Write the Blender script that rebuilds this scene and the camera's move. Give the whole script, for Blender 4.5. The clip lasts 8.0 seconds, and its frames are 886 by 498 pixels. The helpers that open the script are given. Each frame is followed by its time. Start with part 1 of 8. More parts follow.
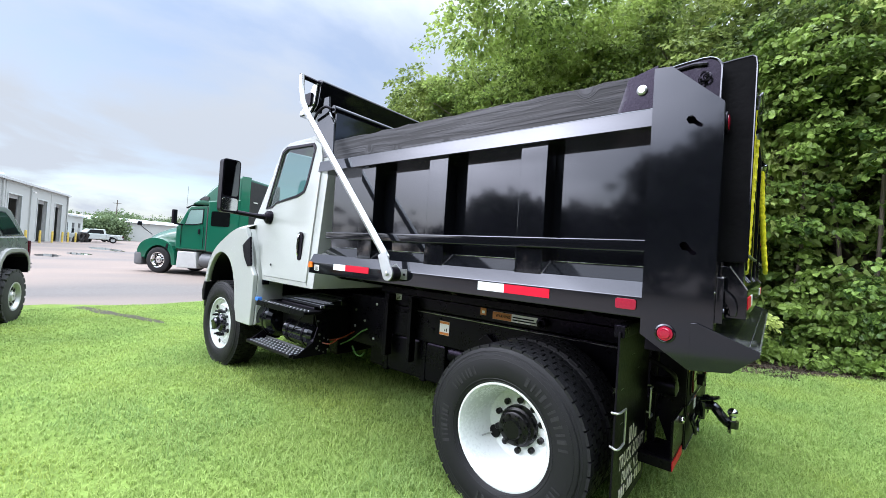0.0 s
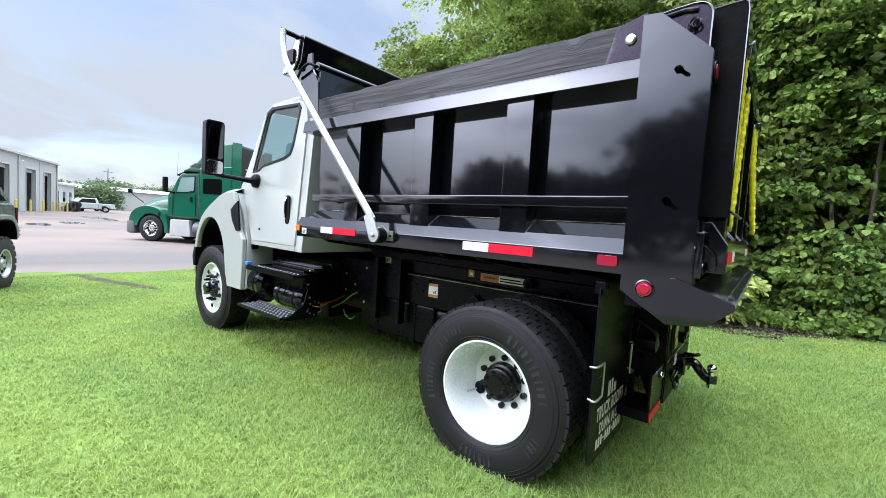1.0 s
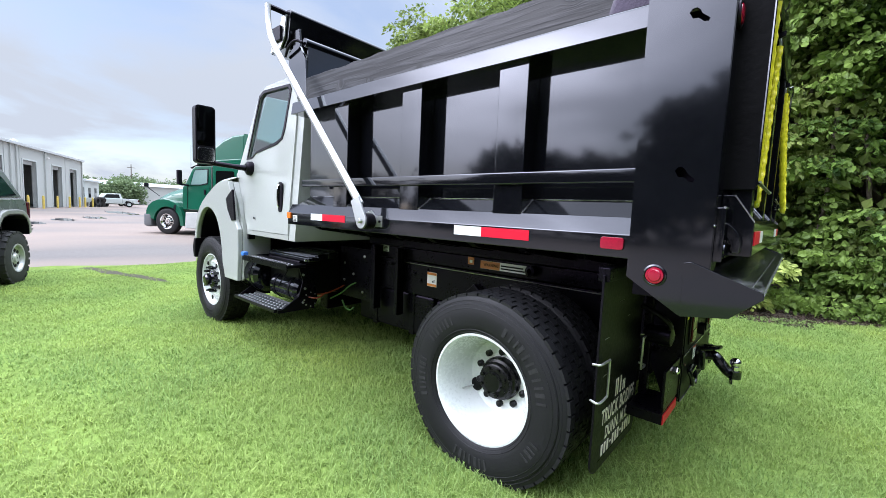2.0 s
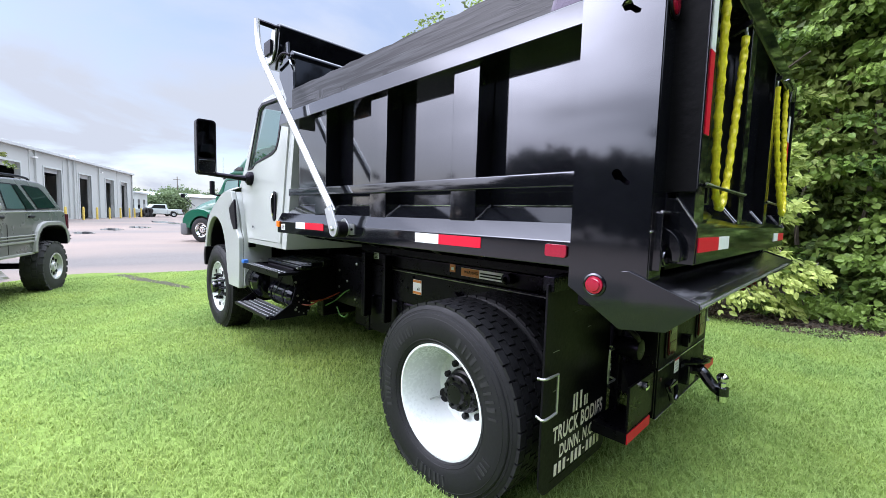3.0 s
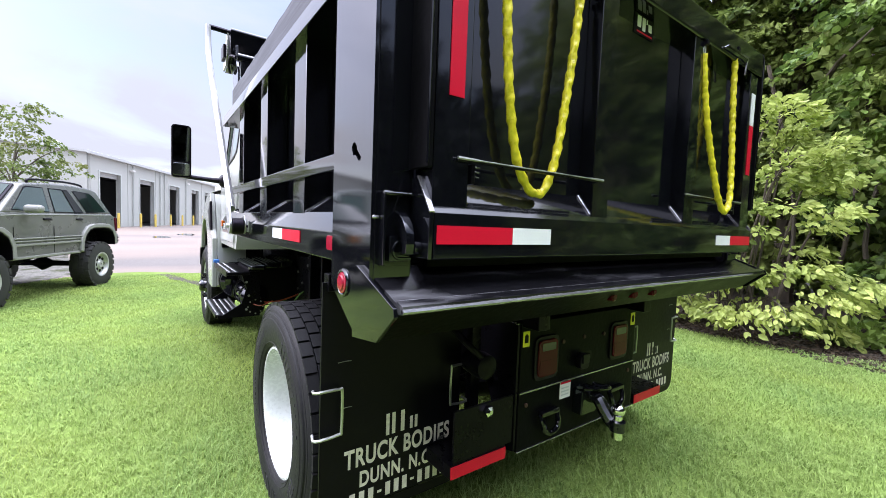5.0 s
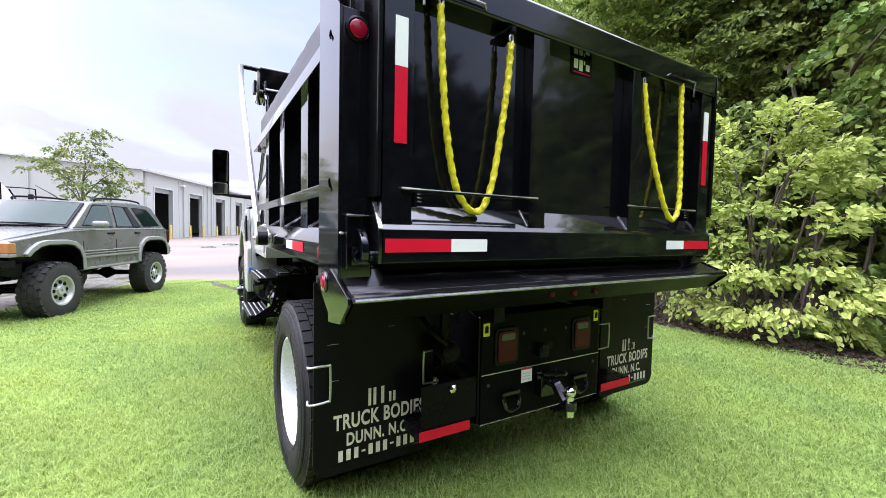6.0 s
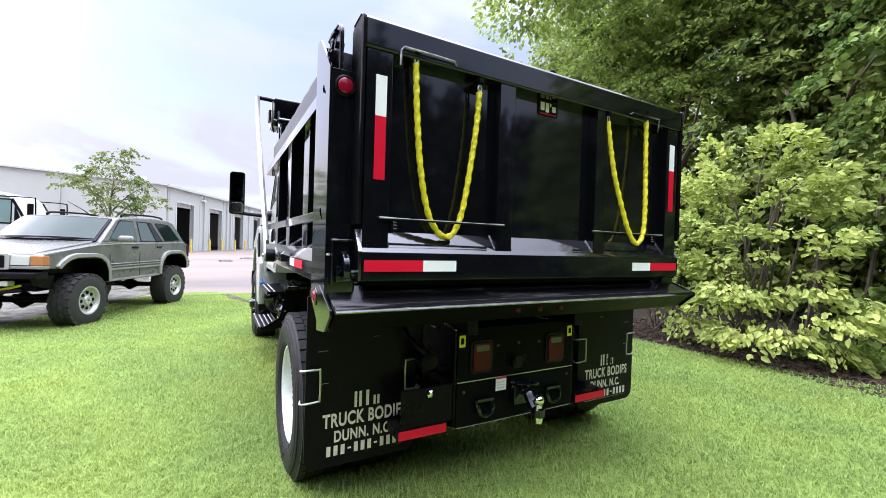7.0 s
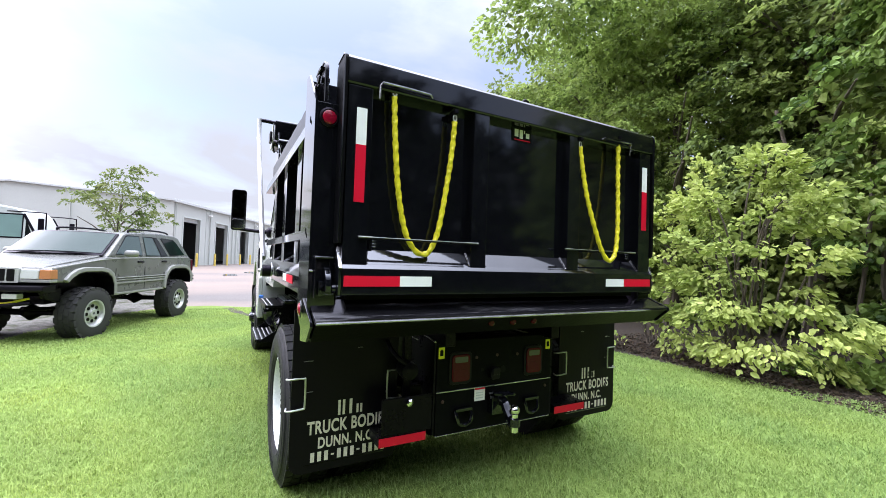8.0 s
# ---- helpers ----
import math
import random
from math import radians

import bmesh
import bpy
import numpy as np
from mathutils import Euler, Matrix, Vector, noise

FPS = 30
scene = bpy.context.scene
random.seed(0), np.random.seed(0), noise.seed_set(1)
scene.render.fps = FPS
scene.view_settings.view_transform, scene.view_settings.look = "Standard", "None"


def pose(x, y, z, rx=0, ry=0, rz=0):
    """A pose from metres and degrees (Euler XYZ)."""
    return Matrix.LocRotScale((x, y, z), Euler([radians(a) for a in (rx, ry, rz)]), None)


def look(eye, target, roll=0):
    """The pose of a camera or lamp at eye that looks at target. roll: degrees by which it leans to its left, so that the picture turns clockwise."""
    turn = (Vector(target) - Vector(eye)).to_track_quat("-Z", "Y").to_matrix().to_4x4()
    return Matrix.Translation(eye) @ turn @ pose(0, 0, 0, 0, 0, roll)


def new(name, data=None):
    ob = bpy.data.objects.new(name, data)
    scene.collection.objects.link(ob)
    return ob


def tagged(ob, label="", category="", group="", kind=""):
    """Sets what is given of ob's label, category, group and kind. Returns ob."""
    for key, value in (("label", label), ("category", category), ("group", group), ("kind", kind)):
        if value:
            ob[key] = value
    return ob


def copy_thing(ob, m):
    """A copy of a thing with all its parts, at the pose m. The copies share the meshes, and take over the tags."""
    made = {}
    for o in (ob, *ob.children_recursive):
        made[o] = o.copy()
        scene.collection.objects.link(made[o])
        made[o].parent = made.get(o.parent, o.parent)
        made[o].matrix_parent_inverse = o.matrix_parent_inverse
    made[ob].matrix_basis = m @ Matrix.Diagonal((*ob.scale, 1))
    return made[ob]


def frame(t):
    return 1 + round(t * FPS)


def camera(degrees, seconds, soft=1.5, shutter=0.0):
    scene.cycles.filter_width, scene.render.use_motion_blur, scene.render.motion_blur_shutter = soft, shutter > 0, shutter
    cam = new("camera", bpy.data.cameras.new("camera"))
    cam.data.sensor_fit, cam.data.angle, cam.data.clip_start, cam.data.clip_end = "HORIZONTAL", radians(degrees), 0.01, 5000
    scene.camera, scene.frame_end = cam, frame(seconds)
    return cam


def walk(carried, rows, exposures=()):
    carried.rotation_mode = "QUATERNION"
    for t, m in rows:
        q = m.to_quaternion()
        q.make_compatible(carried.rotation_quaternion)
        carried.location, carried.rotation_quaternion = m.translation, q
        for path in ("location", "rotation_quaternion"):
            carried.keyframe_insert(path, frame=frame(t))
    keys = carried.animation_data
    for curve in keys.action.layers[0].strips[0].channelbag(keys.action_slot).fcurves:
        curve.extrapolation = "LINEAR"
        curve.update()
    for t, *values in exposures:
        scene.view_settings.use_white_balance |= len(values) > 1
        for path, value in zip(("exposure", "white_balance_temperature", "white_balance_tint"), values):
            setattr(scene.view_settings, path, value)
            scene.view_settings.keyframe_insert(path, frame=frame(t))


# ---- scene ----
cam = camera(95.0, 8.0, 0.7)
PATH = [
    (0, (-0.015, 0.03, 1.472), (-1.282, 1.577, 1.5), 3.7),
    (0.5, (0.044, 0.047, 1.443), (-1.22, 1.596, 1.393), 3.7),
    (1, (0.035, 0.093, 1.423), (-1.211, 1.652, 1.298), 3.5),
    (1.5, (0.008, 0.219, 1.396), (-1.248, 1.766, 1.223), 3.0),
    (2.8, (0.158, 0.595, 1.41), (-1.244, 2.011, 1.242), 1.7),
    (3, (0.266, 0.657, 1.417), (-1.154, 2.056, 1.256), 1.7),
    (3.5, (0.449, 0.818, 1.42), (-1.006, 2.183, 1.275), 1.8),
    (4, (0.538, 1.096, 1.39), (-0.957, 2.418, 1.26), 2.1),
    (4.5, (0.621, 1.357, 1.393), (-0.931, 2.612, 1.271), 2.3),
    (5, (0.776, 1.595, 1.373), (-0.844, 2.761, 1.252), 2.2),
    (5.2, (0.859, 1.653, 1.387), (-0.783, 2.788, 1.265), 2.1),
    (6.3, (1.364, 1.634, 1.418), (-0.37, 2.628, 1.338), 1.3),
    (6.5, (1.419, 1.636, 1.433), (-0.322, 2.617, 1.368), 1.6),
    (7, (1.561, 1.667, 1.443), (-0.191, 2.632, 1.424), 1.8),
    (7.5, (1.699, 1.701, 1.459), (-0.06, 2.653, 1.49), 2.0),
    (8, (1.761, 1.72, 1.458), (-0.002, 2.663, 1.512), 2.0),
]
walk(cam, [(t, look(eye, target, roll)) for t, eye, target, roll in PATH], ((0, 0.43, 6620, 15), (1.5, 0.38, 6500, 16), (4, 0.53, 6560, 22), (5, 0.63, 6680, 24), (6.5, 0.68, 6800, 25), (8, 0.56, 6720, 22)))  # exposures

# ---- world and light: a bright overcast sky with broken cloud ----
SUN_DIR = Vector((-0.45, -0.72, 0.53)).normalized()
world = bpy.data.worlds.new("sky")
scene.world = world
world.use_nodes = True
wn, wl = world.node_tree.nodes, world.node_tree.links
wn.clear()
out = wn.new("ShaderNodeOutputWorld")
back = wn.new("ShaderNodeBackground")
sky = wn.new("ShaderNodeTexSky")
sky.sky_type, sky.sun_disc = "NISHITA", False
sky.sun_elevation = math.asin(SUN_DIR.z)
sky.sun_rotation = math.atan2(SUN_DIR.x, SUN_DIR.y)
sky.air_density, sky.dust_density, sky.ozone_density = 1.0, 0.6, 2.0
skyk = wn.new("ShaderNodeVectorMath")
skyk.operation, skyk.inputs[3].default_value = "SCALE", 0.19
coord = wn.new("ShaderNodeTexCoord")
sep = wn.new("ShaderNodeSeparateXYZ")
wl.new(coord.outputs["Generated"], sep.inputs[0])
up = wn.new("ShaderNodeMath")
up.operation, up.inputs[1].default_value = "MAXIMUM", 0.0
wl.new(sep.outputs["Z"], up.inputs[0])
deep = wn.new("ShaderNodeMath")
deep.operation, deep.inputs[1].default_value = "ADD", 0.16
wl.new(up.outputs[0], deep.inputs[0])
flat = wn.new("ShaderNodeVectorMath")
flat.operation = "DIVIDE"
wl.new(coord.outputs["Generated"], flat.inputs[0])
comb = wn.new("ShaderNodeCombineXYZ")
for i in range(3):
    wl.new(deep.outputs[0], comb.inputs[i])
wl.new(comb.outputs[0], flat.inputs[1])
n1 = wn.new("ShaderNodeTexNoise")
n1.inputs["Scale"].default_value, n1.inputs["Detail"].default_value, n1.inputs["Roughness"].default_value = 0.75, 8, 0.55
n1.inputs["Distortion"].default_value = 0.35
wl.new(flat.outputs[0], n1.inputs["Vector"])
cover = wn.new("ShaderNodeMapRange")
for k, v in (("From Min", 0.40), ("From Max", 0.60), ("To Min", 0.38), ("To Max", 1.0)):
    cover.inputs[k].default_value = v
wl.new(n1.outputs["Fac"], cover.inputs["Value"])
# overcast cloud grows brighter towards the zenith
lum = wn.new("ShaderNodeMapRange")
for k, v in (("From Min", 0.0), ("From Max", 1.0), ("To Min", 0.57), ("To Max", 15.5)):
    lum.inputs[k].default_value = v
cube = wn.new("ShaderNodeMath")
cube.operation, cube.inputs[1].default_value = "POWER", 5.5
wl.new(up.outputs[0], cube.inputs[0])
wl.new(cube.outputs[0], lum.inputs["Value"])
cloud = wn.new("ShaderNodeVectorMath")
cloud.operation, cloud.inputs[0].default_value = "SCALE", (0.838, 0.965, 1.10)
wl.new(lum.outputs[0], cloud.inputs[3])
# thin cloud glows around the veiled sun
near_sun = wn.new("ShaderNodeVectorMath")
near_sun.operation, near_sun.inputs[1].default_value = "DOT_PRODUCT", SUN_DIR
wl.new(coord.outputs["Generated"], near_sun.inputs[0])
pos_dot = wn.new("ShaderNodeMath")
pos_dot.operation, pos_dot.inputs[1].default_value = "MAXIMUM", 0.0
wl.new(near_sun.outputs["Value"], pos_dot.inputs[0])
lobe = wn.new("ShaderNodeMath")
lobe.operation, lobe.inputs[1].default_value = "POWER", 16.0
wl.new(pos_dot.outputs[0], lobe.inputs[0])
veil = wn.new("ShaderNodeMapRange")
for k, v in (("From Min", 0.36), ("From Max", 0.64), ("To Min", 5.0), ("To Max", 18.5)):
    veil.inputs[k].default_value = v
wl.new(n1.outputs["Fac"], veil.inputs["Value"])
glow_k = wn.new("ShaderNodeMath")
glow_k.operation = "MULTIPLY"
wl.new(lobe.outputs[0], glow_k.inputs[0])
wl.new(veil.outputs[0], glow_k.inputs[1])
glow = wn.new("ShaderNodeVectorMath")
glow.operation, glow.inputs[0].default_value = "SCALE", (0.89, 0.95, 1.09)
wl.new(glow_k.outputs[0], glow.inputs[3])
total = wn.new("ShaderNodeVectorMath")
total.operation = "ADD"
mixc = wn.new("ShaderNodeMix")
mixc.data_type = "RGBA"
wl.new(sky.outputs[0], skyk.inputs[0])
wl.new(cover.outputs[0], mixc.inputs[0])
wl.new(skyk.outputs[0], mixc.inputs[6])
wl.new(cloud.outputs[0], mixc.inputs[7])
wl.new(mixc.outputs[2], total.inputs[0])
wl.new(glow.outputs[0], total.inputs[1])
wl.new(total.outputs[0], back.inputs["Color"])
wl.new(back.outputs[0], out.inputs["Surface"])
back.inputs["Strength"].default_value = 1.0

sun = new("sun", bpy.data.lights.new("sun", "SUN"))
sun.data.energy, sun.data.angle, sun.data.color = 0.6, radians(110), (1.0, 0.98, 0.95)
sun.matrix_world = look(SUN_DIR * 50, (0, 0, 0))



# ---- materials ----
def surface(name, base, rough=0.5, metal=0.0, vary=0.12, scale=6.0, fine=60.0, bump=0.0, bump_scale=80.0, coat=0.0, wave=0.0, island=0.0, stain=None, stain_at=(0.6, 0.75), stretch=(1, 1, 1), spec=0.5, sheen=None, coat_rough=0.04):
    """A painted, stone, rubber or metal surface with variation at two scales and fine relief."""
    m = bpy.data.materials.new(name)
    m.use_nodes = True
    n, l = m.node_tree.nodes, m.node_tree.links
    p = n["Principled BSDF"]
    tc = n.new("ShaderNodeTexCoord")
    mp = n.new("ShaderNodeMapping")
    mp.inputs["Scale"].default_value = stretch
    l.new(tc.outputs["Object"], mp.inputs["Vector"])
    big, small = n.new("ShaderNodeTexNoise"), n.new("ShaderNodeTexNoise")
    big.inputs["Scale"].default_value, big.inputs["Detail"].default_value = scale, 5
    small.inputs["Scale"].default_value, small.inputs["Detail"].default_value = fine, 3
    l.new(mp.outputs[0], big.inputs["Vector"])
    l.new(mp.outputs[0], small.inputs["Vector"])
    add = n.new("ShaderNodeMath")
    add.operation = "ADD"
    l.new(big.outputs["Fac"], add.inputs[0])
    l.new(small.outputs["Fac"], add.inputs[1])
    val = n.new("ShaderNodeMapRange")
    for k, v in (("From Min", 0.6), ("From Max", 1.4), ("To Min", 1 - vary), ("To Max", 1 + vary)):
        val.inputs[k].default_value = v
    l.new(add.outputs[0], val.inputs["Value"])
    colour = n.new("ShaderNodeVectorMath")
    colour.operation, colour.inputs[0].default_value = "SCALE", base
    l.new(val.outputs[0], colour.inputs[3])
    last = colour.outputs[0]
    if stain:
        st = n.new("ShaderNodeTexNoise")
        st.inputs["Scale"].default_value, st.inputs["Detail"].default_value = scale * 0.35, 7
        l.new(mp.outputs[0], st.inputs["Vector"])
        ramp = n.new("ShaderNodeMapRange")
        ramp.inputs["From Min"].default_value, ramp.inputs["From Max"].default_value = stain_at
        l.new(st.outputs["Fac"], ramp.inputs["Value"])
        mx = n.new("ShaderNodeMix")
        mx.data_type = "RGBA"
        mx.inputs[7].default_value = (*stain, 1)
        l.new(ramp.outputs[0], mx.inputs[0])
        l.new(last, mx.inputs[6])
        last = mx.outputs[2]
    if island:
        geo = n.new("ShaderNodeNewGeometry")
        iv = n.new("ShaderNodeMapRange")
        iv.inputs["To Min"].default_value, iv.inputs["To Max"].default_value = 1 - island, 1 + island
        l.new(geo.outputs["Random Per Island"], iv.inputs["Value"])
        im = n.new("ShaderNodeVectorMath")
        im.operation = "SCALE"
        l.new(last, im.inputs[0])
        l.new(iv.outputs[0], im.inputs[3])
        last = im.outputs[0]
    l.new(last, p.inputs["Base Color"])
    rr = n.new("ShaderNodeMapRange")
    for k, v in (("From Min", 0.6), ("From Max", 1.4), ("To Min", max(0.02, rough * 0.75)), ("To Max", min(1.0, rough * 1.25))):
        rr.inputs[k].default_value = v
    l.new(add.outputs[0], rr.inputs["Value"])
    l.new(rr.outputs[0], p.inputs["Roughness"])
    p.inputs["Metallic"].default_value = metal
    p.inputs["Specular IOR Level"].default_value = spec
    if sheen:
        p.inputs["Specular Tint"].default_value = (*sheen, 1)
    if coat:
        p.inputs["Coat Weight"].default_value, p.inputs["Coat Roughness"].default_value = coat, coat_rough
    normal = None
    if wave:
        wv = n.new("ShaderNodeTexNoise")
        wv.inputs["Scale"].default_value, wv.inputs["Detail"].default_value = 2.2, 1
        l.new(tc.outputs["Object"], wv.inputs["Vector"])
        wb = n.new("ShaderNodeBump")
        wb.inputs["Strength"].default_value, wb.inputs["Distance"].default_value = 1.0, wave
        l.new(wv.outputs["Fac"], wb.inputs["Height"])
        normal = wb
    if bump:
        bn = n.new("ShaderNodeTexNoise")
        bn.inputs["Scale"].default_value, bn.inputs["Detail"].default_value = bump_scale, 4
        l.new(mp.outputs[0], bn.inputs["Vector"])
        bb = n.new("ShaderNodeBump")
        bb.inputs["Strength"].default_value, bb.inputs["Distance"].default_value = 1.0, bump
        l.new(bn.outputs["Fac"], bb.inputs["Height"])
        if normal:
            l.new(normal.outputs[0], bb.inputs["Normal"])
        normal = bb
    if normal:
        l.new(normal.outputs[0], p.inputs["Normal"])
        if coat:
            l.new(normal.outputs[0], p.inputs["Coat Normal"])
    return m


def leafy(name, dark, light, rough=0.45, clear=0.35, patch=None):
    """Leaves or grass: every leaf its own green, some light passing through."""
    m = bpy.data.materials.new(name)
    m.use_nodes = True
    n, l = m.node_tree.nodes, m.node_tree.links
    p, o = n["Principled BSDF"], n["Material Output"]
    geo = n.new("ShaderNodeNewGeometry")
    mx = n.new("ShaderNodeMix")
    mx.data_type = "RGBA"
    mx.inputs[6].default_value, mx.inputs[7].default_value = (*dark, 1), (*light, 1)
    l.new(geo.outputs["Random Per Island"], mx.inputs[0])
    last = mx.outputs[2]
    tc, nz, rp = n.new("ShaderNodeTexCoord"), n.new("ShaderNodeTexNoise"), n.new("ShaderNodeMapRange")
    nz.inputs["Scale"].default_value, nz.inputs["Detail"].default_value = (0.7, 4)
    l.new(tc.outputs["Object"], nz.inputs["Vector"])
    rp.inputs["From Min"].default_value, rp.inputs["From Max"].default_value = 0.42, 0.68
    rp.inputs["To Max"].default_value = 0.75
    l.new(nz.outputs["Fac"], rp.inputs["Value"])
    m2 = n.new("ShaderNodeMix")
    m2.data_type = "RGBA"
    m2.inputs[7].default_value = (*(patch or light), 1)
    l.new(rp.outputs[0], m2.inputs[0])
    l.new(last, m2.inputs[6])
    l.new(m2.outputs[2], p.inputs["Base Color"])
    p.inputs["Roughness"].default_value = rough
    p.inputs["Specular IOR Level"].default_value = 0.2
    tr = n.new("ShaderNodeBsdfTranslucent")
    l.new(m2.outputs[2], tr.inputs["Color"])
    ms = n.new("ShaderNodeMixShader")
    ms.inputs[0].default_value = clear
    l.new(p.outputs[0], ms.inputs[1])
    l.new(tr.outputs[0], ms.inputs[2])
    l.new(ms.outputs[0], o.inputs["Surface"])
    return m


def glass(name, tint, rough=0.02, clear=0.75):
    """Thin window glass: partly clear with a tint, and a mirror-like face."""
    m = bpy.data.materials.new(name)
    m.use_nodes = True
    n, l = m.node_tree.nodes, m.node_tree.links
    o = n["Material Output"]
    n.remove(n["Principled BSDF"])
    t, g, f, ms = n.new("ShaderNodeBsdfTransparent"), n.new("ShaderNodeBsdfGlossy"), n.new("ShaderNodeFresnel"), n.new("ShaderNodeMixShader")
    t.inputs["Color"].default_value = (*[c * clear for c in tint], 1)
    g.inputs["Roughness"].default_value = rough
    f.inputs["IOR"].default_value = 1.55
    l.new(f.outputs[0], ms.inputs[0])
    l.new(t.outputs[0], ms.inputs[1])
    l.new(g.outputs[0], ms.inputs[2])
    l.new(ms.outputs[0], o.inputs["Surface"])
    return m


def painted_wood(name, dark, pale):
    """Thin paint over a planed board: long grain lines that swirl round the knots."""
    m = bpy.data.materials.new(name)
    m.use_nodes = True
    n, l = m.node_tree.nodes, m.node_tree.links
    p = n["Principled BSDF"]
    tc, mp = n.new("ShaderNodeTexCoord"), n.new("ShaderNodeMapping")
    mp.inputs["Scale"].default_value = (0.045, 1.0, 1.0)
    # knots lift the grain round them
    flat_xz, lift, knot, bow = n.new("ShaderNodeSeparateXYZ"), n.new("ShaderNodeCombineXYZ"), n.new("ShaderNodeTexVoronoi"), n.new("ShaderNodeMapRange")
    l.new(tc.outputs["Object"], flat_xz.inputs[0])
    plane = n.new("ShaderNodeCombineXYZ")
    l.new(flat_xz.outputs["X"], plane.inputs[0])
    l.new(flat_xz.outputs["Z"], plane.inputs[1])
    knot.voronoi_dimensions, knot.inputs["Scale"].default_value = "2D", 2.9
    l.new(plane.outputs[0], knot.inputs["Vector"])
    bow.interpolation_type = "SMOOTHSTEP"
    for k, v in (("From Min", 0.01), ("From Max", 0.20), ("To Min", 0.060), ("To Max", 0.0)):
        bow.inputs[k].default_value = v
    l.new(knot.outputs["Distance"], bow.inputs["Value"])
    l.new(bow.outputs[0], lift.inputs[2])
    moved = n.new("ShaderNodeVectorMath")
    moved.operation = "ADD"
    l.new(tc.outputs["Object"], moved.inputs[0])
    l.new(lift.outputs[0], moved.inputs[1])
    l.new(moved.outputs[0], mp.inputs["Vector"])
    wv, nz = n.new("ShaderNodeTexNoise"), n.new("ShaderNodeTexNoise")
    wv.inputs["Scale"].default_value, wv.inputs["Detail"].default_value, wv.inputs["Distortion"].default_value = 38.0, 4, 0.35
    nz.inputs["Scale"].default_value, nz.inputs["Detail"].default_value = 7.0, 3
    l.new(mp.outputs[0], wv.inputs["Vector"])
    l.new(mp.outputs[0], nz.inputs["Vector"])
    band = n.new("ShaderNodeMapRange")
    band.inputs["From Min"].default_value, band.inputs["From Max"].default_value = 0.42, 0.62
    l.new(wv.outputs["Fac"], band.inputs["Value"])
    mul = n.new("ShaderNodeMath")
    mul.operation = "MULTIPLY"
    l.new(band.outputs[0], mul.inputs[0])
    l.new(nz.outputs["Fac"], mul.inputs[1])
    mx = n.new("ShaderNodeMix")
    mx.data_type = "RGBA"
    mx.inputs[6].default_value, mx.inputs[7].default_value = (*dark, 1), (*pale, 1)
    l.new(mul.outputs[0], mx.inputs[0])
    l.new(mx.outputs[2], p.inputs["Base Color"])
    bp = n.new("ShaderNodeBump")
    bp.inputs["Strength"].default_value, bp.inputs["Distance"].default_value = 1.0, 0.0022
    l.new(mul.outputs[0], bp.inputs["Height"])
    l.new(bp.outputs[0], p.inputs["Normal"])
    p.inputs["Roughness"].default_value, p.inputs["Specular IOR Level"].default_value = 0.33, 0.20
    return m


BLACK = surface("black_gloss_paint", (0.0036, 0.0039, 0.0052), 0.075, vary=0.2, coat=0.24, spec=0.56, wave=0.0013, sheen=(0.86, 0.90, 1.0), coat_rough=0.06)
BLACK_FRAME = surface("black_chassis_paint", (0.0024, 0.0024, 0.0032), 0.30, spec=0.14, sheen=(0.80, 0.66, 1.0), vary=0.3, bump=0.0006, bump_scale=60)
BLACK_WORN = surface("scuffed_black_paint", (0.006, 0.006, 0.007), 0.20, vary=0.4, spec=0.26, sheen=(0.84, 0.72, 1.0), bump=0.0006, bump_scale=38, stain=(0.16, 0.16, 0.17), stain_at=(0.55, 0.74), scale=15, stretch=(1, 0.28, 1))
# worn bare steel; its pale tone also stands in for glints on black edges
WORN_GLINT = surface("worn_and_glinting_edge", (0.34, 0.34, 0.36), 0.22, metal=0.75, vary=0.5, scale=7, bump=0.0006, bump_scale=60, stain=(0.006, 0.006, 0.007), stain_at=(0.56, 0.62), stretch=(1, 0.6, 1))
# black paint with reflections cut, imitating the dark that these parts mirror
EAR_BLACK = surface("muted_black_paint", (0.0032, 0.0032, 0.0038), 0.38, spec=0.04, vary=0.3, bump=0.0012, bump_scale=45)
HUB_BLACK = surface("black_hub_paint", (0.004, 0.004, 0.0045), 0.30, spec=0.25, vary=0.3, bump=0.0005, bump_scale=50)
SIDEWALL = surface("scuffed_tyre_moulding", (0.022, 0.022, 0.023), 0.62, spec=0.22, vary=0.4, scale=9, bump=0.0006, bump_scale=110)
BLACK_WOOD = painted_wood("black_painted_wood", (0.0022, 0.0024, 0.0034), (0.060, 0.060, 0.070))
BLACK_PLASTIC = surface("black_plastic", (0.0038, 0.0036, 0.0044), 0.36, spec=0.17, sheen=(0.82, 0.70, 1.0), vary=0.2, bump=0.0004, bump_scale=220)
RUBBER_FLAP = surface("black_rubber_flap", (0.0030, 0.0030, 0.0038), 0.42, spec=0.16, sheen=(0.80, 0.66, 1.0), vary=0.35, scale=3, bump=0.0008, bump_scale=35)
TYRE = surface("tyre_rubber", (0.0085, 0.0085, 0.0098), 0.58, spec=0.24, vary=0.3, scale=5, bump=0.0008, bump_scale=110)
OLD_TYRE = surface("dusty_tyre_rubber", (0.027, 0.027, 0.027), 0.8, vary=0.35, scale=6, bump=0.001, bump_scale=90)
WHITE_RIM = surface("white_wheel_enamel", (0.62, 0.65, 0.64), 0.28, vary=0.05, scale=4)
WHITE_CAB = surface("white_cab_paint", (0.370, 0.385, 0.368), 0.22, vary=0.03, scale=2, coat=0.3)
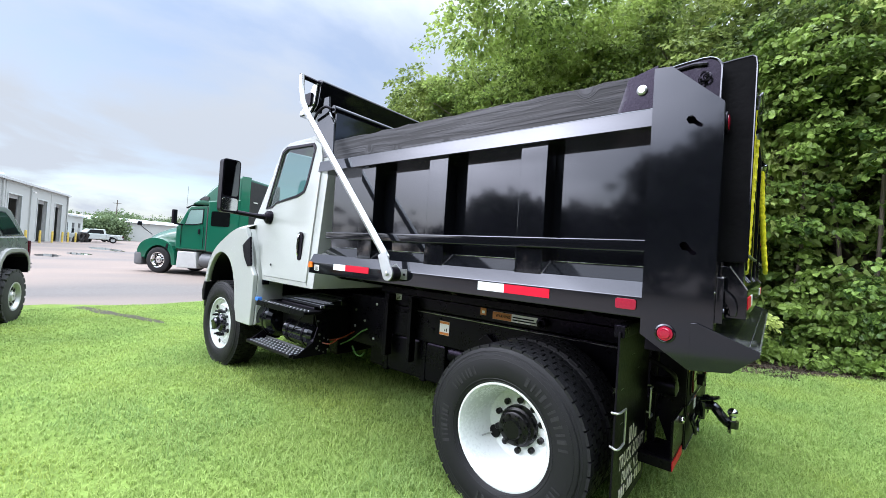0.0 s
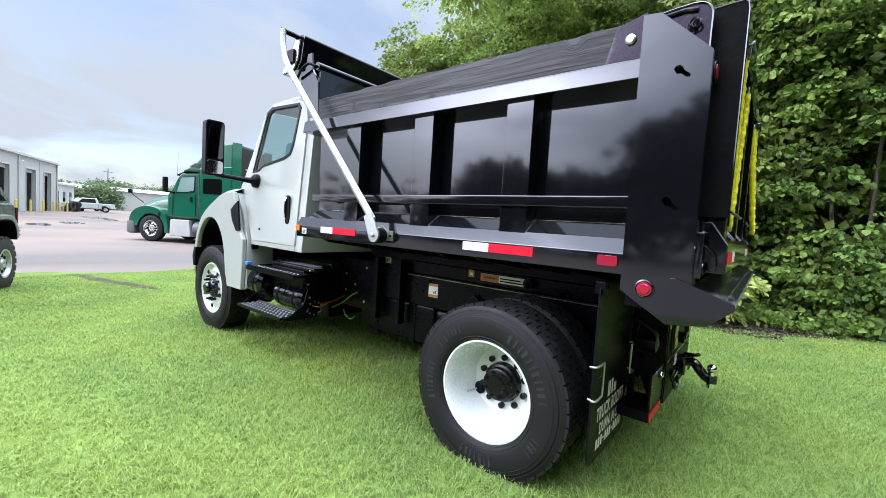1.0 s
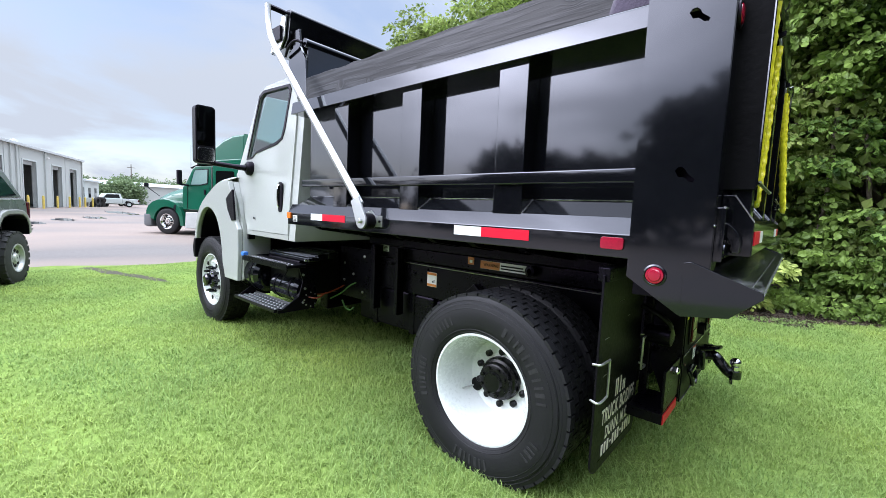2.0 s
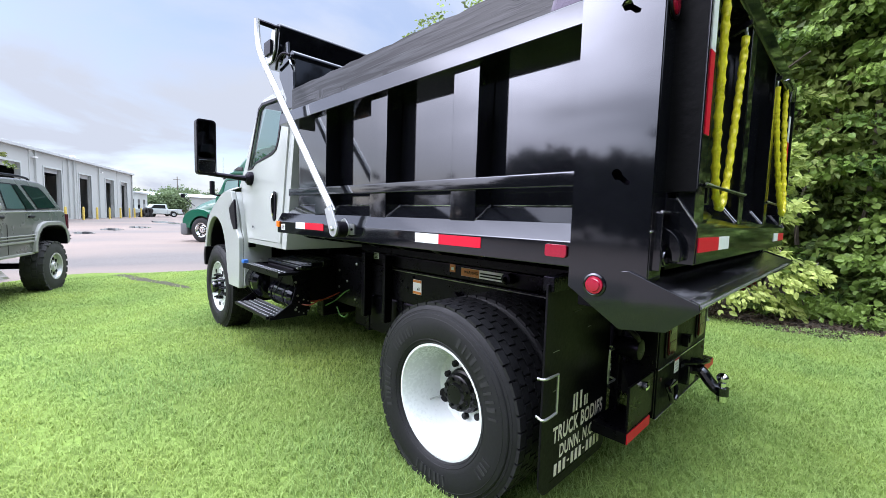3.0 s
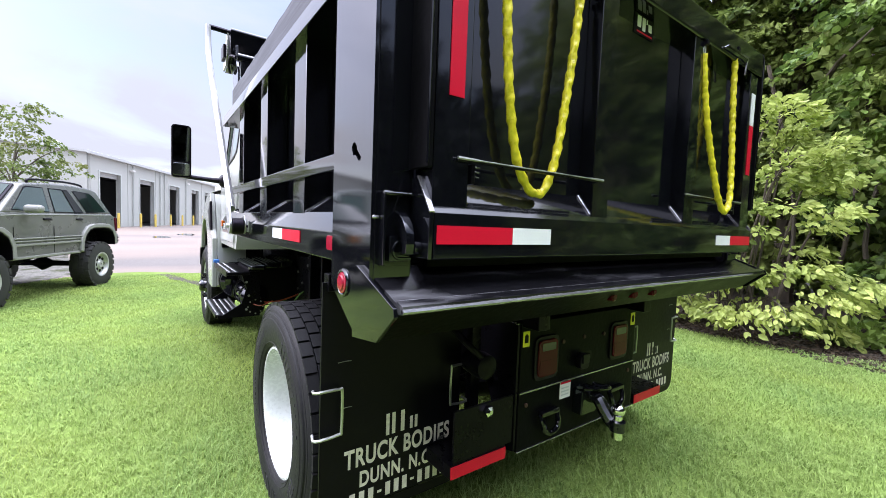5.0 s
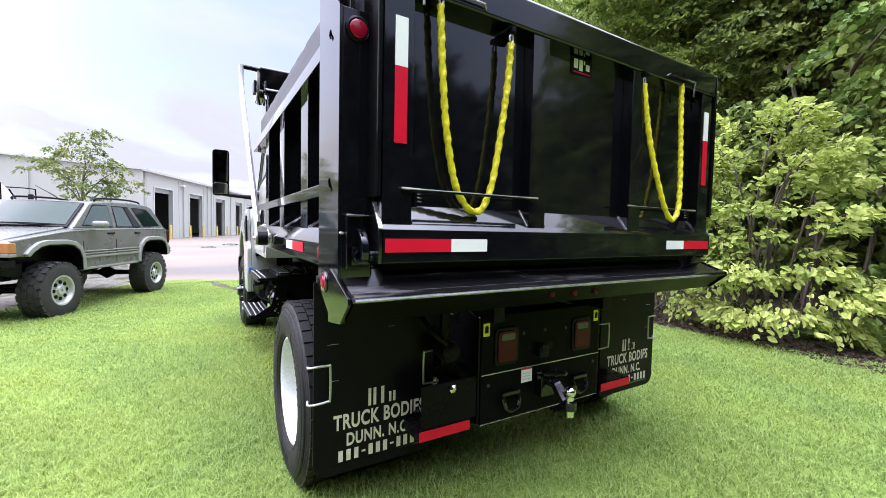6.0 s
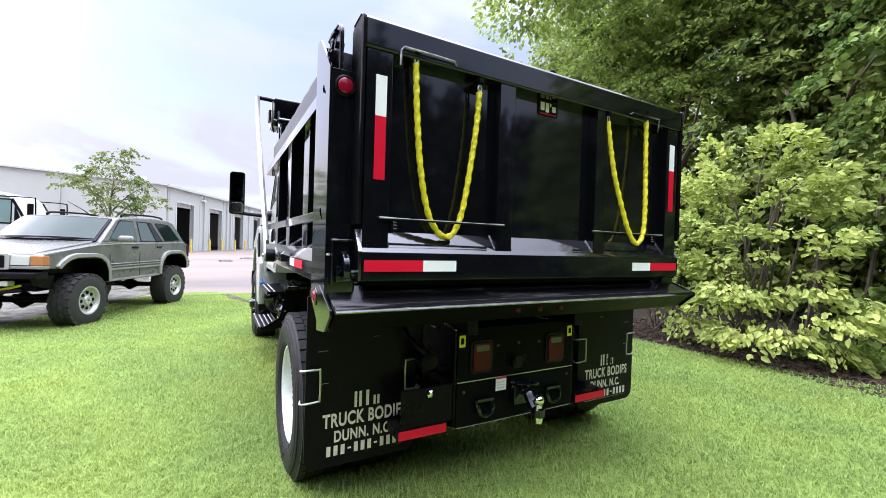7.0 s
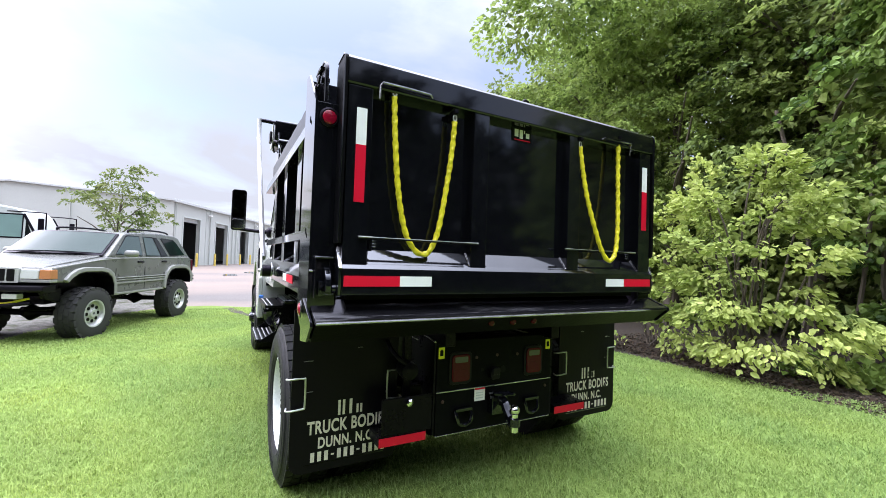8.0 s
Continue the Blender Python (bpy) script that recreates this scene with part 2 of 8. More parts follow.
WHITE_OLD = surface("white_vehicle_paint", (0.50, 0.54, 0.52), 0.35, vary=0.05, scale=2)
SILVER = surface("brushed_aluminium", (0.43, 0.44, 0.45), 0.44, metal=0.8, vary=0.08, scale=3, fine=120, stretch=(1, 1, 6))
ZINC = surface("zinc_plated_steel", (0.42, 0.43, 0.42), 0.42, metal=0.9, vary=0.15)
STEP_METAL = surface("worn_step_metal", (0.20, 0.21, 0.21), 0.42, metal=0.8, vary=0.3)
MIRROR = surface("dark_mirror_glass", (0.16, 0.17, 0.18), 0.04, metal=1.0, vary=0.04)
CHROME = surface("chrome", (0.78, 0.79, 0.80), 0.08, metal=1.0, vary=0.04)
RED_TAPE = surface("red_reflective_tape", (0.56, 0.006, 0.026), 0.36, vary=0.12, spec=0.22, fine=240, bump=0.0003, bump_scale=300)
WHITE_TAPE = surface("white_reflective_tape", (0.72, 0.74, 0.75), 0.32, vary=0.06, fine=240, bump=0.0003, bump_scale=300)
RED_LENS = surface("red_lamp_lens", (0.26, 0.005, 0.022), 0.16, vary=0.2, fine=150, coat=0.2)
DARK_LENS = surface("dark_red_lamp_lens", (0.060, 0.0025, 0.0085), 0.14, vary=0.25, fine=150, spec=0.14)
DULL_AMBER = surface("faded_amber_lens", (0.46, 0.185, 0.075), 0.25, vary=0.12, spec=0.4)
AMBER = surface("amber_lens", (0.80, 0.16, 0.01), 0.2, vary=0.1, coat=0.5)
YELLOW_SLEEVE = surface("yellow_chain_sleeve", (0.60, 0.53, 0.02), 0.30, vary=0.3, scale=14, fine=60, bump=0.001, bump_scale=60)
YELLOW = surface("yellow_sticker", (0.80, 0.72, 0.02), 0.4, vary=0.06)
ORANGE = surface("orange_warning_print", (0.55, 0.17, 0.02), 0.4, vary=0.06)
PRINT = surface("worn_white_print", (0.62, 0.58, 0.51), 0.6, vary=0.25, scale=22, stain=(0.03, 0.03, 0.03), stain_at=(0.66, 0.70))
INK = surface("black_print", (0.004, 0.004, 0.004), 0.5, spec=0.1)
LABEL_WHITE = surface("white_label", (0.75, 0.75, 0.73), 0.4, vary=0.05)
WIRE_RED = surface("orange_wire", (0.22, 0.035, 0.010), 0.45)
WIRE_GREEN = surface("green_hose", (0.08, 0.20, 0.05), 0.4)
BLUE_CAP = surface("blue_plastic", (0.04, 0.18, 0.55), 0.4)
DARK_INSIDE = surface("dark_cab_interior", (0.035, 0.035, 0.038), 0.7)
CAB_GLASS = glass("tinted_green_glass", (0.62, 0.86, 0.82))
DARK_GLASS = surface("dark_privacy_glass", (0.008, 0.010, 0.010), 0.05, vary=0.1, spec=0.3)
GREY_GLASS = surface("hazy_window_glass", (0.060, 0.090, 0.090), 0.05, vary=0.15, scale=2, coat=0.2)
WINDSCREEN = surface("hazy_windscreen_glass", (0.060, 0.082, 0.077), 0.10, vary=0.15, scale=2, spec=0.09)
LORRY_GLASS = surface("pale_green_window_glass", (0.17, 0.27, 0.25), 0.08, vary=0.15, scale=2, spec=0.3)
JEEP_PAINT = surface("grey_green_car_paint", (0.152, 0.156, 0.145), 0.28, metal=0.3, vary=0.06, scale=1.5, fine=5, coat=0.25)
JEEP_TRIM = surface("grey_body_cladding", (0.25, 0.252, 0.238), 0.42, vary=0.06)
NIGHT_GLASS = surface("black_sleeper_glass", (0.004, 0.005, 0.005), 0.06, vary=0.1, spec=0.12)
DULL_LENS = surface("dull_clear_lens", (0.055, 0.045, 0.045), 0.15, vary=0.2)
ALLOY = surface("pale_cast_alloy", (0.46, 0.47, 0.46), 0.4, metal=0.3, vary=0.1, scale=6)
HEADLAMP = surface("headlamp_glass", (0.55, 0.56, 0.55), 0.12, vary=0.1, coat=0.6)
GREEN_PAINT = surface("green_truck_paint", (0.004, 0.092, 0.052), 0.16, vary=0.06, scale=2, spec=0.35, coat=0.5)
SIDING = surface("pale_metal_siding", (0.45, 0.472, 0.450), 0.55, vary=0.05, scale=0.6, fine=8, stain=(0.39, 0.42, 0.39), stain_at=(0.6, 0.9))
TRIM_METAL = surface("roof_edge_trim", (0.50, 0.53, 0.53), 0.5, vary=0.06, scale=2)
TRAILER_GREY = surface("dark_grey_trailer_sides", (0.10, 0.105, 0.11), 0.5, vary=0.1, scale=1)
# dark tone paints the shade inside the workshop bays
SHADE_INSIDE = surface("shaded_workshop_interior", (0.045, 0.050, 0.050), 0.8, vary=0.3, scale=0.8)
BOLLARD = surface("yellow_bollard_paint", (0.62, 0.46, 0.10), 0.55, vary=0.2, scale=4)
BRICK_RED = surface("rusty_red_paint", (0.28, 0.08, 0.06), 0.6, vary=0.2)
RUST = surface("dark_rust", (0.050, 0.022, 0.014), 0.7, vary=0.3, scale=20)
ASPHALT = surface("weathered_lot_surface", (0.181, 0.139, 0.115), 0.85, vary=0.25, scale=0.5, fine=30, bump=0.003, bump_scale=60, stain=(0.115, 0.102, 0.094), stain_at=(0.46, 0.64), stretch=(1, 0.35, 1))
GRAVEL = surface("pale_gravel", (0.125, 0.120, 0.108), 0.95, vary=0.7, scale=9, fine=28, bump=0.03, bump_scale=26, spec=0.1, stain=(0.05, 0.055, 0.03), stain_at=(0.52, 0.66))
WET = surface("puddle_water", (0.06, 0.065, 0.07), 0.03, vary=0.1, scale=1, spec=0.6)
SOIL = surface("lawn_soil_and_thatch", (0.132, 0.192, 0.048), 0.95, spec=0.03, vary=0.45, scale=1.2, fine=26, bump=0.012, bump_scale=50)
DIRT = surface("bare_dirt", (0.040, 0.036, 0.018), 0.95, vary=0.4, scale=4, fine=40, bump=0.01, bump_scale=60)
MULCH = surface("brown_leaf_mulch", (0.034, 0.024, 0.016), 0.95, vary=0.5, scale=3, fine=40, bump=0.02, bump_scale=30)
MULCH_BITS = surface("mulch_chips", (0.055, 0.037, 0.023), 0.9, vary=0.3, island=0.6)
BARK = surface("grey_brown_bark", (0.085, 0.068, 0.052), 0.95, vary=0.4, scale=5, fine=30, bump=0.02, bump_scale=14, stretch=(1, 1, 0.25))
GRASS = leafy("grass_blade", (0.185, 0.285, 0.082), (0.300, 0.418, 0.138), 0.7, 0.45, (0.370, 0.452, 0.118))
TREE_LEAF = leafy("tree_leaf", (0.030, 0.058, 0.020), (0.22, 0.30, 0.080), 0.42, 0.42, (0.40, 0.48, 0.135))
# lighter copy of the tree leaf, with sunlight put into the colour
SUNLIT_LEAF = leafy("sunlit_crown_leaf", (0.070, 0.118, 0.030), (0.30, 0.41, 0.105), 0.42, 0.50, (0.43, 0.54, 0.150))
VINE_LEAF = leafy("vine_leaf", (0.030, 0.068, 0.018), (0.19, 0.30, 0.066), 0.40, 0.36, (0.28, 0.39, 0.092))
BUSH_LEAF = leafy("shrub_leaf", (0.20, 0.28, 0.07), (0.47, 0.55, 0.17), 0.45, 0.38, (0.54, 0.60, 0.18))
MYRTLE_LEAF = leafy("myrtle_leaf", (0.07, 0.12, 0.03), (0.20, 0.27, 0.08), 0.5, 0.4, (0.26, 0.26, 0.10))
# near-black leaf: shade on the mirrored trees is put into the colour
SHADE_LEAF = leafy("shade_black_leaf", (0.007, 0.009, 0.009), (0.020, 0.023, 0.021), 0.6, 0.05)
# leaf paled so that the colour holds the haze of distance
HAZE_LEAF = leafy("hazy_distant_leaf", (0.085, 0.125, 0.066), (0.18, 0.25, 0.12), 0.6, 0.3)


# ---- mesh tools ----
def box(bm, x0, x1, y0, y1, z0, z1, bevel=0.0, seg=2):
    vs = [bm.verts.new(p) for p in ((x0, y0, z0), (x1, y0, z0), (x1, y1, z0), (x0, y1, z0), (x0, y0, z1), (x1, y0, z1), (x1, y1, z1), (x0, y1, z1))]
    fs = [bm.faces.new([vs[i] for i in q]) for q in ((3, 2, 1, 0), (4, 5, 6, 7), (0, 1, 5, 4), (1, 2, 6, 5), (2, 3, 7, 6), (3, 0, 4, 7))]
    if bevel:
        es = list({e for f in fs for e in f.edges})
        bmesh.ops.bevel(bm, geom=es, offset=bevel, segments=seg, profile=0.5, affect="EDGES")
    return bm


def prism(bm, outline, axis, a, b, bevel=0.0, seg=2):
    """A plate or bar: an outline in the two other axes, swept from a to b along axis."""
    def put(p, d):
        return {"x": (d, p[0], p[1]), "y": (p[0], d, p[1]), "z": (p[0], p[1], d)}[axis]
    v0, v1 = [bm.verts.new(put(p, a)) for p in outline], [bm.verts.new(put(p, b)) for p in outline]
    n = len(outline)
    fs = [bm.faces.new(v0), bm.faces.new(v1[::-1])]
    for i in range(n):
        fs.append(bm.faces.new((v0[i], v1[i], v1[(i + 1) % n], v0[(i + 1) % n])))
    bmesh.ops.recalc_face_normals(bm, faces=fs)
    if bevel:
        es = list({e for f in fs for e in f.edges})
        bmesh.ops.bevel(bm, geom=es, offset=bevel, segments=seg, profile=0.5, affect="EDGES", clamp_overlap=True)
    return bm


def lathe(bm, profile, centre, axis="y", seg=40, close=False):
    """A turned form: profile of (radius, along)."""
    rings = []
    for r, h in profile:
        ring = []
        for i in range(seg):
            a = 2 * math.pi * i / seg
            c, s = r * math.cos(a), r * math.sin(a)
            p = {"y": (c, h, s), "x": (h, c, s), "z": (c, s, h)}[axis]
            ring.append(bm.verts.new((centre[0] + p[0], centre[1] + p[1], centre[2] + p[2])))
        rings.append(ring)
    fs = []
    for a, b in zip(rings, rings[1:] + ([rings[0]] if close else [])):
        for i in range(seg):
            fs.append(bm.faces.new((a[i], a[(i + 1) % seg], b[(i + 1) % seg], b[i])))
    if not close:
        for ring in (rings[0], rings[-1]):
            fs.append(bm.faces.new(ring))
    bmesh.ops.recalc_face_normals(bm, faces=fs)
    return bm


def tube(bm, path, radius, seg=8, swell=None):
    """A round bar or hose along a path; swell gives a radius for each point."""
    pts = [Vector(p) for p in path]
    rings, side = [], None
    for i, p in enumerate(pts):
        d = (pts[min(i + 1, len(pts) - 1)] - pts[max(i - 1, 0)]).normalized()
        if side is None:
            side = d.orthogonal().normalized()
        side = (side - d * side.dot(d)).normalized()
        other = d.cross(side)
        r = swell[i] if swell else radius
        rings.append([bm.verts.new(p + (side * math.cos(2 * math.pi * k / seg) + other * math.sin(2 * math.pi * k / seg)) * r) for k in range(seg)])
    fs = []
    for a, b in zip(rings, rings[1:]):
        for k in range(seg):
            fs.append(bm.faces.new((a[k], a[(k + 1) % seg], b[(k + 1) % seg], b[k])))
    fs += [bm.faces.new(rings[0][::-1]), bm.faces.new(rings[-1])]
    bmesh.ops.recalc_face_normals(bm, faces=fs)
    return bm


def twisted(bm, path, radius, pitch, seg=12):
    """A sleeved chain: a flattened round section that turns along its way."""
    pts = [Vector(p) for p in path]
    rings, side, run = [], None, 0.0
    for i, p in enumerate(pts):
        run += (p - pts[max(i - 1, 0)]).length
        d = (pts[min(i + 1, len(pts) - 1)] - pts[max(i - 1, 0)]).normalized()
        side = d.orthogonal().normalized() if side is None else (side - d * side.dot(d)).normalized()
        other, turn = d.cross(side), math.pi * run / pitch
        swell = radius * (1 + 0.05 * math.sin(4 * math.pi * run / pitch))
        rings.append([bm.verts.new(p + (side * math.cos(a) + other * math.sin(a)) * swell * (1 + 0.12 * math.cos(2 * (a - turn)))) for a in [2 * math.pi * k / seg for k in range(seg)]])
    fs = [bm.faces.new(rings[0][::-1]), bm.faces.new(rings[-1])]
    for a, b in zip(rings, rings[1:]):
        for k in range(seg):
            fs.append(bm.faces.new((a[k], a[(k + 1) % seg], b[(k + 1) % seg], b[k])))
    bmesh.ops.recalc_face_normals(bm, faces=fs)
    return bm


def sheet(bm, outer, holes, axis, at):
    """A flat sheet with holes in the plane axis = at."""
    def put(p):
        return {"x": (at, p[0], p[1]), "y": (p[0], at, p[1]), "z": (p[0], p[1], at)}[axis]
    es = []
    for loop in [outer] + list(holes):
        vs = [bm.verts.new(put(p)) for p in loop]
        es += [bm.edges.new((vs[i], vs[(i + 1) % len(vs)])) for i in range(len(vs))]
    bmesh.ops.triangle_fill(bm, edges=es, use_beauty=True, use_dissolve=False)
    return bm


def rounded(x0, x1, z0, z1, r, n=4):
    pts = []
    for cx, cz, a0 in ((x1 - r, z0 + r, -90), (x1 - r, z1 - r, 0), (x0 + r, z1 - r, 90), (x0 + r, z0 + r, 180)):
        for i in range(n + 1):
            a = radians(a0 + 90 * i / n)
            pts.append((cx + r * math.cos(a), cz + r * math.sin(a)))
    return pts


def arc(cx, cz, r, a0, a1, n=12):
    return [(cx + r * math.cos(radians(a0 + (a1 - a0) * i / n)), cz + r * math.sin(radians(a0 + (a1 - a0) * i / n))) for i in range(n + 1)]


def smooth_path(points, steps=6):
    """Points on a smooth curve through the given ones."""
    p = [Vector(q) for q in points]
    p = [2 * p[0] - p[1]] + p + [2 * p[-1] - p[-2]]
    res = []
    for i in range(1, len(p) - 2):
        for k in range(steps):
            t = k / steps
            res.append(0.5 * (2 * p[i] + (p[i + 1] - p[i - 1]) * t + (2 * p[i - 1] - 5 * p[i] + 4 * p[i + 1] - p[i + 2]) * t * t + (3 * p[i] - p[i - 1] - 3 * p[i + 1] + p[i + 2]) * t ** 3))
    return res + [p[-2]]


def mesh_of(name, bm, material, sharp=32):
    lim = radians(sharp)
    bm.normal_update()
    for e in bm.edges:
        e.smooth = not (len(e.link_faces) == 2 and e.calc_face_angle(3.2) > lim)
    for f in bm.faces:
        f.smooth = True
    # flat faces keep their own normal, so that only the rounded edges catch the light
    keep, area, normals = math.cos(lim), {f: f.calc_area() for f in bm.faces}, []
    for f in bm.faces:
        for lp in f.loops:
            acc = Vector()
            for g in lp.vert.link_faces:
                if g.normal.dot(f.normal) > keep:
                    acc += g.normal * area[g]
            normals.append(acc.normalized() if acc.length > 0 else f.normal.copy())
    me = bpy.data.meshes.new(name)
    bm.to_mesh(me)
    bm.free()
    if normals:
        me.normals_split_custom_set(normals)
    me.materials.append(material)
    return me


def part(name, bm, material, parent, label="", sharp=32):
    ob = new(name, mesh_of(name, bm, material, sharp))
    ob.parent = parent
    return tagged(ob, label)


def thing(name, label, category, m=None, group="", kind=""):
    ob = new(name)
    ob.empty_display_size = 0.2
    if m is not None:
        ob.matrix_world = m
    return tagged(ob, label, category, group, kind)


def solid(name, bm, material, label="", category="", kind="", group="", sharp=32):
    return tagged(new(name, mesh_of(name, bm, material, sharp)), label, category, group, kind)


def B():
    return bmesh.new()


def bulk(name, verts, corners, sizes, material, smooth=False):
    """A large mesh from arrays: vertices, loop corners and the corner count of each face."""
    me = bpy.data.meshes.new(name)
    me.vertices.add(len(verts))
    me.vertices.foreach_set("co", np.ascontiguousarray(verts, dtype=np.float32).ravel())
    me.loops.add(len(corners))
    me.loops.foreach_set("vertex_index", np.ascontiguousarray(corners, dtype=np.int32))
    me.polygons.add(len(sizes))
    starts = np.concatenate(([0], np.cumsum(sizes)[:-1]))
    me.polygons.foreach_set("loop_start", starts.astype(np.int32))
    me.polygons.foreach_set("use_smooth", np.full(len(sizes), smooth))
    me.update(calc_edges=True)
    me.materials.append(material)
    return me


def unit(v):
    return v / np.maximum(np.linalg.norm(v, axis=1, keepdims=True), 1e-9)


def leaves(name, pos, out, size, rng, material, broad=0.6, droop=0.35, wild=0.7, fold=0.25, ovate=False):
    """A mesh of pointed leaves, each folded along its midrib."""
    n = len(pos)
    d = unit(out + rng.normal(0, wild, (n, 3)) + np.array([0, 0, -droop]))
    nor = unit(np.cross(d, rng.normal(0, 1, (n, 3))) + np.array([0, 0, 0.9]))
    side = unit(np.cross(nor, d))
    nor = np.cross(d, side)
    s = (size * rng.uniform(0.65, 1.3, n))[:, None]
    root, tip = pos, pos + d * s - nor * s * 0.12
    mid = pos + d * s * 0.45
    w = s * broad * 0.5
    a, b = mid + side * w + nor * w * fold, mid - side * w + nor * w * fold
    if ovate:
        p, q = pos + d * s * 0.28, pos + d * s * 0.68 - nor * s * 0.05
        lift = nor * w * fold
        verts = np.stack([root, p + side * w * 0.92 + lift, q + side * w * 0.86 + lift, tip, q - side * w * 0.86 + lift, p - side * w * 0.92 + lift], 1).reshape(-1, 3)
        base = (np.arange(n) * 6)[:, None]
        corners = (base + np.array([[0, 1, 2, 3, 0, 3, 4, 5]])).ravel()
        return bulk(name, verts, corners, np.full(n * 2, 4), material)
    verts = np.stack([root, a, tip, b], 1).reshape(-1, 3)
    base = (np.arange(n) * 4)[:, None]
    corners = (base + np.array([[0, 1, 2, 0, 2, 3]])).ravel()
    return bulk(name, verts, corners, np.full(n * 2, 3), material)


def inside(px, py, poly):
    res = np.zeros(len(px), bool)
    j = len(poly) - 1
    for i in range(len(poly)):
        (xi, yi), (xj, yj) = poly[i], poly[j]
        hit = ((yi > py) != (yj > py)) & (px < (xj - xi) * (py - yi) / (yj - yi + 1e-12) + xi)
        res ^= hit
        j = i
    return res


def lettering(name, text, height, m, material, parent, label="", squeeze=1.0):
    """Flat letters in the built-in font, centred, turned into a mesh."""
    cu = bpy.data.curves.new(name, "FONT")
    cu.body, cu.size, cu.align_x, cu.align_y = text, height, "CENTER", "CENTER"
    cu.offset, cu.space_character = height * 0.030, 1.10
    tmp = bpy.data.objects.new(name, cu)
    scene.collection.objects.link(tmp)
    bpy.context.view_layer.update()
    me = bpy.data.meshes.new_from_object(tmp.evaluated_get(bpy.context.evaluated_depsgraph_get()))
    bpy.data.objects.remove(tmp)
    me.transform(Matrix.Diagonal((squeeze, 1, 1, 1)))
    me.materials.clear()
    me.materials.append(material)
    ob = new(name, me)
    ob.parent = parent
    ob.matrix_basis = m
    return tagged(ob, label)


# ---- ground ----
def ease(u):
    u = np.clip(u, 0.0, 1.0)
    return u * u * (3 - 2 * u)


def rise(x):
    """The ground dips a little past the truck's nose, then the lot climbs towards the workshop."""
    return -0.095 * ease((-x - 4.5) / 4.0) + 0.145 * ease((-x - 11.0) / 9.0) + 0.15 * np.clip((-x - 20.0) / 18.0, 0.0, 1.0)


LAWN = [(-11.47, 9.09), (-11.21, 6.32), (-11.11, 3.97), (-10.9, 3.12), (-11.11, 2.37), (-11.63, 1.41), (-11.58, 0.67), (-10.95, 0.03), (-9.99, -0.61), (-9.03, -0.93), (-8.05, -1.3), (-6.94, -1.41), (-5.69, -2.05), (-4.2, -2.9),
        (-2.5, -3.8), (0, -4.4), (4, -4.8), (10, -5), (16, -5), (16, 15), (6, 13), (3.2, 11.2), (1.7, 9.6), (0.7, 8.6), (-0.3, 8), (-1.5, 7.75), (-2.9, 7.6), (-5.02, 7.72), (-8.05, 8.55)]
BARE = [(-11.06, 1.65), (-10.52, 1.88), (-10.1, 1.9), (-9.67, 2.12), (-9.14, 2.31), (-8.82, 2.38), (-8.39, 2.59), (-8.71, 2.61), (-9.14, 2.5), (-9.46, 2.42), (-9.88, 2.22), (-10.2, 2.18), (-10.63, 2.05), (-11.06, 1.89)]

bm = B()
xs = [-900, -300, -120, -60, -38, -30, -22, -20] + [-19 + 0.75 * i for i in range(21)] + [0, 30, 120, 900]
ys = [-900, -200, -60, -20, 0, 20, 60, 200, 900]
grid = [[bm.verts.new((x, y, float(rise(x)))) for y in ys] for x in xs]
for i in range(len(xs) - 1):
    for j in range(len(ys) - 1):
        bm.faces.new((grid[i][j], grid[i + 1][j], grid[i + 1][j + 1], grid[i][j + 1]))
solid("ground", bm, ASPHALT, "weathered pinkish grey vehicle lot with wet patches", "ground", "structure")


def flat_patch(name, outline, z, material, label, category, kind="structure"):
    bm = B()
    f = bm.faces.new([bm.verts.new((x, y, 0)) for x, y in outline])
    bmesh.ops.triangulate(bm, faces=[f])
    for k in range(22):  # cut along the slope so that the patch follows the ground
        bmesh.ops.bisect_plane(bm, geom=list(bm.verts) + list(bm.edges) + list(bm.faces), plane_co=(-19 + 0.75 * k, 0, 0), plane_no=(1, 0, 0))
    for v in bm.verts:
        v.co.z = z + float(rise(v.co.x))
    bmesh.ops.recalc_face_normals(bm, faces=bm.faces)
    for f in bm.faces:
        if f.normal.z < 0:
            f.normal_flip()
    return solid(name, bm, material, label, category, kind)


def blob(cx, cy, rx, ry, rng, n=22, rough=0.25):
    pts = []
    for i in range(n):
        a = 2 * math.pi * i / n
        k = 1 + rng.uniform(-rough, rough)
        pts.append((cx + rx * k * math.cos(a), cy + ry * k * math.sin(a)))
    return pts


flat_patch("lawn", LAWN, 0.012, SOIL, "mown green lawn beside the vehicle lot", "lawn")
flat_patch("mulch_bed", [(-16, 8.2), (-10.7, 8.2), (-7.5, 7.9), (-5, 7.5), (-2.9, 7.4), (-1.5, 7.55), (-0.3, 7.8), (0.7, 8.4), (1.7, 9.4), (3.2, 11), (6, 12.8), (16, 14.8), (16, 30), (-16, 30)], 0.006, MULCH, "shaded brown leaf mulch under the trees", "mulch bed")
flat_patch("dirt_patch", BARE, 0.018, DIRT, "worn bare dirt strip in the lawn", "dirt")
flat_patch("gravel_strip", [(-16.1, -0.51), (-11.58, 0.13), (-9.99, -0.51), (-8.05, -1.14), (-5.69, -1.94), (-2.5, -3.7), (-3.2, -6), (-8.05, -5.93), (-15.31, -4.61)], 0.006, GRAVEL, "pale gravel at the lot edge", "gravel")
prng = random.Random(5)
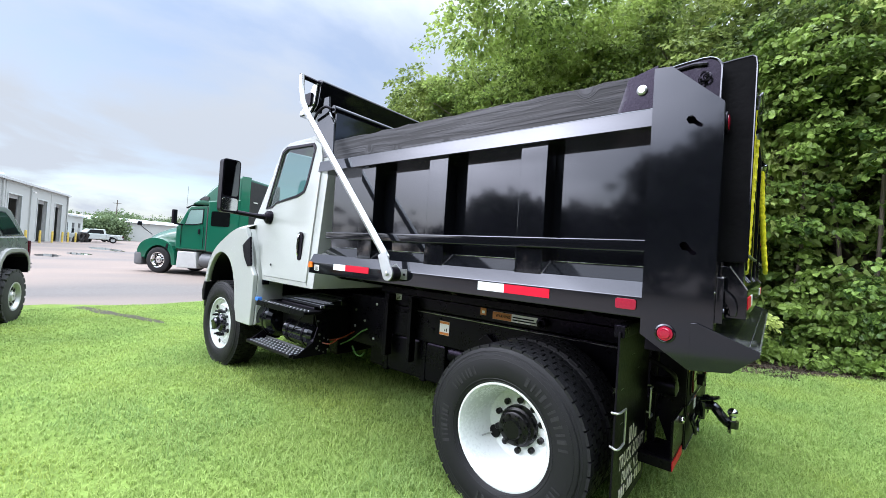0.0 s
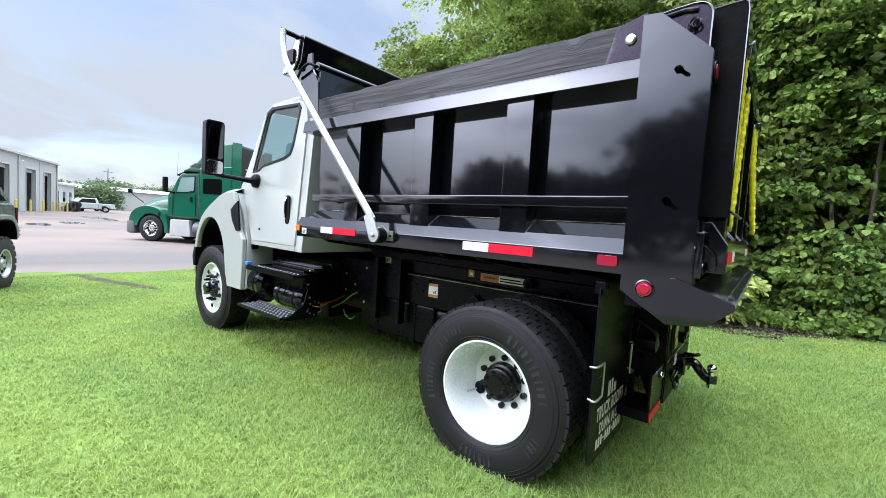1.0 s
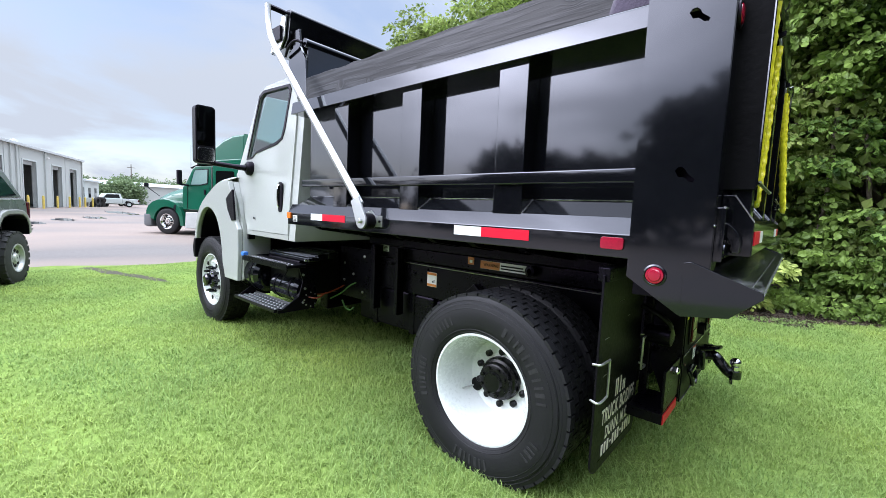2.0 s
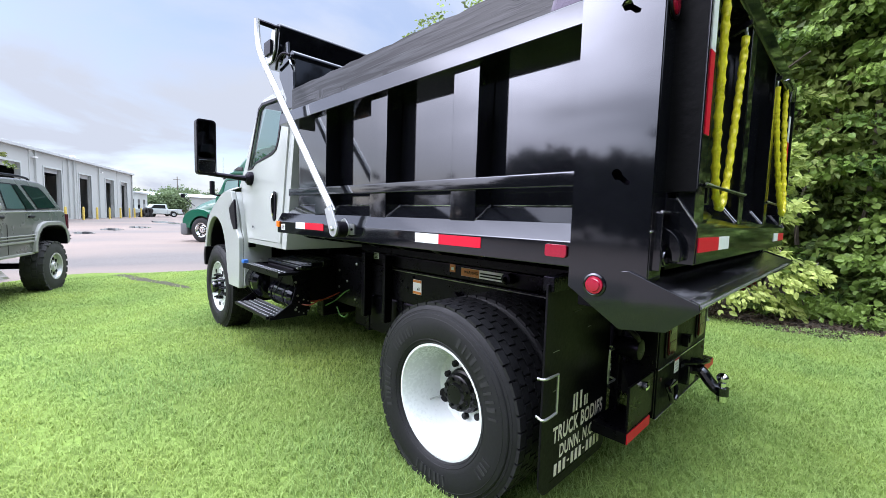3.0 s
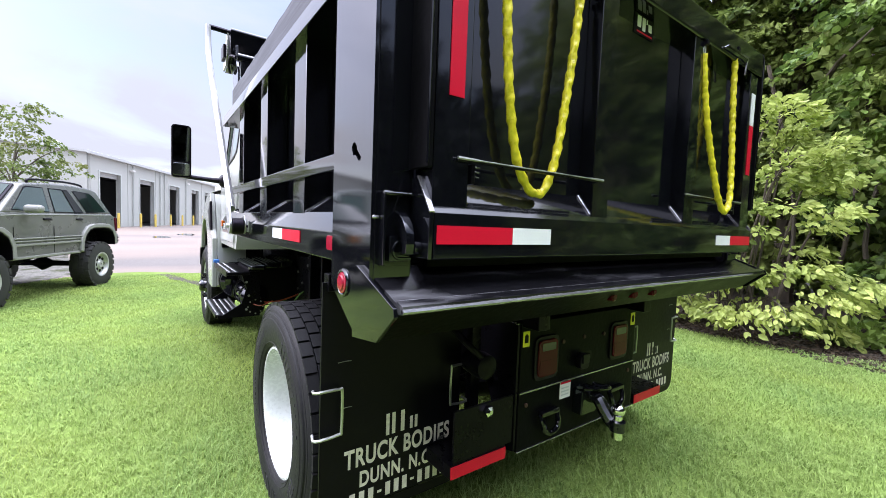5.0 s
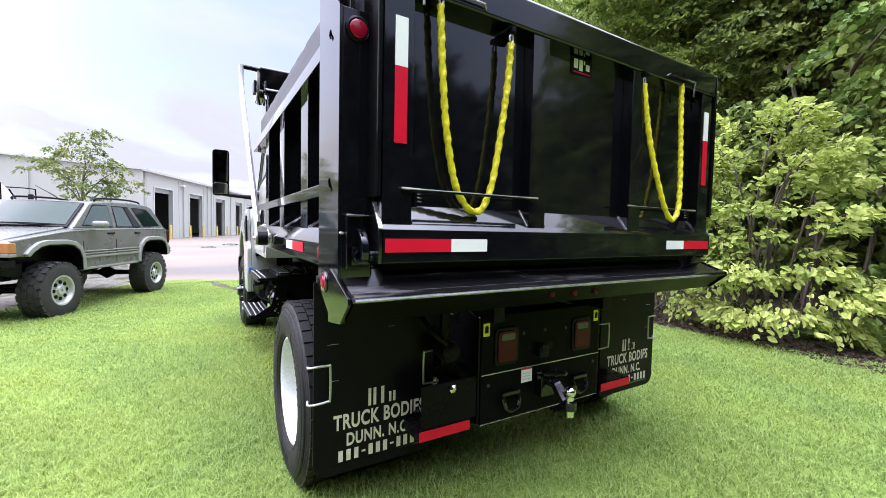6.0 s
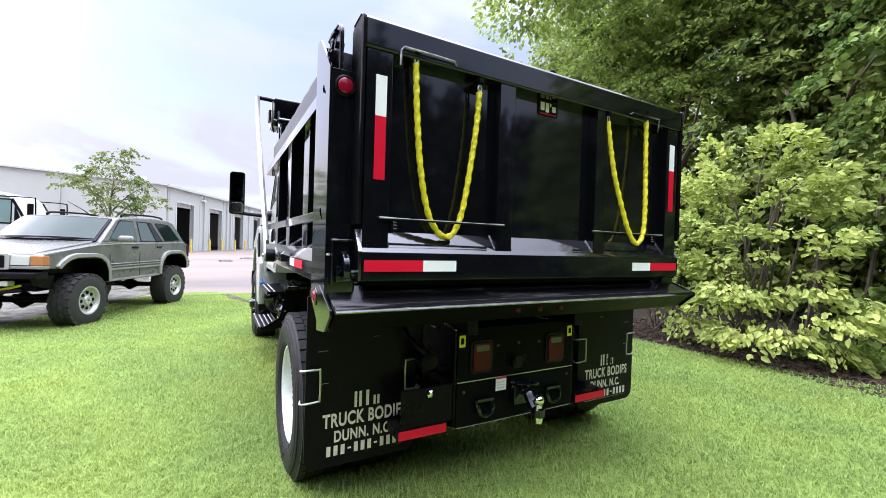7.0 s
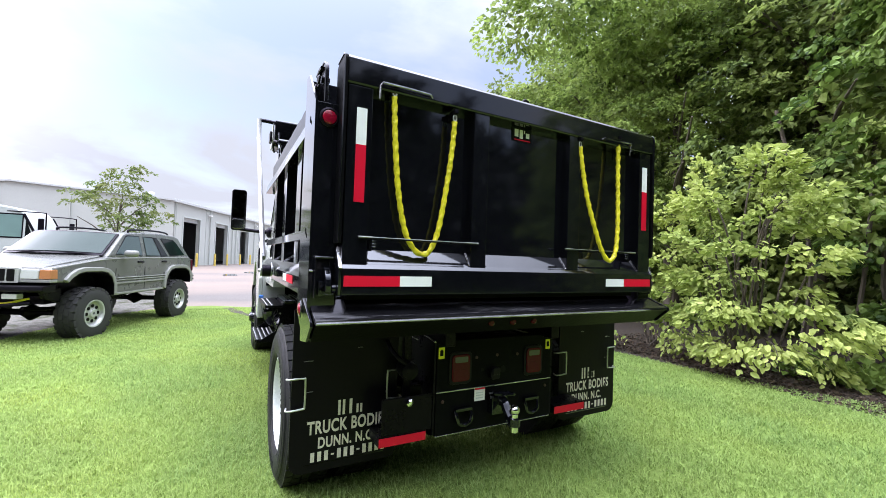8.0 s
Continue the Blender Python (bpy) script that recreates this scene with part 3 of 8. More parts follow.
for cx, cy, rx, ry in ((-26.0, 2.0, 0.9, 0.4), (-29.0, 3.4, 1.2, 0.45), (-31.5, 5.0, 1.3, 0.5), (-33.0, 9.5, 3.2, 0.8), (-41.0, 8.0, 4.0, 0.8), (-38.0, 14.0, 5.0, 1.0)):
    flat_patch("puddle", blob(cx, cy, rx, ry, prng), 0.006, WET, "shallow rain puddle on the lot", "puddle")


# ---- the dump truck: x runs to its tail, y is measured from its middle line ----
truck = thing("dump_truck", "white cab dump truck with glossy black steel body on grass", "dump truck", pose(0, 3.30, 0))
SIDES = (-1, 1)


def flip(bm, s):
    """The same piece for the other flank."""
    if s > 0:
        for v in bm.verts:
            v.co.y = -v.co.y
        bmesh.ops.reverse_faces(bm, faces=bm.faces)
    return bm


# dump body: floor first, everything of the bed hangs on it
bm = B()
box(bm, -3.14, -0.21, -1.05, 1.05, 1.245, 1.30, 0.004)
bed = part("dump_bed", bm, EAR_BLACK, truck, "glossy black steel dump body")
for s in SIDES:
    bm = B()  # side wall sheet with its kicked-out foot
    prism(bm, [(-1.05, 1.30), (-1.05, 1.476), (-1.05, 2.20), (-1.038, 2.20), (-1.038, 1.30)], "x", -3.14, -0.47)
    part("side_panel", flip(bm, s), BLACK, bed)
    bm = B()
    prism(bm, [(-1.053, 1.474), (-1.158, 1.404), (-1.158, 1.38), (-1.053, 1.30)], "x", -3.14, -0.47)
    part("sloped_foot", flip(bm, s), BLACK, bed)
    bm = B()
    prism(bm, [(-1.20, 1.235), (-1.20, 1.332), (-1.160, 1.406), (-1.125, 1.38), (-1.125, 1.245)], "x", -3.25, -0.483, 0.004)
    part("rub_rail", flip(bm, s), BLACK, bed)
    for xc in (-2.555, -1.825, -1.108):
        bm = B()
        prism(bm, [(-1.165, 1.395), (-1.165, 2.140), (-1.052, 2.140), (-1.052, 1.472)], "x", xc - 0.085, xc + 0.085, 0.005)
        post = part("side_post", flip(bm, s), BLACK, bed)
        # glint put into the colour: bead pale on the rear side, black ahead
        for xw, tone in ((xc + 0.089, WORN_GLINT), (xc - 0.089, BLACK)):
            bm = B()
            tube(bm, [(xw, -1.161 + 0.0118 * i, 1.405 + 0.0078 * i + 0.0008 * (i % 2)) for i in range(10)], 0.0042, 6)
            part("weld_bead", flip(bm, s), tone, post)
    for x0, x1 in ((-3.10, -2.66), (-2.45, -1.93), (-1.72, -1.21), (-1.00, -0.49)):
        bm = B()
        seam = [(x0 + (x1 - x0) * i / 20, -1.0545, 1.4765) for i in range(21)]
        tube(bm, seam, 0.003, 6, [0.0030 + 0.0009 * math.sin(i * 2.2 + x0) for i in range(21)])
        part("weld_bead", flip(bm, s), WORN_GLINT, bed)
    bm = B()
    box(bm, -3.05, -0.483, -1.190, -1.166, 1.546, 1.604, 0.006)
    part("side_brace", flip(bm, s), BLACK, bed)
    bm = B()
    prism(bm, [(-1.208, 2.135), (-1.194, 2.226), (-1.182, 2.236), (-1.04, 2.236), (-1.04, 2.135)], "x", -3.20, -0.483, 0.005)
    part("top_rail", flip(bm, s), BLACK, bed)
    bm = B()
    n = 28  # top board, slightly bowed and rough-edged
    wr = random.Random(3)
    prof = [(-3.06 + 2.50 * i / n, 2.415 + 0.006 * wr.uniform(-1, 1)) for i in range(n + 1)]
    prism(bm, [(-3.06, 2.236)] + prof + [(-0.56, 2.236)], "y", -1.155, -1.115, 0.004)
    part("side_board", flip(bm, s), BLACK_WOOD, bed, "black painted timber side board")
    bm = B()  # board pocket with its bolt
    prism(bm, [(-0.66, 2.236), (-0.615, 2.40), (-0.483, 2.44), (-0.483, 2.236)], "y", -1.170, -1.158, 0.002)
    pocket = part("board_pocket", flip(bm, s), BLACK_WORN, bed, "scuffed black board bracket")
    bm = B()
    lathe(bm, [(0.024, -1.172), (0.024, -1.180), (0.016, -1.186)], (-0.548, 0, 2.330), "y", 20)
    part("bolt", flip(bm, s), ZINC, pocket, "zinc bolt head")
    # rear corner pillar
    bm = B()
    key = []
    for kz in (1.572, 2.128):
        key.append([(-0.318 + a, kz + b) for a, b in ((-0.026, 0.010), (-0.018, 0.022), (-0.004, 0.024), (0.008, 0.014), (0.014, 0.0), (0.040, -0.022), (0.036, -0.032), (0.022, -0.030), (0.004, -0.014), (-0.014, -0.012))])
    sheet(bm, [(-0.483, 1.17), (-0.483, 2.396), (-0.411, 2.390), (-0.206, 2.194), (-0.206, 1.245), (-0.206, 1.055), (-0.29, 1.048)], key, "y", -1.236)
    ext = bmesh.ops.extrude_face_region(bm, geom=list(bm.faces))
    for v in ext["geom"]:
        if isinstance(v, bmesh.types.BMVert):
            v.co.y += 0.010
    bmesh.ops.recalc_face_normals(bm, faces=bm.faces)
    pillar = part("corner_pillar", flip(bm, s), BLACK, bed, "glossy black steel corner pillar with keyhole slots")
    bm = B()
    box(bm, -0.475, -0.218, -1.17, -1.10, 1.09, 2.17, 0.004)
    part("pillar_core", flip(bm, s), BLACK_FRAME, pillar)
    bm = B()
    prism(bm, [(-0.215, 1.06), (-0.215, 2.19), (-0.203, 2.19), (-0.203, 1.06)], "y", -1.226, -1.112, 0.003)
    part("rear_plate", flip(bm, s), BLACK, pillar)
    bm = B()
    prism(bm, [(-0.486, 1.24), (-0.486, 2.39), (-0.474, 2.39), (-0.474, 1.24)], "y", -1.226, -1.05, 0.002)
    part("front_plate", flip(bm, s), BLACK, pillar)
    bm = B()
    box(bm, -0.40, -0.225, -1.228, -1.226, 1.622, 1.626)
    part("weld_mark", flip(bm, s), ZINC, pillar, "thin bare weld mark")
    for kz, ky, kx, axis in ((1.187, -1.236, -0.380, "y"), (2.120, -1.170, -0.203, "x")):
        bm = B()
        if axis == "y":
            lathe(bm, [(0.043, ky - 0.001), (0.042, ky - 0.005), (0.036, ky - 0.007), (0.032, ky - 0.004)], (kx, 0, kz), "y", 32)
            part("lamp_grommet", flip(bm, s), BLACK, pillar)
            bm = B()
            lathe(bm, [(0.032, ky - 0.004), (0.031, ky - 0.008), (0.024, ky - 0.009), (0.021, ky - 0.013), (0.008, ky - 0.014)], (kx, 0, kz), "y", 32)
            part("marker_lamp", flip(bm, s), RED_LENS, pillar, "round red marker lamp")
        else:
            lathe(bm, [(0.047, kx + 0.001), (0.047, kx + 0.006), (0.039, kx + 0.009), (0.034, kx + 0.005)], (0, ky, kz), "x", 32)
            part("lamp_grommet", flip(bm, s), BLACK_PLASTIC, pillar)
            bm = B()
            lathe(bm, [(0.034, kx + 0.005), (0.033, kx + 0.010), (0.026, kx + 0.013), (0.008, kx + 0.014)], (0, ky, kz), "x", 32)
            part("marker_lamp", flip(bm, s), RED_LENS, pillar, "round red marker lamp")
    bm = B()  # rounded hinge ear beside the pillar head
    prism(bm, [(-0.44, 2.20), (-0.44, 2.405), (-0.30, 2.418)] + arc(-0.285, 2.355, 0.062, 80, 0, 6) + [(-0.223, 2.19)], "y", -1.19, -1.175, 0.003)
    ear = part("hinge_ear", flip(bm, s), BLACK_WORN, bed, "rough black hinge plate")
    bm = B()
    lathe(bm, [(0.016, -1.20), (0.016, -1.16)], (-0.29, 0, 2.33), "y", 16)
    part("hinge_pin", flip(bm, s), BLACK_FRAME, ear)
    bm = B()
    tube(bm, [(x, -1.190, z) for x, z in [(-0.44, 2.40), (-0.36, 2.410), (-0.30, 2.414)] + arc(-0.285, 2.353, 0.060, 80, 0, 6) + [(-0.226, 2.28), (-0.226, 2.20)]], 0.0055, 6)
    part("plate_rim", flip(bm, s), BLACK, ear, "raised gloss black rim")
    for k in range(4):  # keeper chain on the pin
        bm = B()
        a = k * 0.9
        ring = [(-0.29 + 0.018 * k * math.cos(a) + 0.016 * math.cos(u), -1.21 - 0.006 * (k % 2), 2.33 - 0.010 * k + 0.016 * math.sin(u)) for u in [2 * math.pi * i / 12 for i in range(13)]]
        tube(bm, ring, 0.005, 6)
        part("chain_link", flip(bm, s), BLACK_WORN, ear)
    bm = B()
    tube(bm, [(-0.40, -1.196, 2.385), (-0.33, -1.198, 2.392), (-0.28, -1.198, 2.385)], 0.010, 8)
    part("retainer_bar", flip(bm, s), BLACK_WORN, ear)
    # reflectors along the rail
    for x0, x1, mat, nm in ((-1.416, -1.232, WHITE_TAPE, "white_tape"), (-1.232, -0.950, RED_TAPE, "red_tape"), (-2.885, -2.725, WHITE_TAPE, "white_tape"), (-2.725, -2.435, RED_TAPE, "red_tape")):
        bm = B()
        box(bm, x0 + 0.001, x1, -1.2035, -1.2005, 1.274 + (0.012 if x0 < -2 else 0), 1.324 + (0.012 if x0 < -2 else 0))
        part(nm, flip(bm, s), mat, bed)
    bm = B()
    prism(bm, rounded(-0.606, -0.512, 1.270, 1.320, 0.011), "y", -1.200, -1.212, 0.002)
    part("side_reflector", flip(bm, s), RED_LENS, bed, "rounded red reflector")
    bm = B()
    prism(bm, rounded(-3.245, -3.190, 1.285, 1.335, 0.008), "y", -1.200, -1.212, 0.002)
    part("amber_marker", flip(bm, s), AMBER, bed, "square amber marker lamp")
    bm = B()
    box(bm, -3.16, -3.095, -1.2035, -1.2005, 1.262, 1.312)
    lab = part("serial_label", flip(bm, s), LABEL_WHITE, bed, "small white label with print lines")
    for k in range(4):
        bm = B()
        box(bm, -3.152, -3.103 - 0.008 * (k % 2), -1.2052, -1.2040, 1.268 + 0.010 * k, 1.273 + 0.010 * k)
        part("print_bar", flip(bm, s), INK, lab)

# front wall of the bed and its raised shield
bm = B()
box(bm, -3.16, -3.14, -1.05, 1.05, 1.245, 2.44, 0.004)
part("bulkhead", bm, BLACK, bed)
bm = B()
tube(bm, [(-3.185, -1.10, 2.737), (-3.185, 0, 2.737), (-3.185, 1.10, 2.737)], 0.034, 14)
part("bulkhead_beam", bm, BLACK, bed)
bm = B()
box(bm, -3.185, -3.170, -1.075, 1.075, 2.30, 2.715)
part("bulkhead_upper", bm, BLACK, bed)
for s in SIDES:
    bm = B()
    prism(bm, [(-3.30, 2.40), (-3.44, 2.60), (-3.44, 2.715), (-3.37, 2.73), (-3.36, 2.85), (-3.34, 2.868), (-3.275, 2.868), (-3.255, 2.72), (-3.17, 2.60), (-3.15, 2.30), (-3.30, 2.30)], "y", -1.10, -1.08, 0.003)
    part("shield_post", flip(bm, s), BLACK, bed)
    bm = B()
    tube(bm, smooth_path([(-3.20, -1.112, 2.735), (-3.26, -1.140, 2.755), (-3.36, -1.145, 2.725), (-3.46, -1.12, 2.675)]), 0.012, 8)
    part("tarp_cable", flip(bm, s), BLACK_PLASTIC, bed)

# tarp housing across the front, with swing arms
bm = B()
prism(bm, [(-3.50, 3.025), (-3.42, 3.045), (-3.36, 3.035), (-3.352, 3.015), (-3.40, 2.80), (-3.46, 2.745), (-3.70, 2.735), (-3.70, 2.77)], "y", -1.13, 1.13, 0.006)
tarp = part("tarp_housing", bm, BLACK, truck, "black tarp wind deflector above the cab")
for s in SIDES:
    bm = B()
    prism(bm, [(-3.47, 3.00), (-3.40, 3.00), (-3.43, 2.82), (-3.50, 2.742), (-3.67, 2.738), (-3.67, 2.765), (-3.56, 2.86)], "y", -1.150, -1.136, 0.002)
    part("housing_end", flip(bm, s), ZINC, tarp, "bare metal end plate")
    bm = B()
    box(bm, -3.60, -3.46, -1.175, -1.150, 2.80, 2.92, 0.006)
    part("tarp_motor", flip(bm, s), BLACK_PLASTIC, tarp)
    bm = B()
    tube(bm, [(-3.43, -1.31, 3.020), (-3.43, -1.20, 3.020), (-3.43, -1.12, 3.015)], 0.022, 10)
    part("cross_pipe", flip(bm, s), BLACK_FRAME, tarp)
    bm = B()
    path = [(-3.425, -1.297, 3.03), (-3.420, -1.297, 2.92), (-3.385, -1.296, 2.78), (-3.300, -1.294, 2.655), (-2.150, -1.285, 1.42)]
    tube(bm, path, 0.030, 8)
    for v in bm.verts:
        v.co.y = -1.29 + (v.co.y + 1.29) * 0.75
    arm = part("swing_arm", flip(bm, s), SILVER, truck, "bare aluminium tarp swing arm")
    bm = B()
    prism(bm, [(-2.115 + 0.052 * math.cos(radians(a)), 1.315 + 0.052 * math.sin(radians(a))) for a in range(-140, 41, 15)] + [(-2.150, 1.475), (-2.225, 1.440)], "y", -1.308, -1.293, 0.003)
    part("arm_fork", flip(bm, s), SILVER, arm)
    bm = B()
    prism(bm, [(-2.115 + 0.052 * math.cos(radians(a)), 1.315 + 0.052 * math.sin(radians(a))) for a in range(-140, 41, 15)] + [(-2.120, 1.385), (-2.165, 1.370)], "y", -1.222, -1.211, 0.003)
    part("arm_fork", flip(bm, s), SILVER, arm)
    bm = B()
    lathe(bm, [(0.030, -1.2925), (0.048, -1.2915)] + [(0.0515 + 0.0014 * (i % 2), -1.289 + 0.0052 * i) for i in range(13)] + [(0.048, -1.2245), (0.030, -1.2235)], (-2.108, 0, 1.311), "y", 28)
    part("spring_drum", flip(bm, s), BLACK_PLASTIC, arm, "black spring drum")
    bm = B()
    lathe(bm, [(0.017, -1.305), (0.017, -1.320), (0.010, -1.324)], (-2.115, 0, 1.315), "y", 6)
    part("pivot_bolt", flip(bm, s), ZINC, arm)
    bm = B()
    prism(bm, [(-2.135, 1.277), (-2.135, 1.350), (-2.02, 1.350), (-2.02, 1.277)], "y", -1.2095, -1.201, 0.002)
    pivot = part("pivot_bracket", flip(bm, s), ZINC, arm, "zinc plated bracket")
    bm = B()
    lathe(bm, [(0.009, -1.2095), (0.009, -1.217), (0.005, -1.219)], (-2.040, 0, 1.313), "y", 6)
    part("bolt", flip(bm, s), BLACK_FRAME, pivot)

# tailgate
bm = B()
box(bm, -0.190, -0.176, -1.105, 1.105, 1.30, 2.34)
gate = part("tailgate", bm, BLACK, truck, "glossy black steel tailgate")
bm = B()
prism(bm, [(-0.200, 1.279), (-0.104, 1.279), (-0.100, 1.283), (-0.100, 1.403), (-0.1210, 1.427), (-0.178, 1.498), (-0.200, 1.499)], "y", -1.105, 1.105, 0.0012)
part("lower_beam", bm, BLACK, gate)
bm = B()
prism(bm, [(-0.205, 2.268), (-0.112, 2.272), (-0.106, 2.28), (-0.106, 2.392), (-0.118, 2.408), (-0.205, 2.410)], "y", -1.112, 1.112, 0.004)
part("upper_beam", bm, BLACK, gate)
for s in SIDES:
    bm = B()
    prism(bm, [(-0.203, 1.415), (-0.1160, 1.415), (-0.1160, 2.27), (-0.203, 2.27)], "y", -1.105, -0.985, 0.004)
    part("gate_stile", flip(bm, s), BLACK, gate)
    bm = B()
    prism(bm, [(-0.177, 1.415), (-0.1160, 1.415), (-0.1160, 2.272), (-0.177, 2.272)], "y", -0.405, -0.305, 0.004)
    part("gate_rib", flip(bm, s), BLACK, gate)
    # light put into the bead colour: pale where it glints, black elsewhere
    for yw in (-0.983, -0.407, -0.303):
        bm = B()
        bead = smooth_path([(-0.176, yw, 1.499), (-0.148, yw, 1.464), (-0.120, yw, 1.429)], 9)
        tube(bm, bead, 0.005, 6, [0.0040] * len(bead))
        part("weld_bead", flip(bm, s), WORN_GLINT if (s < 0) == (yw == -0.407) else BLACK, gate)
    bm = B()
    prism(bm, [(-0.208, 1.52), (-0.107, 1.52), (-0.105, 2.385), (-0.110, 2.402), (-0.125, 2.412), (-0.235, 2.404), (-0.262, 2.385), (-0.262, 2.215), (-0.208, 2.19)], "y", -1.128, -1.112, 0.004)
    part("gate_ear", flip(bm, s), EAR_BLACK, gate, "welded black gate ear")
    bm = B()
    seam = [(-0.107, -1.1285, 1.53 + 0.0215 * i) for i in range(40)] + [(-0.112, -1.1285, 2.40), (-0.126, -1.1285, 2.410), (-0.18, -1.1285, 2.407), (-0.235, -1.1285, 2.402)]
    tube(bm, seam, 0.004, 6)
    part("weld_bead", flip(bm, s), BLACK, gate)
    bm = B()
    prism(bm, [(-0.200, 1.279), (-0.104, 1.279), (-0.100, 1.404), (-0.165, 1.499), (-0.200, 1.500)], "y", -1.120, -1.107, 0.002)
    end = part("beam_end", flip(bm, s), BLACK, gate)
    bm = B()
    prism(bm, [(-0.0990, 1.407), (-0.1008, 1.402), (-0.1668, 1.499), (-0.1640, 1.503)], "y", -1.1215, -1.1055, 0.0006)
    part("bright_edge", flip(bm, s), WORN_GLINT, end, "edge worn to bare steel")
    for z0, z1, mat, nm in ((1.716, 1.990, RED_TAPE, "red_tape"), (1.990, 2.166, WHITE_TAPE, "white_tape")):
        bm = B()
        box(bm, -0.1158, -0.1128, -1.062, -1.012, z0 + 0.001, z1)
        part(nm, flip(bm, s), mat, gate)
    for y0, y1, mat, nm in ((-1.098, -0.820, RED_TAPE, "red_tape"), (-0.820, -0.645, WHITE_TAPE, "white_tape")):
        bm = B()
        box(bm, -0.0998, -0.0968, y0 + 0.001, y1, 1.320, 1.370)
        part(nm, flip(bm, s), mat, gate)
    # chain gear: on the far half it hangs a little nearer the middle
    def draped(bm, s=s):
        bm = flip(bm, s)
        for v in bm.verts:
            v.co.y -= 0.092 if s > 0 else 0.0
        return bm
    # thin keeper rod in front of the chain
    bm = B()
    tube(bm, [(-0.108, -1.033, 1.551), (-0.104, -0.37, 1.551)], 0.0058, 8)
    rod = part("keeper_rod", draped(bm), BLACK_FRAME, gate)
    # pale tube paints the rod's top highlight; only its ends are worn bare
    bm = B()
    edge = [(-0.1035 + 0.0002 * i, -1.034 + 0.0333 * i, 1.5545) for i in range(21)]
    tube(bm, edge, 0.003, 6, [0.0046, 0.0046, 0.0040] + [0.0022 + 0.0006 * math.sin(i * 2.1) for i in range(15)] + [0.0036, 0.0044, 0.0044])
    part("bright_edge", draped(bm), ZINC, rod, "pale top highlight of the rod with worn bare ends")
    bm = B()
    box(bm, -0.178, -0.112, -0.978, -0.964, 1.488, 1.545, 0.003)
    part("rod_bracket", draped(bm), BLACK_FRAME, gate)
    for zk in (1.509, 1.523, 1.537):
        bm = B()
        tube(bm, [(-0.118, -0.976, zk), (-0.116, -0.960, zk + 0.001), (-0.120, -0.944, zk)], 0.0028, 6)
        part("weld_bead", draped(bm), WORN_GLINT, rod)
    # hook plate over the chain
    # black grab rod coloured pale all over for the highlight it carries
    bm = B()
    tube(bm, [(-0.106, -0.955, 2.225), (-0.100, -0.955, 2.288), (-0.092, -0.945, 2.303), (-0.090, -0.80, 2.302), (-0.092, -0.69, 2.300), (-0.104, -0.675, 2.290)], 0.0055, 6)
    part("grab_rod", draped(bm), WORN_GLINT, gate, "thin grab rod, pale for the highlight on its black paint")
    for hy, hz in ((-0.875, 2.262), (-0.53, 2.205)) if s < 0 else ((-0.852, 2.289), (-0.490, 2.219)):
        bm = B()
        prism(bm, [(-0.176, hz), (-0.176, hz + 0.05), (-0.10, hz + 0.055), (-0.10, hz + 0.035)], "y", hy - 0.012, hy + 0.012, 0.002)
        hook = part("chain_slot", draped(bm), BLACK_FRAME, gate)
        bm = B()
        ring = [(-0.118, hy + 0.009 * math.cos(u), hz + 0.012 + 0.018 * math.sin(u)) for u in [2 * math.pi * i / 12 for i in range(13)]]
        tube(bm, ring, 0.005, 6)
        part("chain_link", draped(bm), ZINC, hook, "bare steel chain link")
    if s < 0:
        cat = [(-0.122, -0.875, 2.258), (-0.124, -0.862, 2.05), (-0.128, -0.835, 1.80), (-0.132, -0.790, 1.60), (-0.132, -0.735, 1.507), (-0.132, -0.690, 1.484), (-0.132, -0.645, 1.505), (-0.130, -0.600, 1.62), (-0.127, -0.562, 1.85), (-0.123, -0.538, 2.05), (-0.120, -0.530, 2.198)]
    else:
        cat = [(-0.118, 0.398, 2.215), (-0.112, 0.425, 2.05), (-0.102, 0.459, 1.88), (-0.090, 0.517, 1.70), (-0.078, 0.570, 1.560), (-0.070, 0.632, 1.490), (-0.072, 0.694, 1.545), (-0.085, 0.728, 1.70), (-0.100, 0.744, 1.90), (-0.112, 0.753, 2.10), (-0.118, 0.758, 2.285)]
    bm = twisted(B(), smooth_path(cat, 30), 0.0140, 0.062)
    part("safety_chain", bm, YELLOW_SLEEVE, gate, "yellow sleeved safety chain hanging in a loop")
    # latch at the gate's foot: a flanged plate, a curved hook, a slotted keeper and a pin
    bm = B()
    box(bm, -0.206, -0.198, -1.211, -1.124, 1.255, 1.449, 0.001)
    box(bm, -0.204, -0.176, -1.2135, -1.2060, 1.258, 1.449, 0.002)
    box(bm, -0.204, -0.182, -1.2130, -1.122, 1.4455, 1.4525, 0.002)
    latch = part("latch_housing", flip(bm, s), BLACK, truck, "black tailgate latch")
    bm = B()
    crest = [(-0.181 + 0.0012 * math.sin(3 * i), -1.212 + 0.0075 * i, 1.4525) for i in range(12)]
    tube(bm, crest, 0.003, 6, [0.0046, 0.0050, 0.0046, 0.0040] + [0.0024] * 8)
    part("weld_bead", flip(bm, s), WORN_GLINT, latch)
    bm = B()
    outer = smooth_path([(-0.200, 0, 1.404), (-0.168, 0, 1.393), (-0.140, 0, 1.362), (-0.131, 0, 1.325), (-0.134, 0, 1.290)], 5)
    inner = smooth_path([(-0.154, 0, 1.290), (-0.158, 0, 1.318), (-0.172, 0, 1.345), (-0.198, 0, 1.366)], 5)
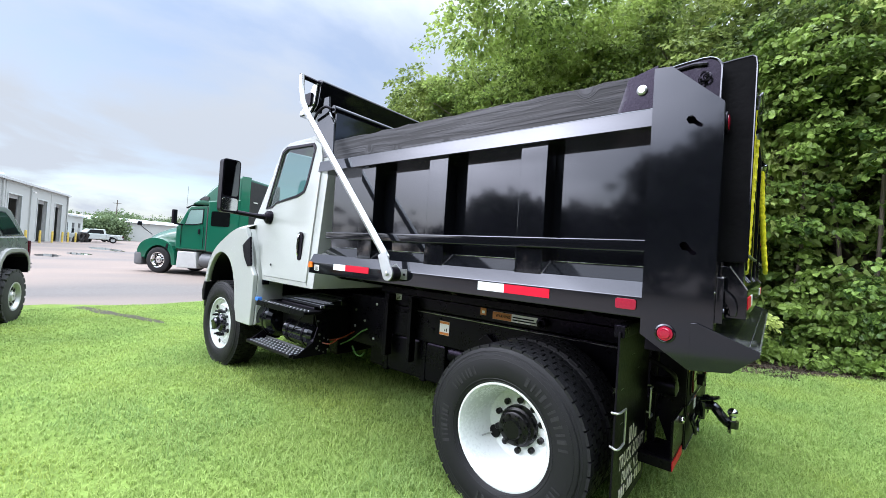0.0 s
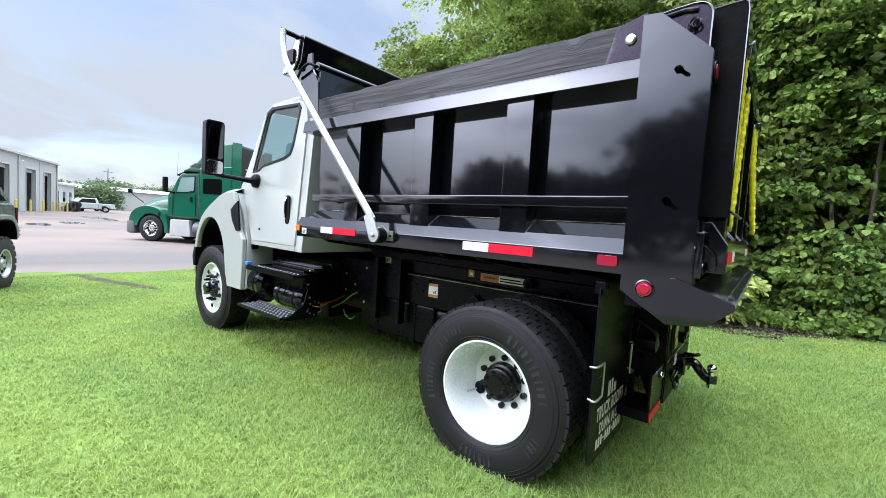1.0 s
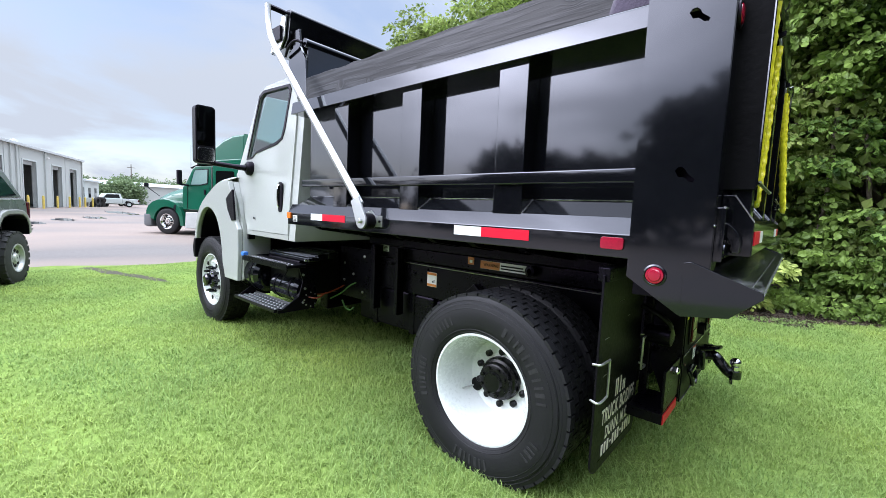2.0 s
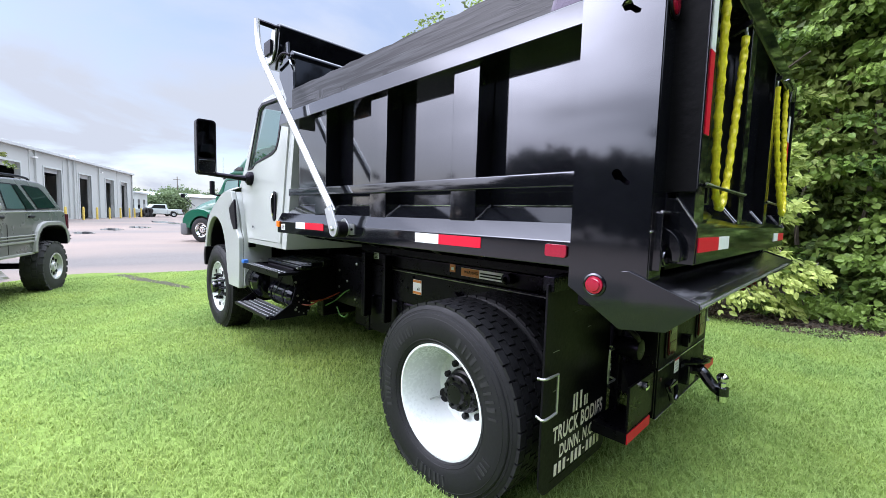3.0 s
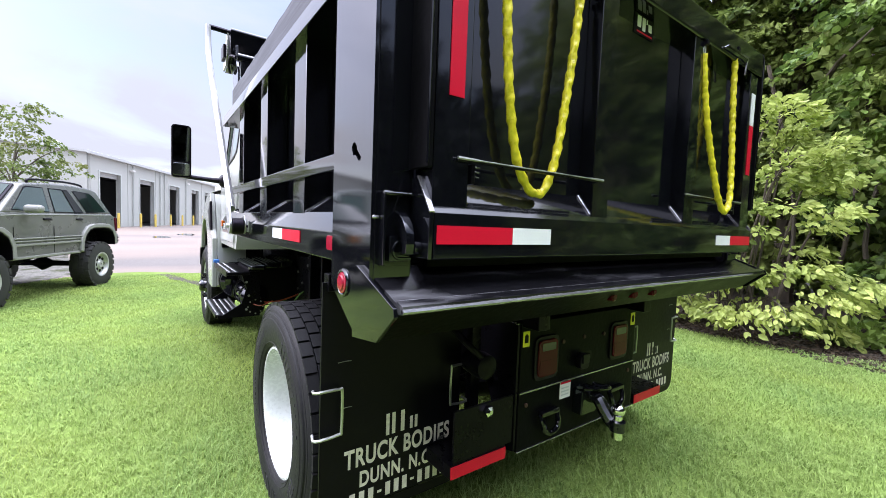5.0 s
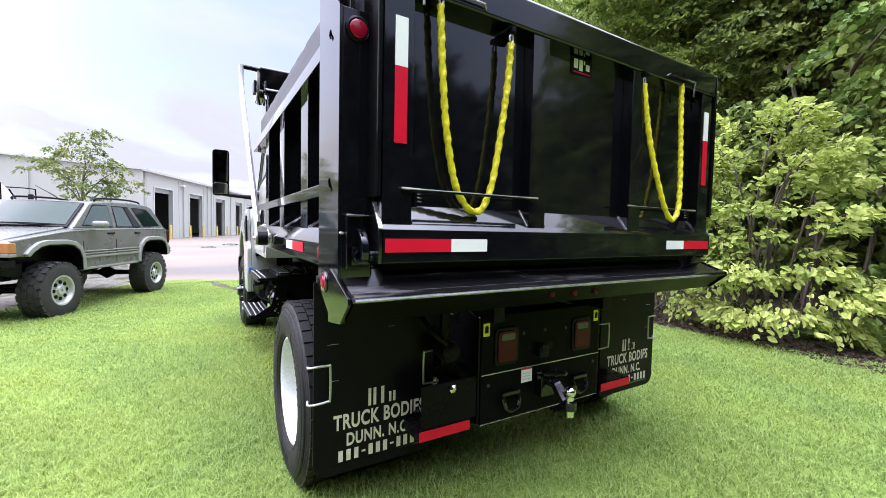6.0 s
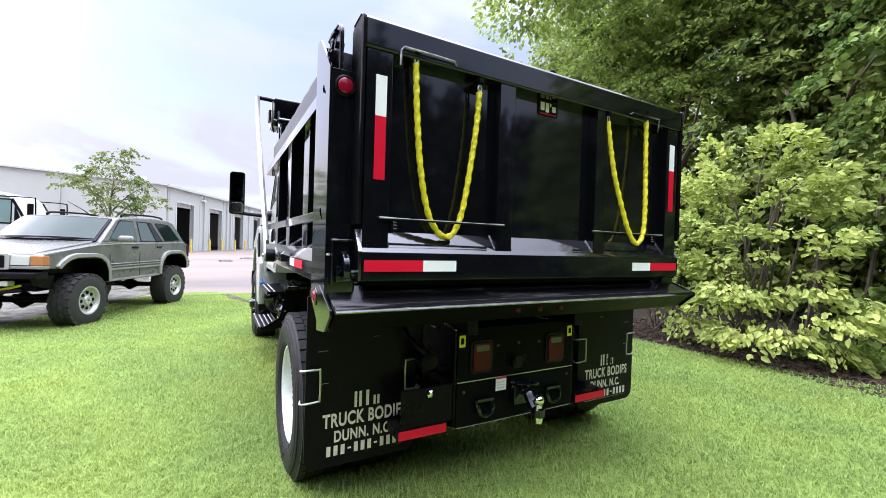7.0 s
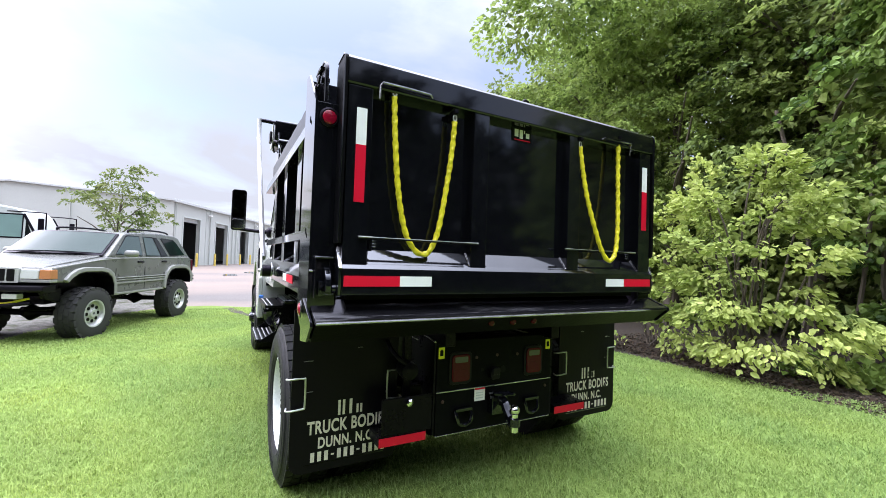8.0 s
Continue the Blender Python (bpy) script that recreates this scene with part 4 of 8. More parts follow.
    prism(bm, [(p[0], p[2]) for p in outer] + [(p[0], p[2]) for p in inner], "y", -1.170, -1.144, 0.004)
    part("latch_hook", flip(bm, s), BLACK, latch, "curved black latch hook")
    bm = B()
    box(bm, -0.198, -0.178, -1.194, -1.128, 1.268, 1.338, 0.004)
    keeper = part("latch_keeper", flip(bm, s), BLACK, latch)
    bm = B()
    slot = smooth_path([(-0.177, -1.130, 1.322), (-0.177, -1.166, 1.321), (-0.177, -1.181, 1.306), (-0.177, -1.181, 1.290), (-0.177, -1.168, 1.277), (-0.177, -1.128, 1.276)], 4)
    tube(bm, slot, 0.0042, 6)
    part("slot_rim", flip(bm, s), BLACK, keeper)
    bm = B()
    lathe(bm, [(0.012, -1.145), (0.020, -1.140), (0.020, -1.122), (0.015, -1.118), (0.015, -1.100)], (-0.150, 0, 1.307), "y", 18)
    part("latch_pin", flip(bm, s), BLACK, latch)
    bm = B()
    lathe(bm, [(0.0, -1.234), (0.004, -1.232), (0.006, -1.228), (0.006, -1.216)], (-0.206, 0, 1.386), "y", 10)
    part("grease_nipple", flip(bm, s), WORN_GLINT, latch)
# maker's plate, drawn as plain shapes
bm = B()
box(bm, -0.1755, -0.1725, -0.108, 0.040, 2.186, 2.266)
plate = part("maker_plate", bm, INK, gate, "small maker's plate with white shapes over a red line")
for y0, y1, z0, z1 in ((-0.088, -0.060, 2.214, 2.258), (-0.050, -0.026, 2.206, 2.258), (-0.018, -0.010, 2.240, 2.258), (-0.002, 0.024, 2.214, 2.244)):
    bm = B()
    box(bm, -0.1722, -0.1708, y0, y1, z0, z1)
    part("plain_shape", bm, LABEL_WHITE, plate)
bm = B()
box(bm, -0.1722, -0.1708, -0.090, 0.030, 2.193, 2.199)
part("red_line", bm, RED_TAPE, plate)
bm = B()
ring = [(-0.16, -0.02 + 0.024 * math.cos(u), 2.415 + 0.024 * math.sin(u)) for u in [2 * math.pi * i / 16 for i in range(17)]]
tube(bm, ring, 0.007, 8)
part("lift_ring", bm, BLACK_FRAME, gate)

# spill apron under the gate
bm = B()
prism(bm, [(-0.275, 1.250), (-0.050, 1.166), (-0.050, 1.152), (-0.070, 1.150), (-0.275, 1.236)], "y", -1.222, 1.222, 0.002)
apron = part("spill_apron", bm, BLACK_WORN, truck, "scuffed black steel spill apron")
bm = B()
prism(bm, [(-0.070, 1.151), (-0.060, 1.151), (-0.16, 1.062), (-0.17, 1.062)], "y", -1.222, 1.222)
part("apron_lip", bm, EAR_BLACK, apron)
bm = B()
edge = [(-0.0505, -1.222 + 0.0611 * i, 1.1605) for i in range(41)]
tube(bm, edge, 0.007, 8, [0.0066 + 0.0007 * math.sin(i * 1.7) + 0.0005 * math.sin(i * 4.1) for i in range(41)])
part("apron_edge", bm, WORN_GLINT, apron, "edge of the apron worn to bare steel")
bm = B()
prism(bm, [(-0.079, 1.1830), (-0.0795, 1.1770), (-0.0505, 1.1660), (-0.0500, 1.1735)], "y", -1.222, 1.222, 0.001)
part("edge_strip", bm, BLACK_WORN, apron, "flat scuffed strip welded along the edge")
bm = B()
edge = [(-0.0795, -1.222 + 0.0407 * i, 1.1815) for i in range(61)]
tube(bm, edge, 0.002, 6, [0.0019 + 0.0007 * math.sin(i * 1.9) for i in range(61)])
part("weld_bead", bm, WORN_GLINT, apron)
bm = B()
edge = [(-0.272, -1.222 + 0.0611 * i, 1.252) for i in range(41)]
tube(bm, edge, 0.006, 6, [0.0055 + 0.0012 * math.sin(i * 2.3) for i in range(41)])
part("weld_bead", bm, BLACK, apron)
for s in SIDES:
    bm = B()
    prism(bm, [(-0.284, 1.247), (-0.262, 1.252), (-0.048, 1.172), (-0.044, 1.150), (-0.135, 1.068), (-0.284, 1.047)], "y", -1.248, -1.2365, 0.002)
    part("apron_side", flip(bm, s), BLACK, apron)
for k in (-1, 0, 1):
    bm = B()
    lathe(bm, [(0.019, -0.120), (0.019, -0.088), (0.012, -0.083)], (0, -0.118 + 0.150 * k, 1.122), "x", 20)
    part("marker_lamp", bm, DARK_LENS, apron, "small red marker lamp")

# chassis
bm = B()
for y0, y1 in ((-0.45, -0.44),):
    prism(bm, [(-0.45, 0.67), (-0.45, 0.945), (-0.375, 0.945), (-0.375, 0.935), (-0.44, 0.935), (-0.44, 0.68), (-0.375, 0.68), (-0.375, 0.67)], "x", -5.75, -0.46, 0.002)
chassis = part("chassis", bm, BLACK_FRAME, truck, "black steel chassis")
bm = B()
prism(bm, [(0.45, 0.67), (0.45, 0.945), (0.375, 0.945), (0.375, 0.67)], "x", -5.75, -0.46, 0.002)
part("frame_rail", bm, BLACK_FRAME, chassis)
for s in SIDES:
    bm = B()
    tube(bm, [(-2.60 + 0.05 * i, -0.4505, 0.934) for i in range(40)], 0.0045, 6, [0.0040 + 0.0008 * math.sin(i * 1.3) for i in range(40)])
    part("frame_edge", flip(bm, s), ZINC, chassis, "bare bright edge of the frame rail")
for s in SIDES:
    bm = B()
    box(bm, -3.05, -0.30, -0.44, -0.37, 0.955, 1.06, 0.006)
    part("hoist_rail", flip(bm, s), BLACK_FRAME, chassis)
    bm = B()
    prism(bm, [(-3.1, 1.065), (-3.1, 1.242), (-0.26, 1.242), (-0.26, 1.065)], "y", -0.44, -0.36, 0.004)
    part("bed_sill", flip(bm, s), BLACK_FRAME, chassis)
    for k in range(9):
        bm = B()
        xk = -3.0 + 0.32 * k
        prism(bm, [(-1.13, 1.236), (-0.445, 1.236), (-0.445, 1.12), (-1.05, 1.20)], "x", xk, xk + 0.05, 0.002)
        part("cross_member", flip(bm, s), BLACK_FRAME, chassis)
    for k in range(7):
        bm = B()
        lathe(bm, [(0.012, -0.451), (0.012, -0.463), (0.007, -0.466)], (-2.75 + 0.075 * k, 0, 0.90 - 0.05 * (k % 3)), "y", 8)
        part("frame_bolt", flip(bm, s), BLACK_FRAME, chassis)
    bm = B()  # rear leaf spring pack
    for k in range(5):
        pts = [(-1.15 + 0.62 * (1 - 0.13 * k) * u, 0, 0.70 - 0.12 * (1 - u * u) - 0.018 * k) for u in [i / 8 - 1 for i in range(17)]]
        for a, b in zip(pts, pts[1:]):
            prism(bm, [(a[0], a[2]), (b[0], b[2]), (b[0], b[2] - 0.016), (a[0], a[2] - 0.016)], "y", -0.50, -0.42)
    part("leaf_spring", flip(bm, s), BLACK_FRAME, chassis)
    bm = B()
    prism(bm, [(-1.85, 0.62), (-1.85, 0.80), (-1.78, 0.86), (-1.70, 0.80), (-1.72, 0.62)], "y", -0.50, -0.455, 0.006)
    part("spring_hanger", flip(bm, s), BLACK_FRAME, chassis)
bm = B()
lathe(bm, [(0.075, -0.78), (0.085, -0.35), (0.16, -0.18), (0.20, 0.0), (0.16, 0.18), (0.085, 0.35), (0.075, 0.78)], (-1.15, 0, 0.49), "y", 24)
part("rear_axle", bm, BLACK_FRAME, chassis)
bm = B()
tube(bm, [(-1.4, 0, 0.52), (-4.2, 0, 0.68)], 0.055, 14)
part("drive_shaft", bm, BLACK_FRAME, chassis)
bm = B()
lathe(bm, [(0.06, -0.82), (0.06, 0.82)], (-5.14, 0, 0.44), "y", 14)
part("front_axle", bm, BLACK_FRAME, chassis)
bm = B()
lathe(bm, [(0.08, -2.35), (0.11, -2.33), (0.11, -1.80), (0.08, -1.78)], (0, -0.28, 0.58), "x", 20)
part("brake_chamber", bm, BLACK_FRAME, chassis)
bm = B()
box(bm, -5.6, -3.9, -0.36, 0.36, 0.42, 1.15, 0.05)
part("engine_block", bm, BLACK_FRAME, chassis)
bm = B()
box(bm, -2.9, -2.35, -0.40, 0.40, 0.62, 0.70, 0.01)
part("cross_tube", bm, BLACK_FRAME, chassis)
for xk, w in ((-2.95, 0.10), (-2.62, 0.07)):
    bm = B()
    box(bm, xk, xk + w * 0.6, -0.54, -0.455, 0.46, 1.06, 0.01)
    part("hoist_bracket", bm, BLACK_FRAME, chassis)
# warning stickers on chassis and bed
bm = B()
box(bm, -2.30, -2.195, -0.4545, -0.4512, 0.765, 0.885)
lab = part("warning_label", bm, LABEL_WHITE, chassis, "white and orange warning label")
for z0, z1 in ((0.767, 0.788), (0.862, 0.883)):
    bm = B()
    box(bm, -2.299, -2.196, -0.4562, -0.4550, z0, z1)
    part("orange_band", bm, ORANGE, lab)
for k in range(2):
    bm = B()
    box(bm, -2.245 + 0.018 * k, -2.235 + 0.018 * k, -0.4562, -0.4550, 0.80, 0.815 + 0.01 * k)
    part("print_bar", bm, INK, lab)
bm = B()
box(bm, -1.765, -1.372, -0.4445, -0.4412, 0.982, 1.042)
lab = part("warning_strip", bm, LABEL_WHITE, chassis, "orange and white warning strip")
bm = B()
box(bm, -1.764, -1.592, -0.4462, -0.4450, 0.983, 1.041)
part("orange_band", bm, ORANGE, lab)
for k in range(2):
    bm = B()
    box(bm, -1.582, -1.384 - 0.015 * k, -0.4462, -0.4450, 0.994 + 0.020 * k, 1.004 + 0.020 * k)
    part("print_bar", bm, INK, lab)
lettering("print", "WARNING", 0.030, pose(-1.668, -0.4470, 1.012, 90, 0, 0), INK, lab, "black lettering", 0.85)
bm = B()
box(bm, -1.885, -1.828, -0.4445, -0.4412, 0.998, 1.056)
lab = part("warning_label", bm, ORANGE, chassis, "small orange warning label")
bm = B()
box(bm, -1.868, -1.842, -0.4462, -0.4450, 1.012, 1.034)
part("white_panel", bm, LABEL_WHITE, lab)
bm = B()
box(bm, -2.885, -2.810, -0.4445, -0.4412, 1.005, 1.062)
lab = part("serial_label", bm, WHITE_OLD, chassis, "small white label")
for k in range(4):
    bm = B()
    box(bm, -2.879, -2.824 - 0.006 * (k % 2), -0.4462, -0.4450, 1.012 + 0.012 * k, 1.018 + 0.012 * k)
    part("print_bar", bm, INK, lab)
for (rx, rz, ro) in ((-1.318, 1.018, 0.036), (-2.60, 1.0, 0.03)):
    bm = B()
    lathe(bm, [(ro, -0.442), (ro, -0.50), (ro * 0.5, -0.505), (ro * 0.5, -0.46)], (rx, 0, rz), "y", 20)
    part("pipe_end", bm, BLACK_FRAME, chassis)


# wheels
def wheel(name, outer, R, width, rim_r, dish, rim_mat, parent, label, tread=44, tyre_mat=None, style="dual"):
    """A road wheel about the y axis with its outer face at -y; outer is that face's y."""
    w = new(name)
    w.parent = parent
    tagged(w, label)
    bm = B()
    y0, y1 = outer, outer + width
    prof = [(rim_r, y0 + 0.020), (rim_r + 0.010, y0 + 0.004), (rim_r + 0.03, y0 - 0.012), (rim_r + 0.06, y0 - 0.021), (R * 0.80, y0 - 0.024), (R * 0.87, y0 - 0.020), (R * 0.925, y0 - 0.012), (R * 0.93, y0 - 0.006), (R * 0.975, y0 - 0.001),
            (R, y0 + 0.010), (R, y1 - 0.020), (R * 0.955, y1 - 0.008), (R * 0.80, y1), (rim_r, y1 - 0.02)]
    lathe(bm, prof, (0, 0, 0), "y", 72, close=True)
    tyre = part("tyre", bm, tyre_mat or TYRE, w, "")
    bm = B()  # tread blocks
    rows = 5
    cw = (width - 0.012) / rows
    for i in range(tread):
        for j in range(rows):
            a = 2 * math.pi * (i + 0.5 * (j % 2)) / tread
            half = math.pi / tread * 0.86
            ya, yb = y0 + 0.004 + j * cw + 0.003, y0 + 0.004 + (j + 1) * cw - 0.003
            vs = []
            for rr in (R - 0.004, R + 0.013):
                for aa, yy in ((a - half, ya), (a + half, ya), (a + half, yb), (a - half, yb)):
                    vs.append(bm.verts.new((rr * math.cos(aa), yy, rr * math.sin(aa))))
            for q in ((4, 5, 6, 7), (0, 1, 5, 4), (1, 2, 6, 5), (2, 3, 7, 6), (3, 0, 4, 7)):
                bm.faces.new([vs[k] for k in q])
    bmesh.ops.recalc_face_normals(bm, faces=bm.faces)
    part("tread", bm, tyre_mat or TYRE, w)
    for rr, dy in ((rim_r + 0.020, -0.004), (rim_r + 0.036, -0.014), (R * 0.875, -0.0185), (R * 0.915, -0.0125), (R * 0.955, -0.003)):  # moulded rings on the sidewall
        bm = B()
        tube(bm, [(rr * math.cos(u), y0 + dy, rr * math.sin(u)) for u in [2 * math.pi * i / 72 for i in range(73)]], 0.0026, 5)
        part("sidewall_ring", bm, tyre_mat or TYRE, w)
    # raised moulding: low plain bars along arcs of the sidewall
    ra, rb = rim_r + 0.072, rim_r + 0.072 + (R - rim_r) * 0.24
    for start, count, step in ((8, 11, 5.6), (118, 7, 4.6), (168, 8, 4.4), (252, 7, 5.0), (322, 4, 4.6)) if name != "inner_rear_wheel" else ():
        for k in range(count):
            a0 = radians(start + step * k)
            a1 = a0 + radians(step * (0.30 + 0.22 * (k % 3 == 1)))
            ring = [(r * math.cos(a), r * math.sin(a)) for r, a in ((ra, a0), (ra, a1), (rb, a1), (rb, a0))]
            bm = B()
            prism(bm, ring, "y", y0 - 0.015, y0 - 0.0252)
            part("raised_block", bm, SIDEWALL, w)
    bm = B()  # steel rim: flange, barrel, dished disc
    d = y0 + dish
    lathe(bm, [(rim_r + 0.012, y0 + 0.014), (rim_r + 0.012, y0 + 0.003), (rim_r, y0 + 0.001), (rim_r - 0.012, y0 + 0.016), (rim_r - 0.020, y0 + 0.05), (rim_r - 0.045, d - 0.075 if dish > 0.1 else y0 + 0.06),
               (rim_r * 0.72, d - 0.012), (rim_r * 0.60, d), (rim_r * 0.36, d), (rim_r * 0.36, d + 0.02), (rim_r - 0.06, d + 0.03), (rim_r - 0.01, y1 - 0.03), (rim_r + 0.010, y1 - 0.02)], (0, 0, 0), "y", 56, close=True)
    part("rim", bm, rim_mat, w, "white enamelled steel rim" if rim_mat is WHITE_RIM else "")
    return w, d


def dark_disc(name, cx, cz, r, y, material, parent, depth=0.004, seg=18):
    bm = B()
    lathe(bm, [(r, y), (r, y - depth), (r * 0.85, y - depth * 1.4)], (cx, 0, cz), "y", seg)
    return part(name, bm, material, parent)


def rear_dual(s):
    w, d = wheel("rear_wheel", -0.145, 0.500, 0.27, 0.288, 0.238, WHITE_RIM, truck, "outer rear wheel with deep-dished white rim")
    bm = B()
    lathe(bm, [(0.122, d + 0.02), (0.122, d - 0.030), (0.114, d - 0.044), (0.100, d - 0.050), (0.096, d - 0.070), (0.098, d - 0.084), (0.090, d - 0.090), (0.062, d - 0.094), (0.052, d - 0.112), (0.020, d - 0.114)], (0, 0, 0), "y", 36)
    part("hub", bm, HUB_BLACK, w, "black axle hub")
    for k in range(8):
        a = radians(22 + 45 * k)
        bm = B()
        lathe(bm, [(0.011, d - 0.085), (0.011, d - 0.104)], (0.078 * math.cos(a), 0, 0.078 * math.sin(a)), "y", 6)
        part("hub_bolt", bm, HUB_BLACK, w)
    for k in range(10):
        a = radians(18 + 36 * k)
        bm = B()
        lathe(bm, [(0.019, d + 0.001), (0.019, d - 0.024), (0.010, d - 0.032)], (0.152 * math.cos(a), 0, 0.152 * math.sin(a)), "y", 8)
        part("lug_nut", bm, HUB_BLACK, w)
    for a in (208, 28):
        bm = B()
        c, q = math.cos(radians(a)), math.sin(radians(a))
        bmesh.ops.create_uvsphere(bm, u_segments=20, v_segments=10, radius=0.040, matrix=Matrix.Translation((0.190 * c, d - 0.010, 0.190 * q)) @ Matrix.Diagonal((1, 0.5, 1, 1)))
        part("hand_hole", bm, INK, w)
    bm = B()
    tube(bm, [(-0.170, d - 0.01, -0.090), (-0.215, d - 0.085, -0.108)], 0.005, 6)
    part("valve_stem", bm, ZINC, w)
    w.matrix_basis = pose(-1.183, -1.083, 0.462, 0, 0, 0) if s < 0 else pose(-1.183, 1.083, 0.462, 0, 0, 180)
    inner, d2 = wheel("inner_rear_wheel", 0.175, 0.500, 0.25, 0.302, 0.10, WHITE_RIM, truck, "inner rear wheel")
    inner.matrix_basis = w.matrix_basis.copy()


for s in SIDES:
    rear_dual(s)
    w, d = wheel("front_wheel", -0.13, 0.495, 0.27, 0.292, 0.035, WHITE_RIM, truck, "front wheel with white steel rim")
    bm = B()
    lathe(bm, [(0.105, d + 0.02), (0.100, d - 0.035), (0.075, d - 0.055), (0.070, d - 0.095), (0.050, d - 0.11), (0.020, d - 0.112)], (0, 0, 0), "y", 32)
    part("hub", bm, BLACK, w, "black front hub")
    for k in range(10):
        a = radians(36 * k)
        bm = B()
        lathe(bm, [(0.018, d), (0.018, d - 0.05), (0.012, d - 0.052), (0.012, d - 0.075)], (0.142 * math.cos(a), 0, 0.142 * math.sin(a)), "y", 8)
        part("lug_nut", bm, BLACK, w)
    for k in range(5):
        a = radians(54 + 72 * k)
        dark_disc("hand_hole", 0.215 * math.cos(a), 0.215 * math.sin(a), 0.026, d - 0.022, INK, w)
    w.matrix_basis = pose(-5.14, -1.015, 0.485) if s < 0 else pose(-5.14, 1.015, 0.485, 0, 0, 180)

# mud flaps with their stencilled lettering
for s in SIDES:
    shift = 0.0 if s < 0 else 0.085
    def hung(bm):
        """Mirror to its side; the far flap hangs a little further out."""
        bm = flip(bm, s)
        for v in bm.verts:
            v.co.y += shift
        return bm
    bm = B()
    y0, y1 = -1.235, -0.62
    prism(bm, [(y0, 1.16), (y0, 0.34)] + arc(y0 + 0.07, 0.33, 0.07, 180, 270, 5) + arc(y1 - 0.05, 0.31, 0.05, 270, 360, 5) + [(y1, 1.16)], "x", -0.575, -0.565, 0.002)
    flap = part("mud_flap", hung(bm), RUBBER_FLAP, truck, "black rubber mud flap with stencilled white lettering")
    bm = B()
    box(bm, -0.60, -0.55, -1.22, -0.60, 1.13, 1.19, 0.004)
    part("flap_hanger", flip(bm, s), BLACK_FRAME, flap)
    bm = B()
    box(bm, -0.5646, -0.5636, -1.155, -0.70, 0.3035, 0.3065)
    part("moulded_line", hung(bm), WORN_GLINT, flap)
    for ym, zm, wm in ((-1.150, 0.873, 0.05), (-1.140, 0.703, 0.04), (-0.98, 1.02, 0.06), (-0.86, 0.93, 0.03)):
        bm = B()
        tube(bm, [(-0.5645, ym - wm / 2, zm), (-0.5642, ym, zm + 0.002), (-0.5645, ym + wm / 2, zm + 0.001)], 0.0014, 6)
        part("scratch", hung(bm), ZINC, flap, "short bright scratch")
    for hx, hy, way in ((-0.540, -1.167, -1), (-0.530, -0.698, 1)):
        bm = B()
        e0, e1 = hy + 0.012 * way, hy + 0.090 * way
        tube(bm, smooth_path([(hx - 0.040, e1, 0.782), (hx - 0.005, e1, 0.788), (hx, e0, 0.788), (hx, hy, 0.775), (hx, hy, 0.64), (hx, e0, 0.625), (hx - 0.005, e1, 0.620), (hx - 0.040, e1, 0.626)], 4), 0.0055, 6)
        bm = flip(bm, s)
        for v in bm.verts:
            v.co.y += shift * 0.55
        part("wire_hook", bm, ZINC, flap, "bent zinc wire hook")
    yc = -0.908 if s < 0 else 1.018
    for bx, bw, bh in ((-0.062, 0.014, 0.084), (-0.036, 0.014, 0.084), (0.004, 0.016, 0.084), (0.044, 0.012, 0.050), (0.066, 0.012, 0.050)):
        bm = B()
        box(bm, -0.5640, -0.5626, yc + bx - bw / 2, yc + bx + bw / 2, 0.556, 0.556 + bh)
        part("print_bar", bm, PRINT, flap)
    lettering("print", "TRUCK BODIES", 0.098, pose(-0.5628, yc, 0.500, 90, 0, 90), PRINT, flap, "stencilled white lettering", 0.645)
    lettering("print", "DUNN, N.C.", 0.082, pose(-0.5628, yc - 0.012, 0.413, 90, 0, 90), PRINT, flap, "stencilled white lettering", 0.68)
    u = -0.212
    for k in range(12):  # a row of plain bars
        wide = 0.018 if k in (3, 7) else 0.021
        z0, z1 = (0.338, 0.347) if k in (3, 7) else (0.316, 0.368)
        bm = B()
        box(bm, -0.5640, -0.5626, yc + u, yc + u + wide, z0, z1)
        part("print_bar", bm, PRINT, flap)
        u += wide + 0.0165

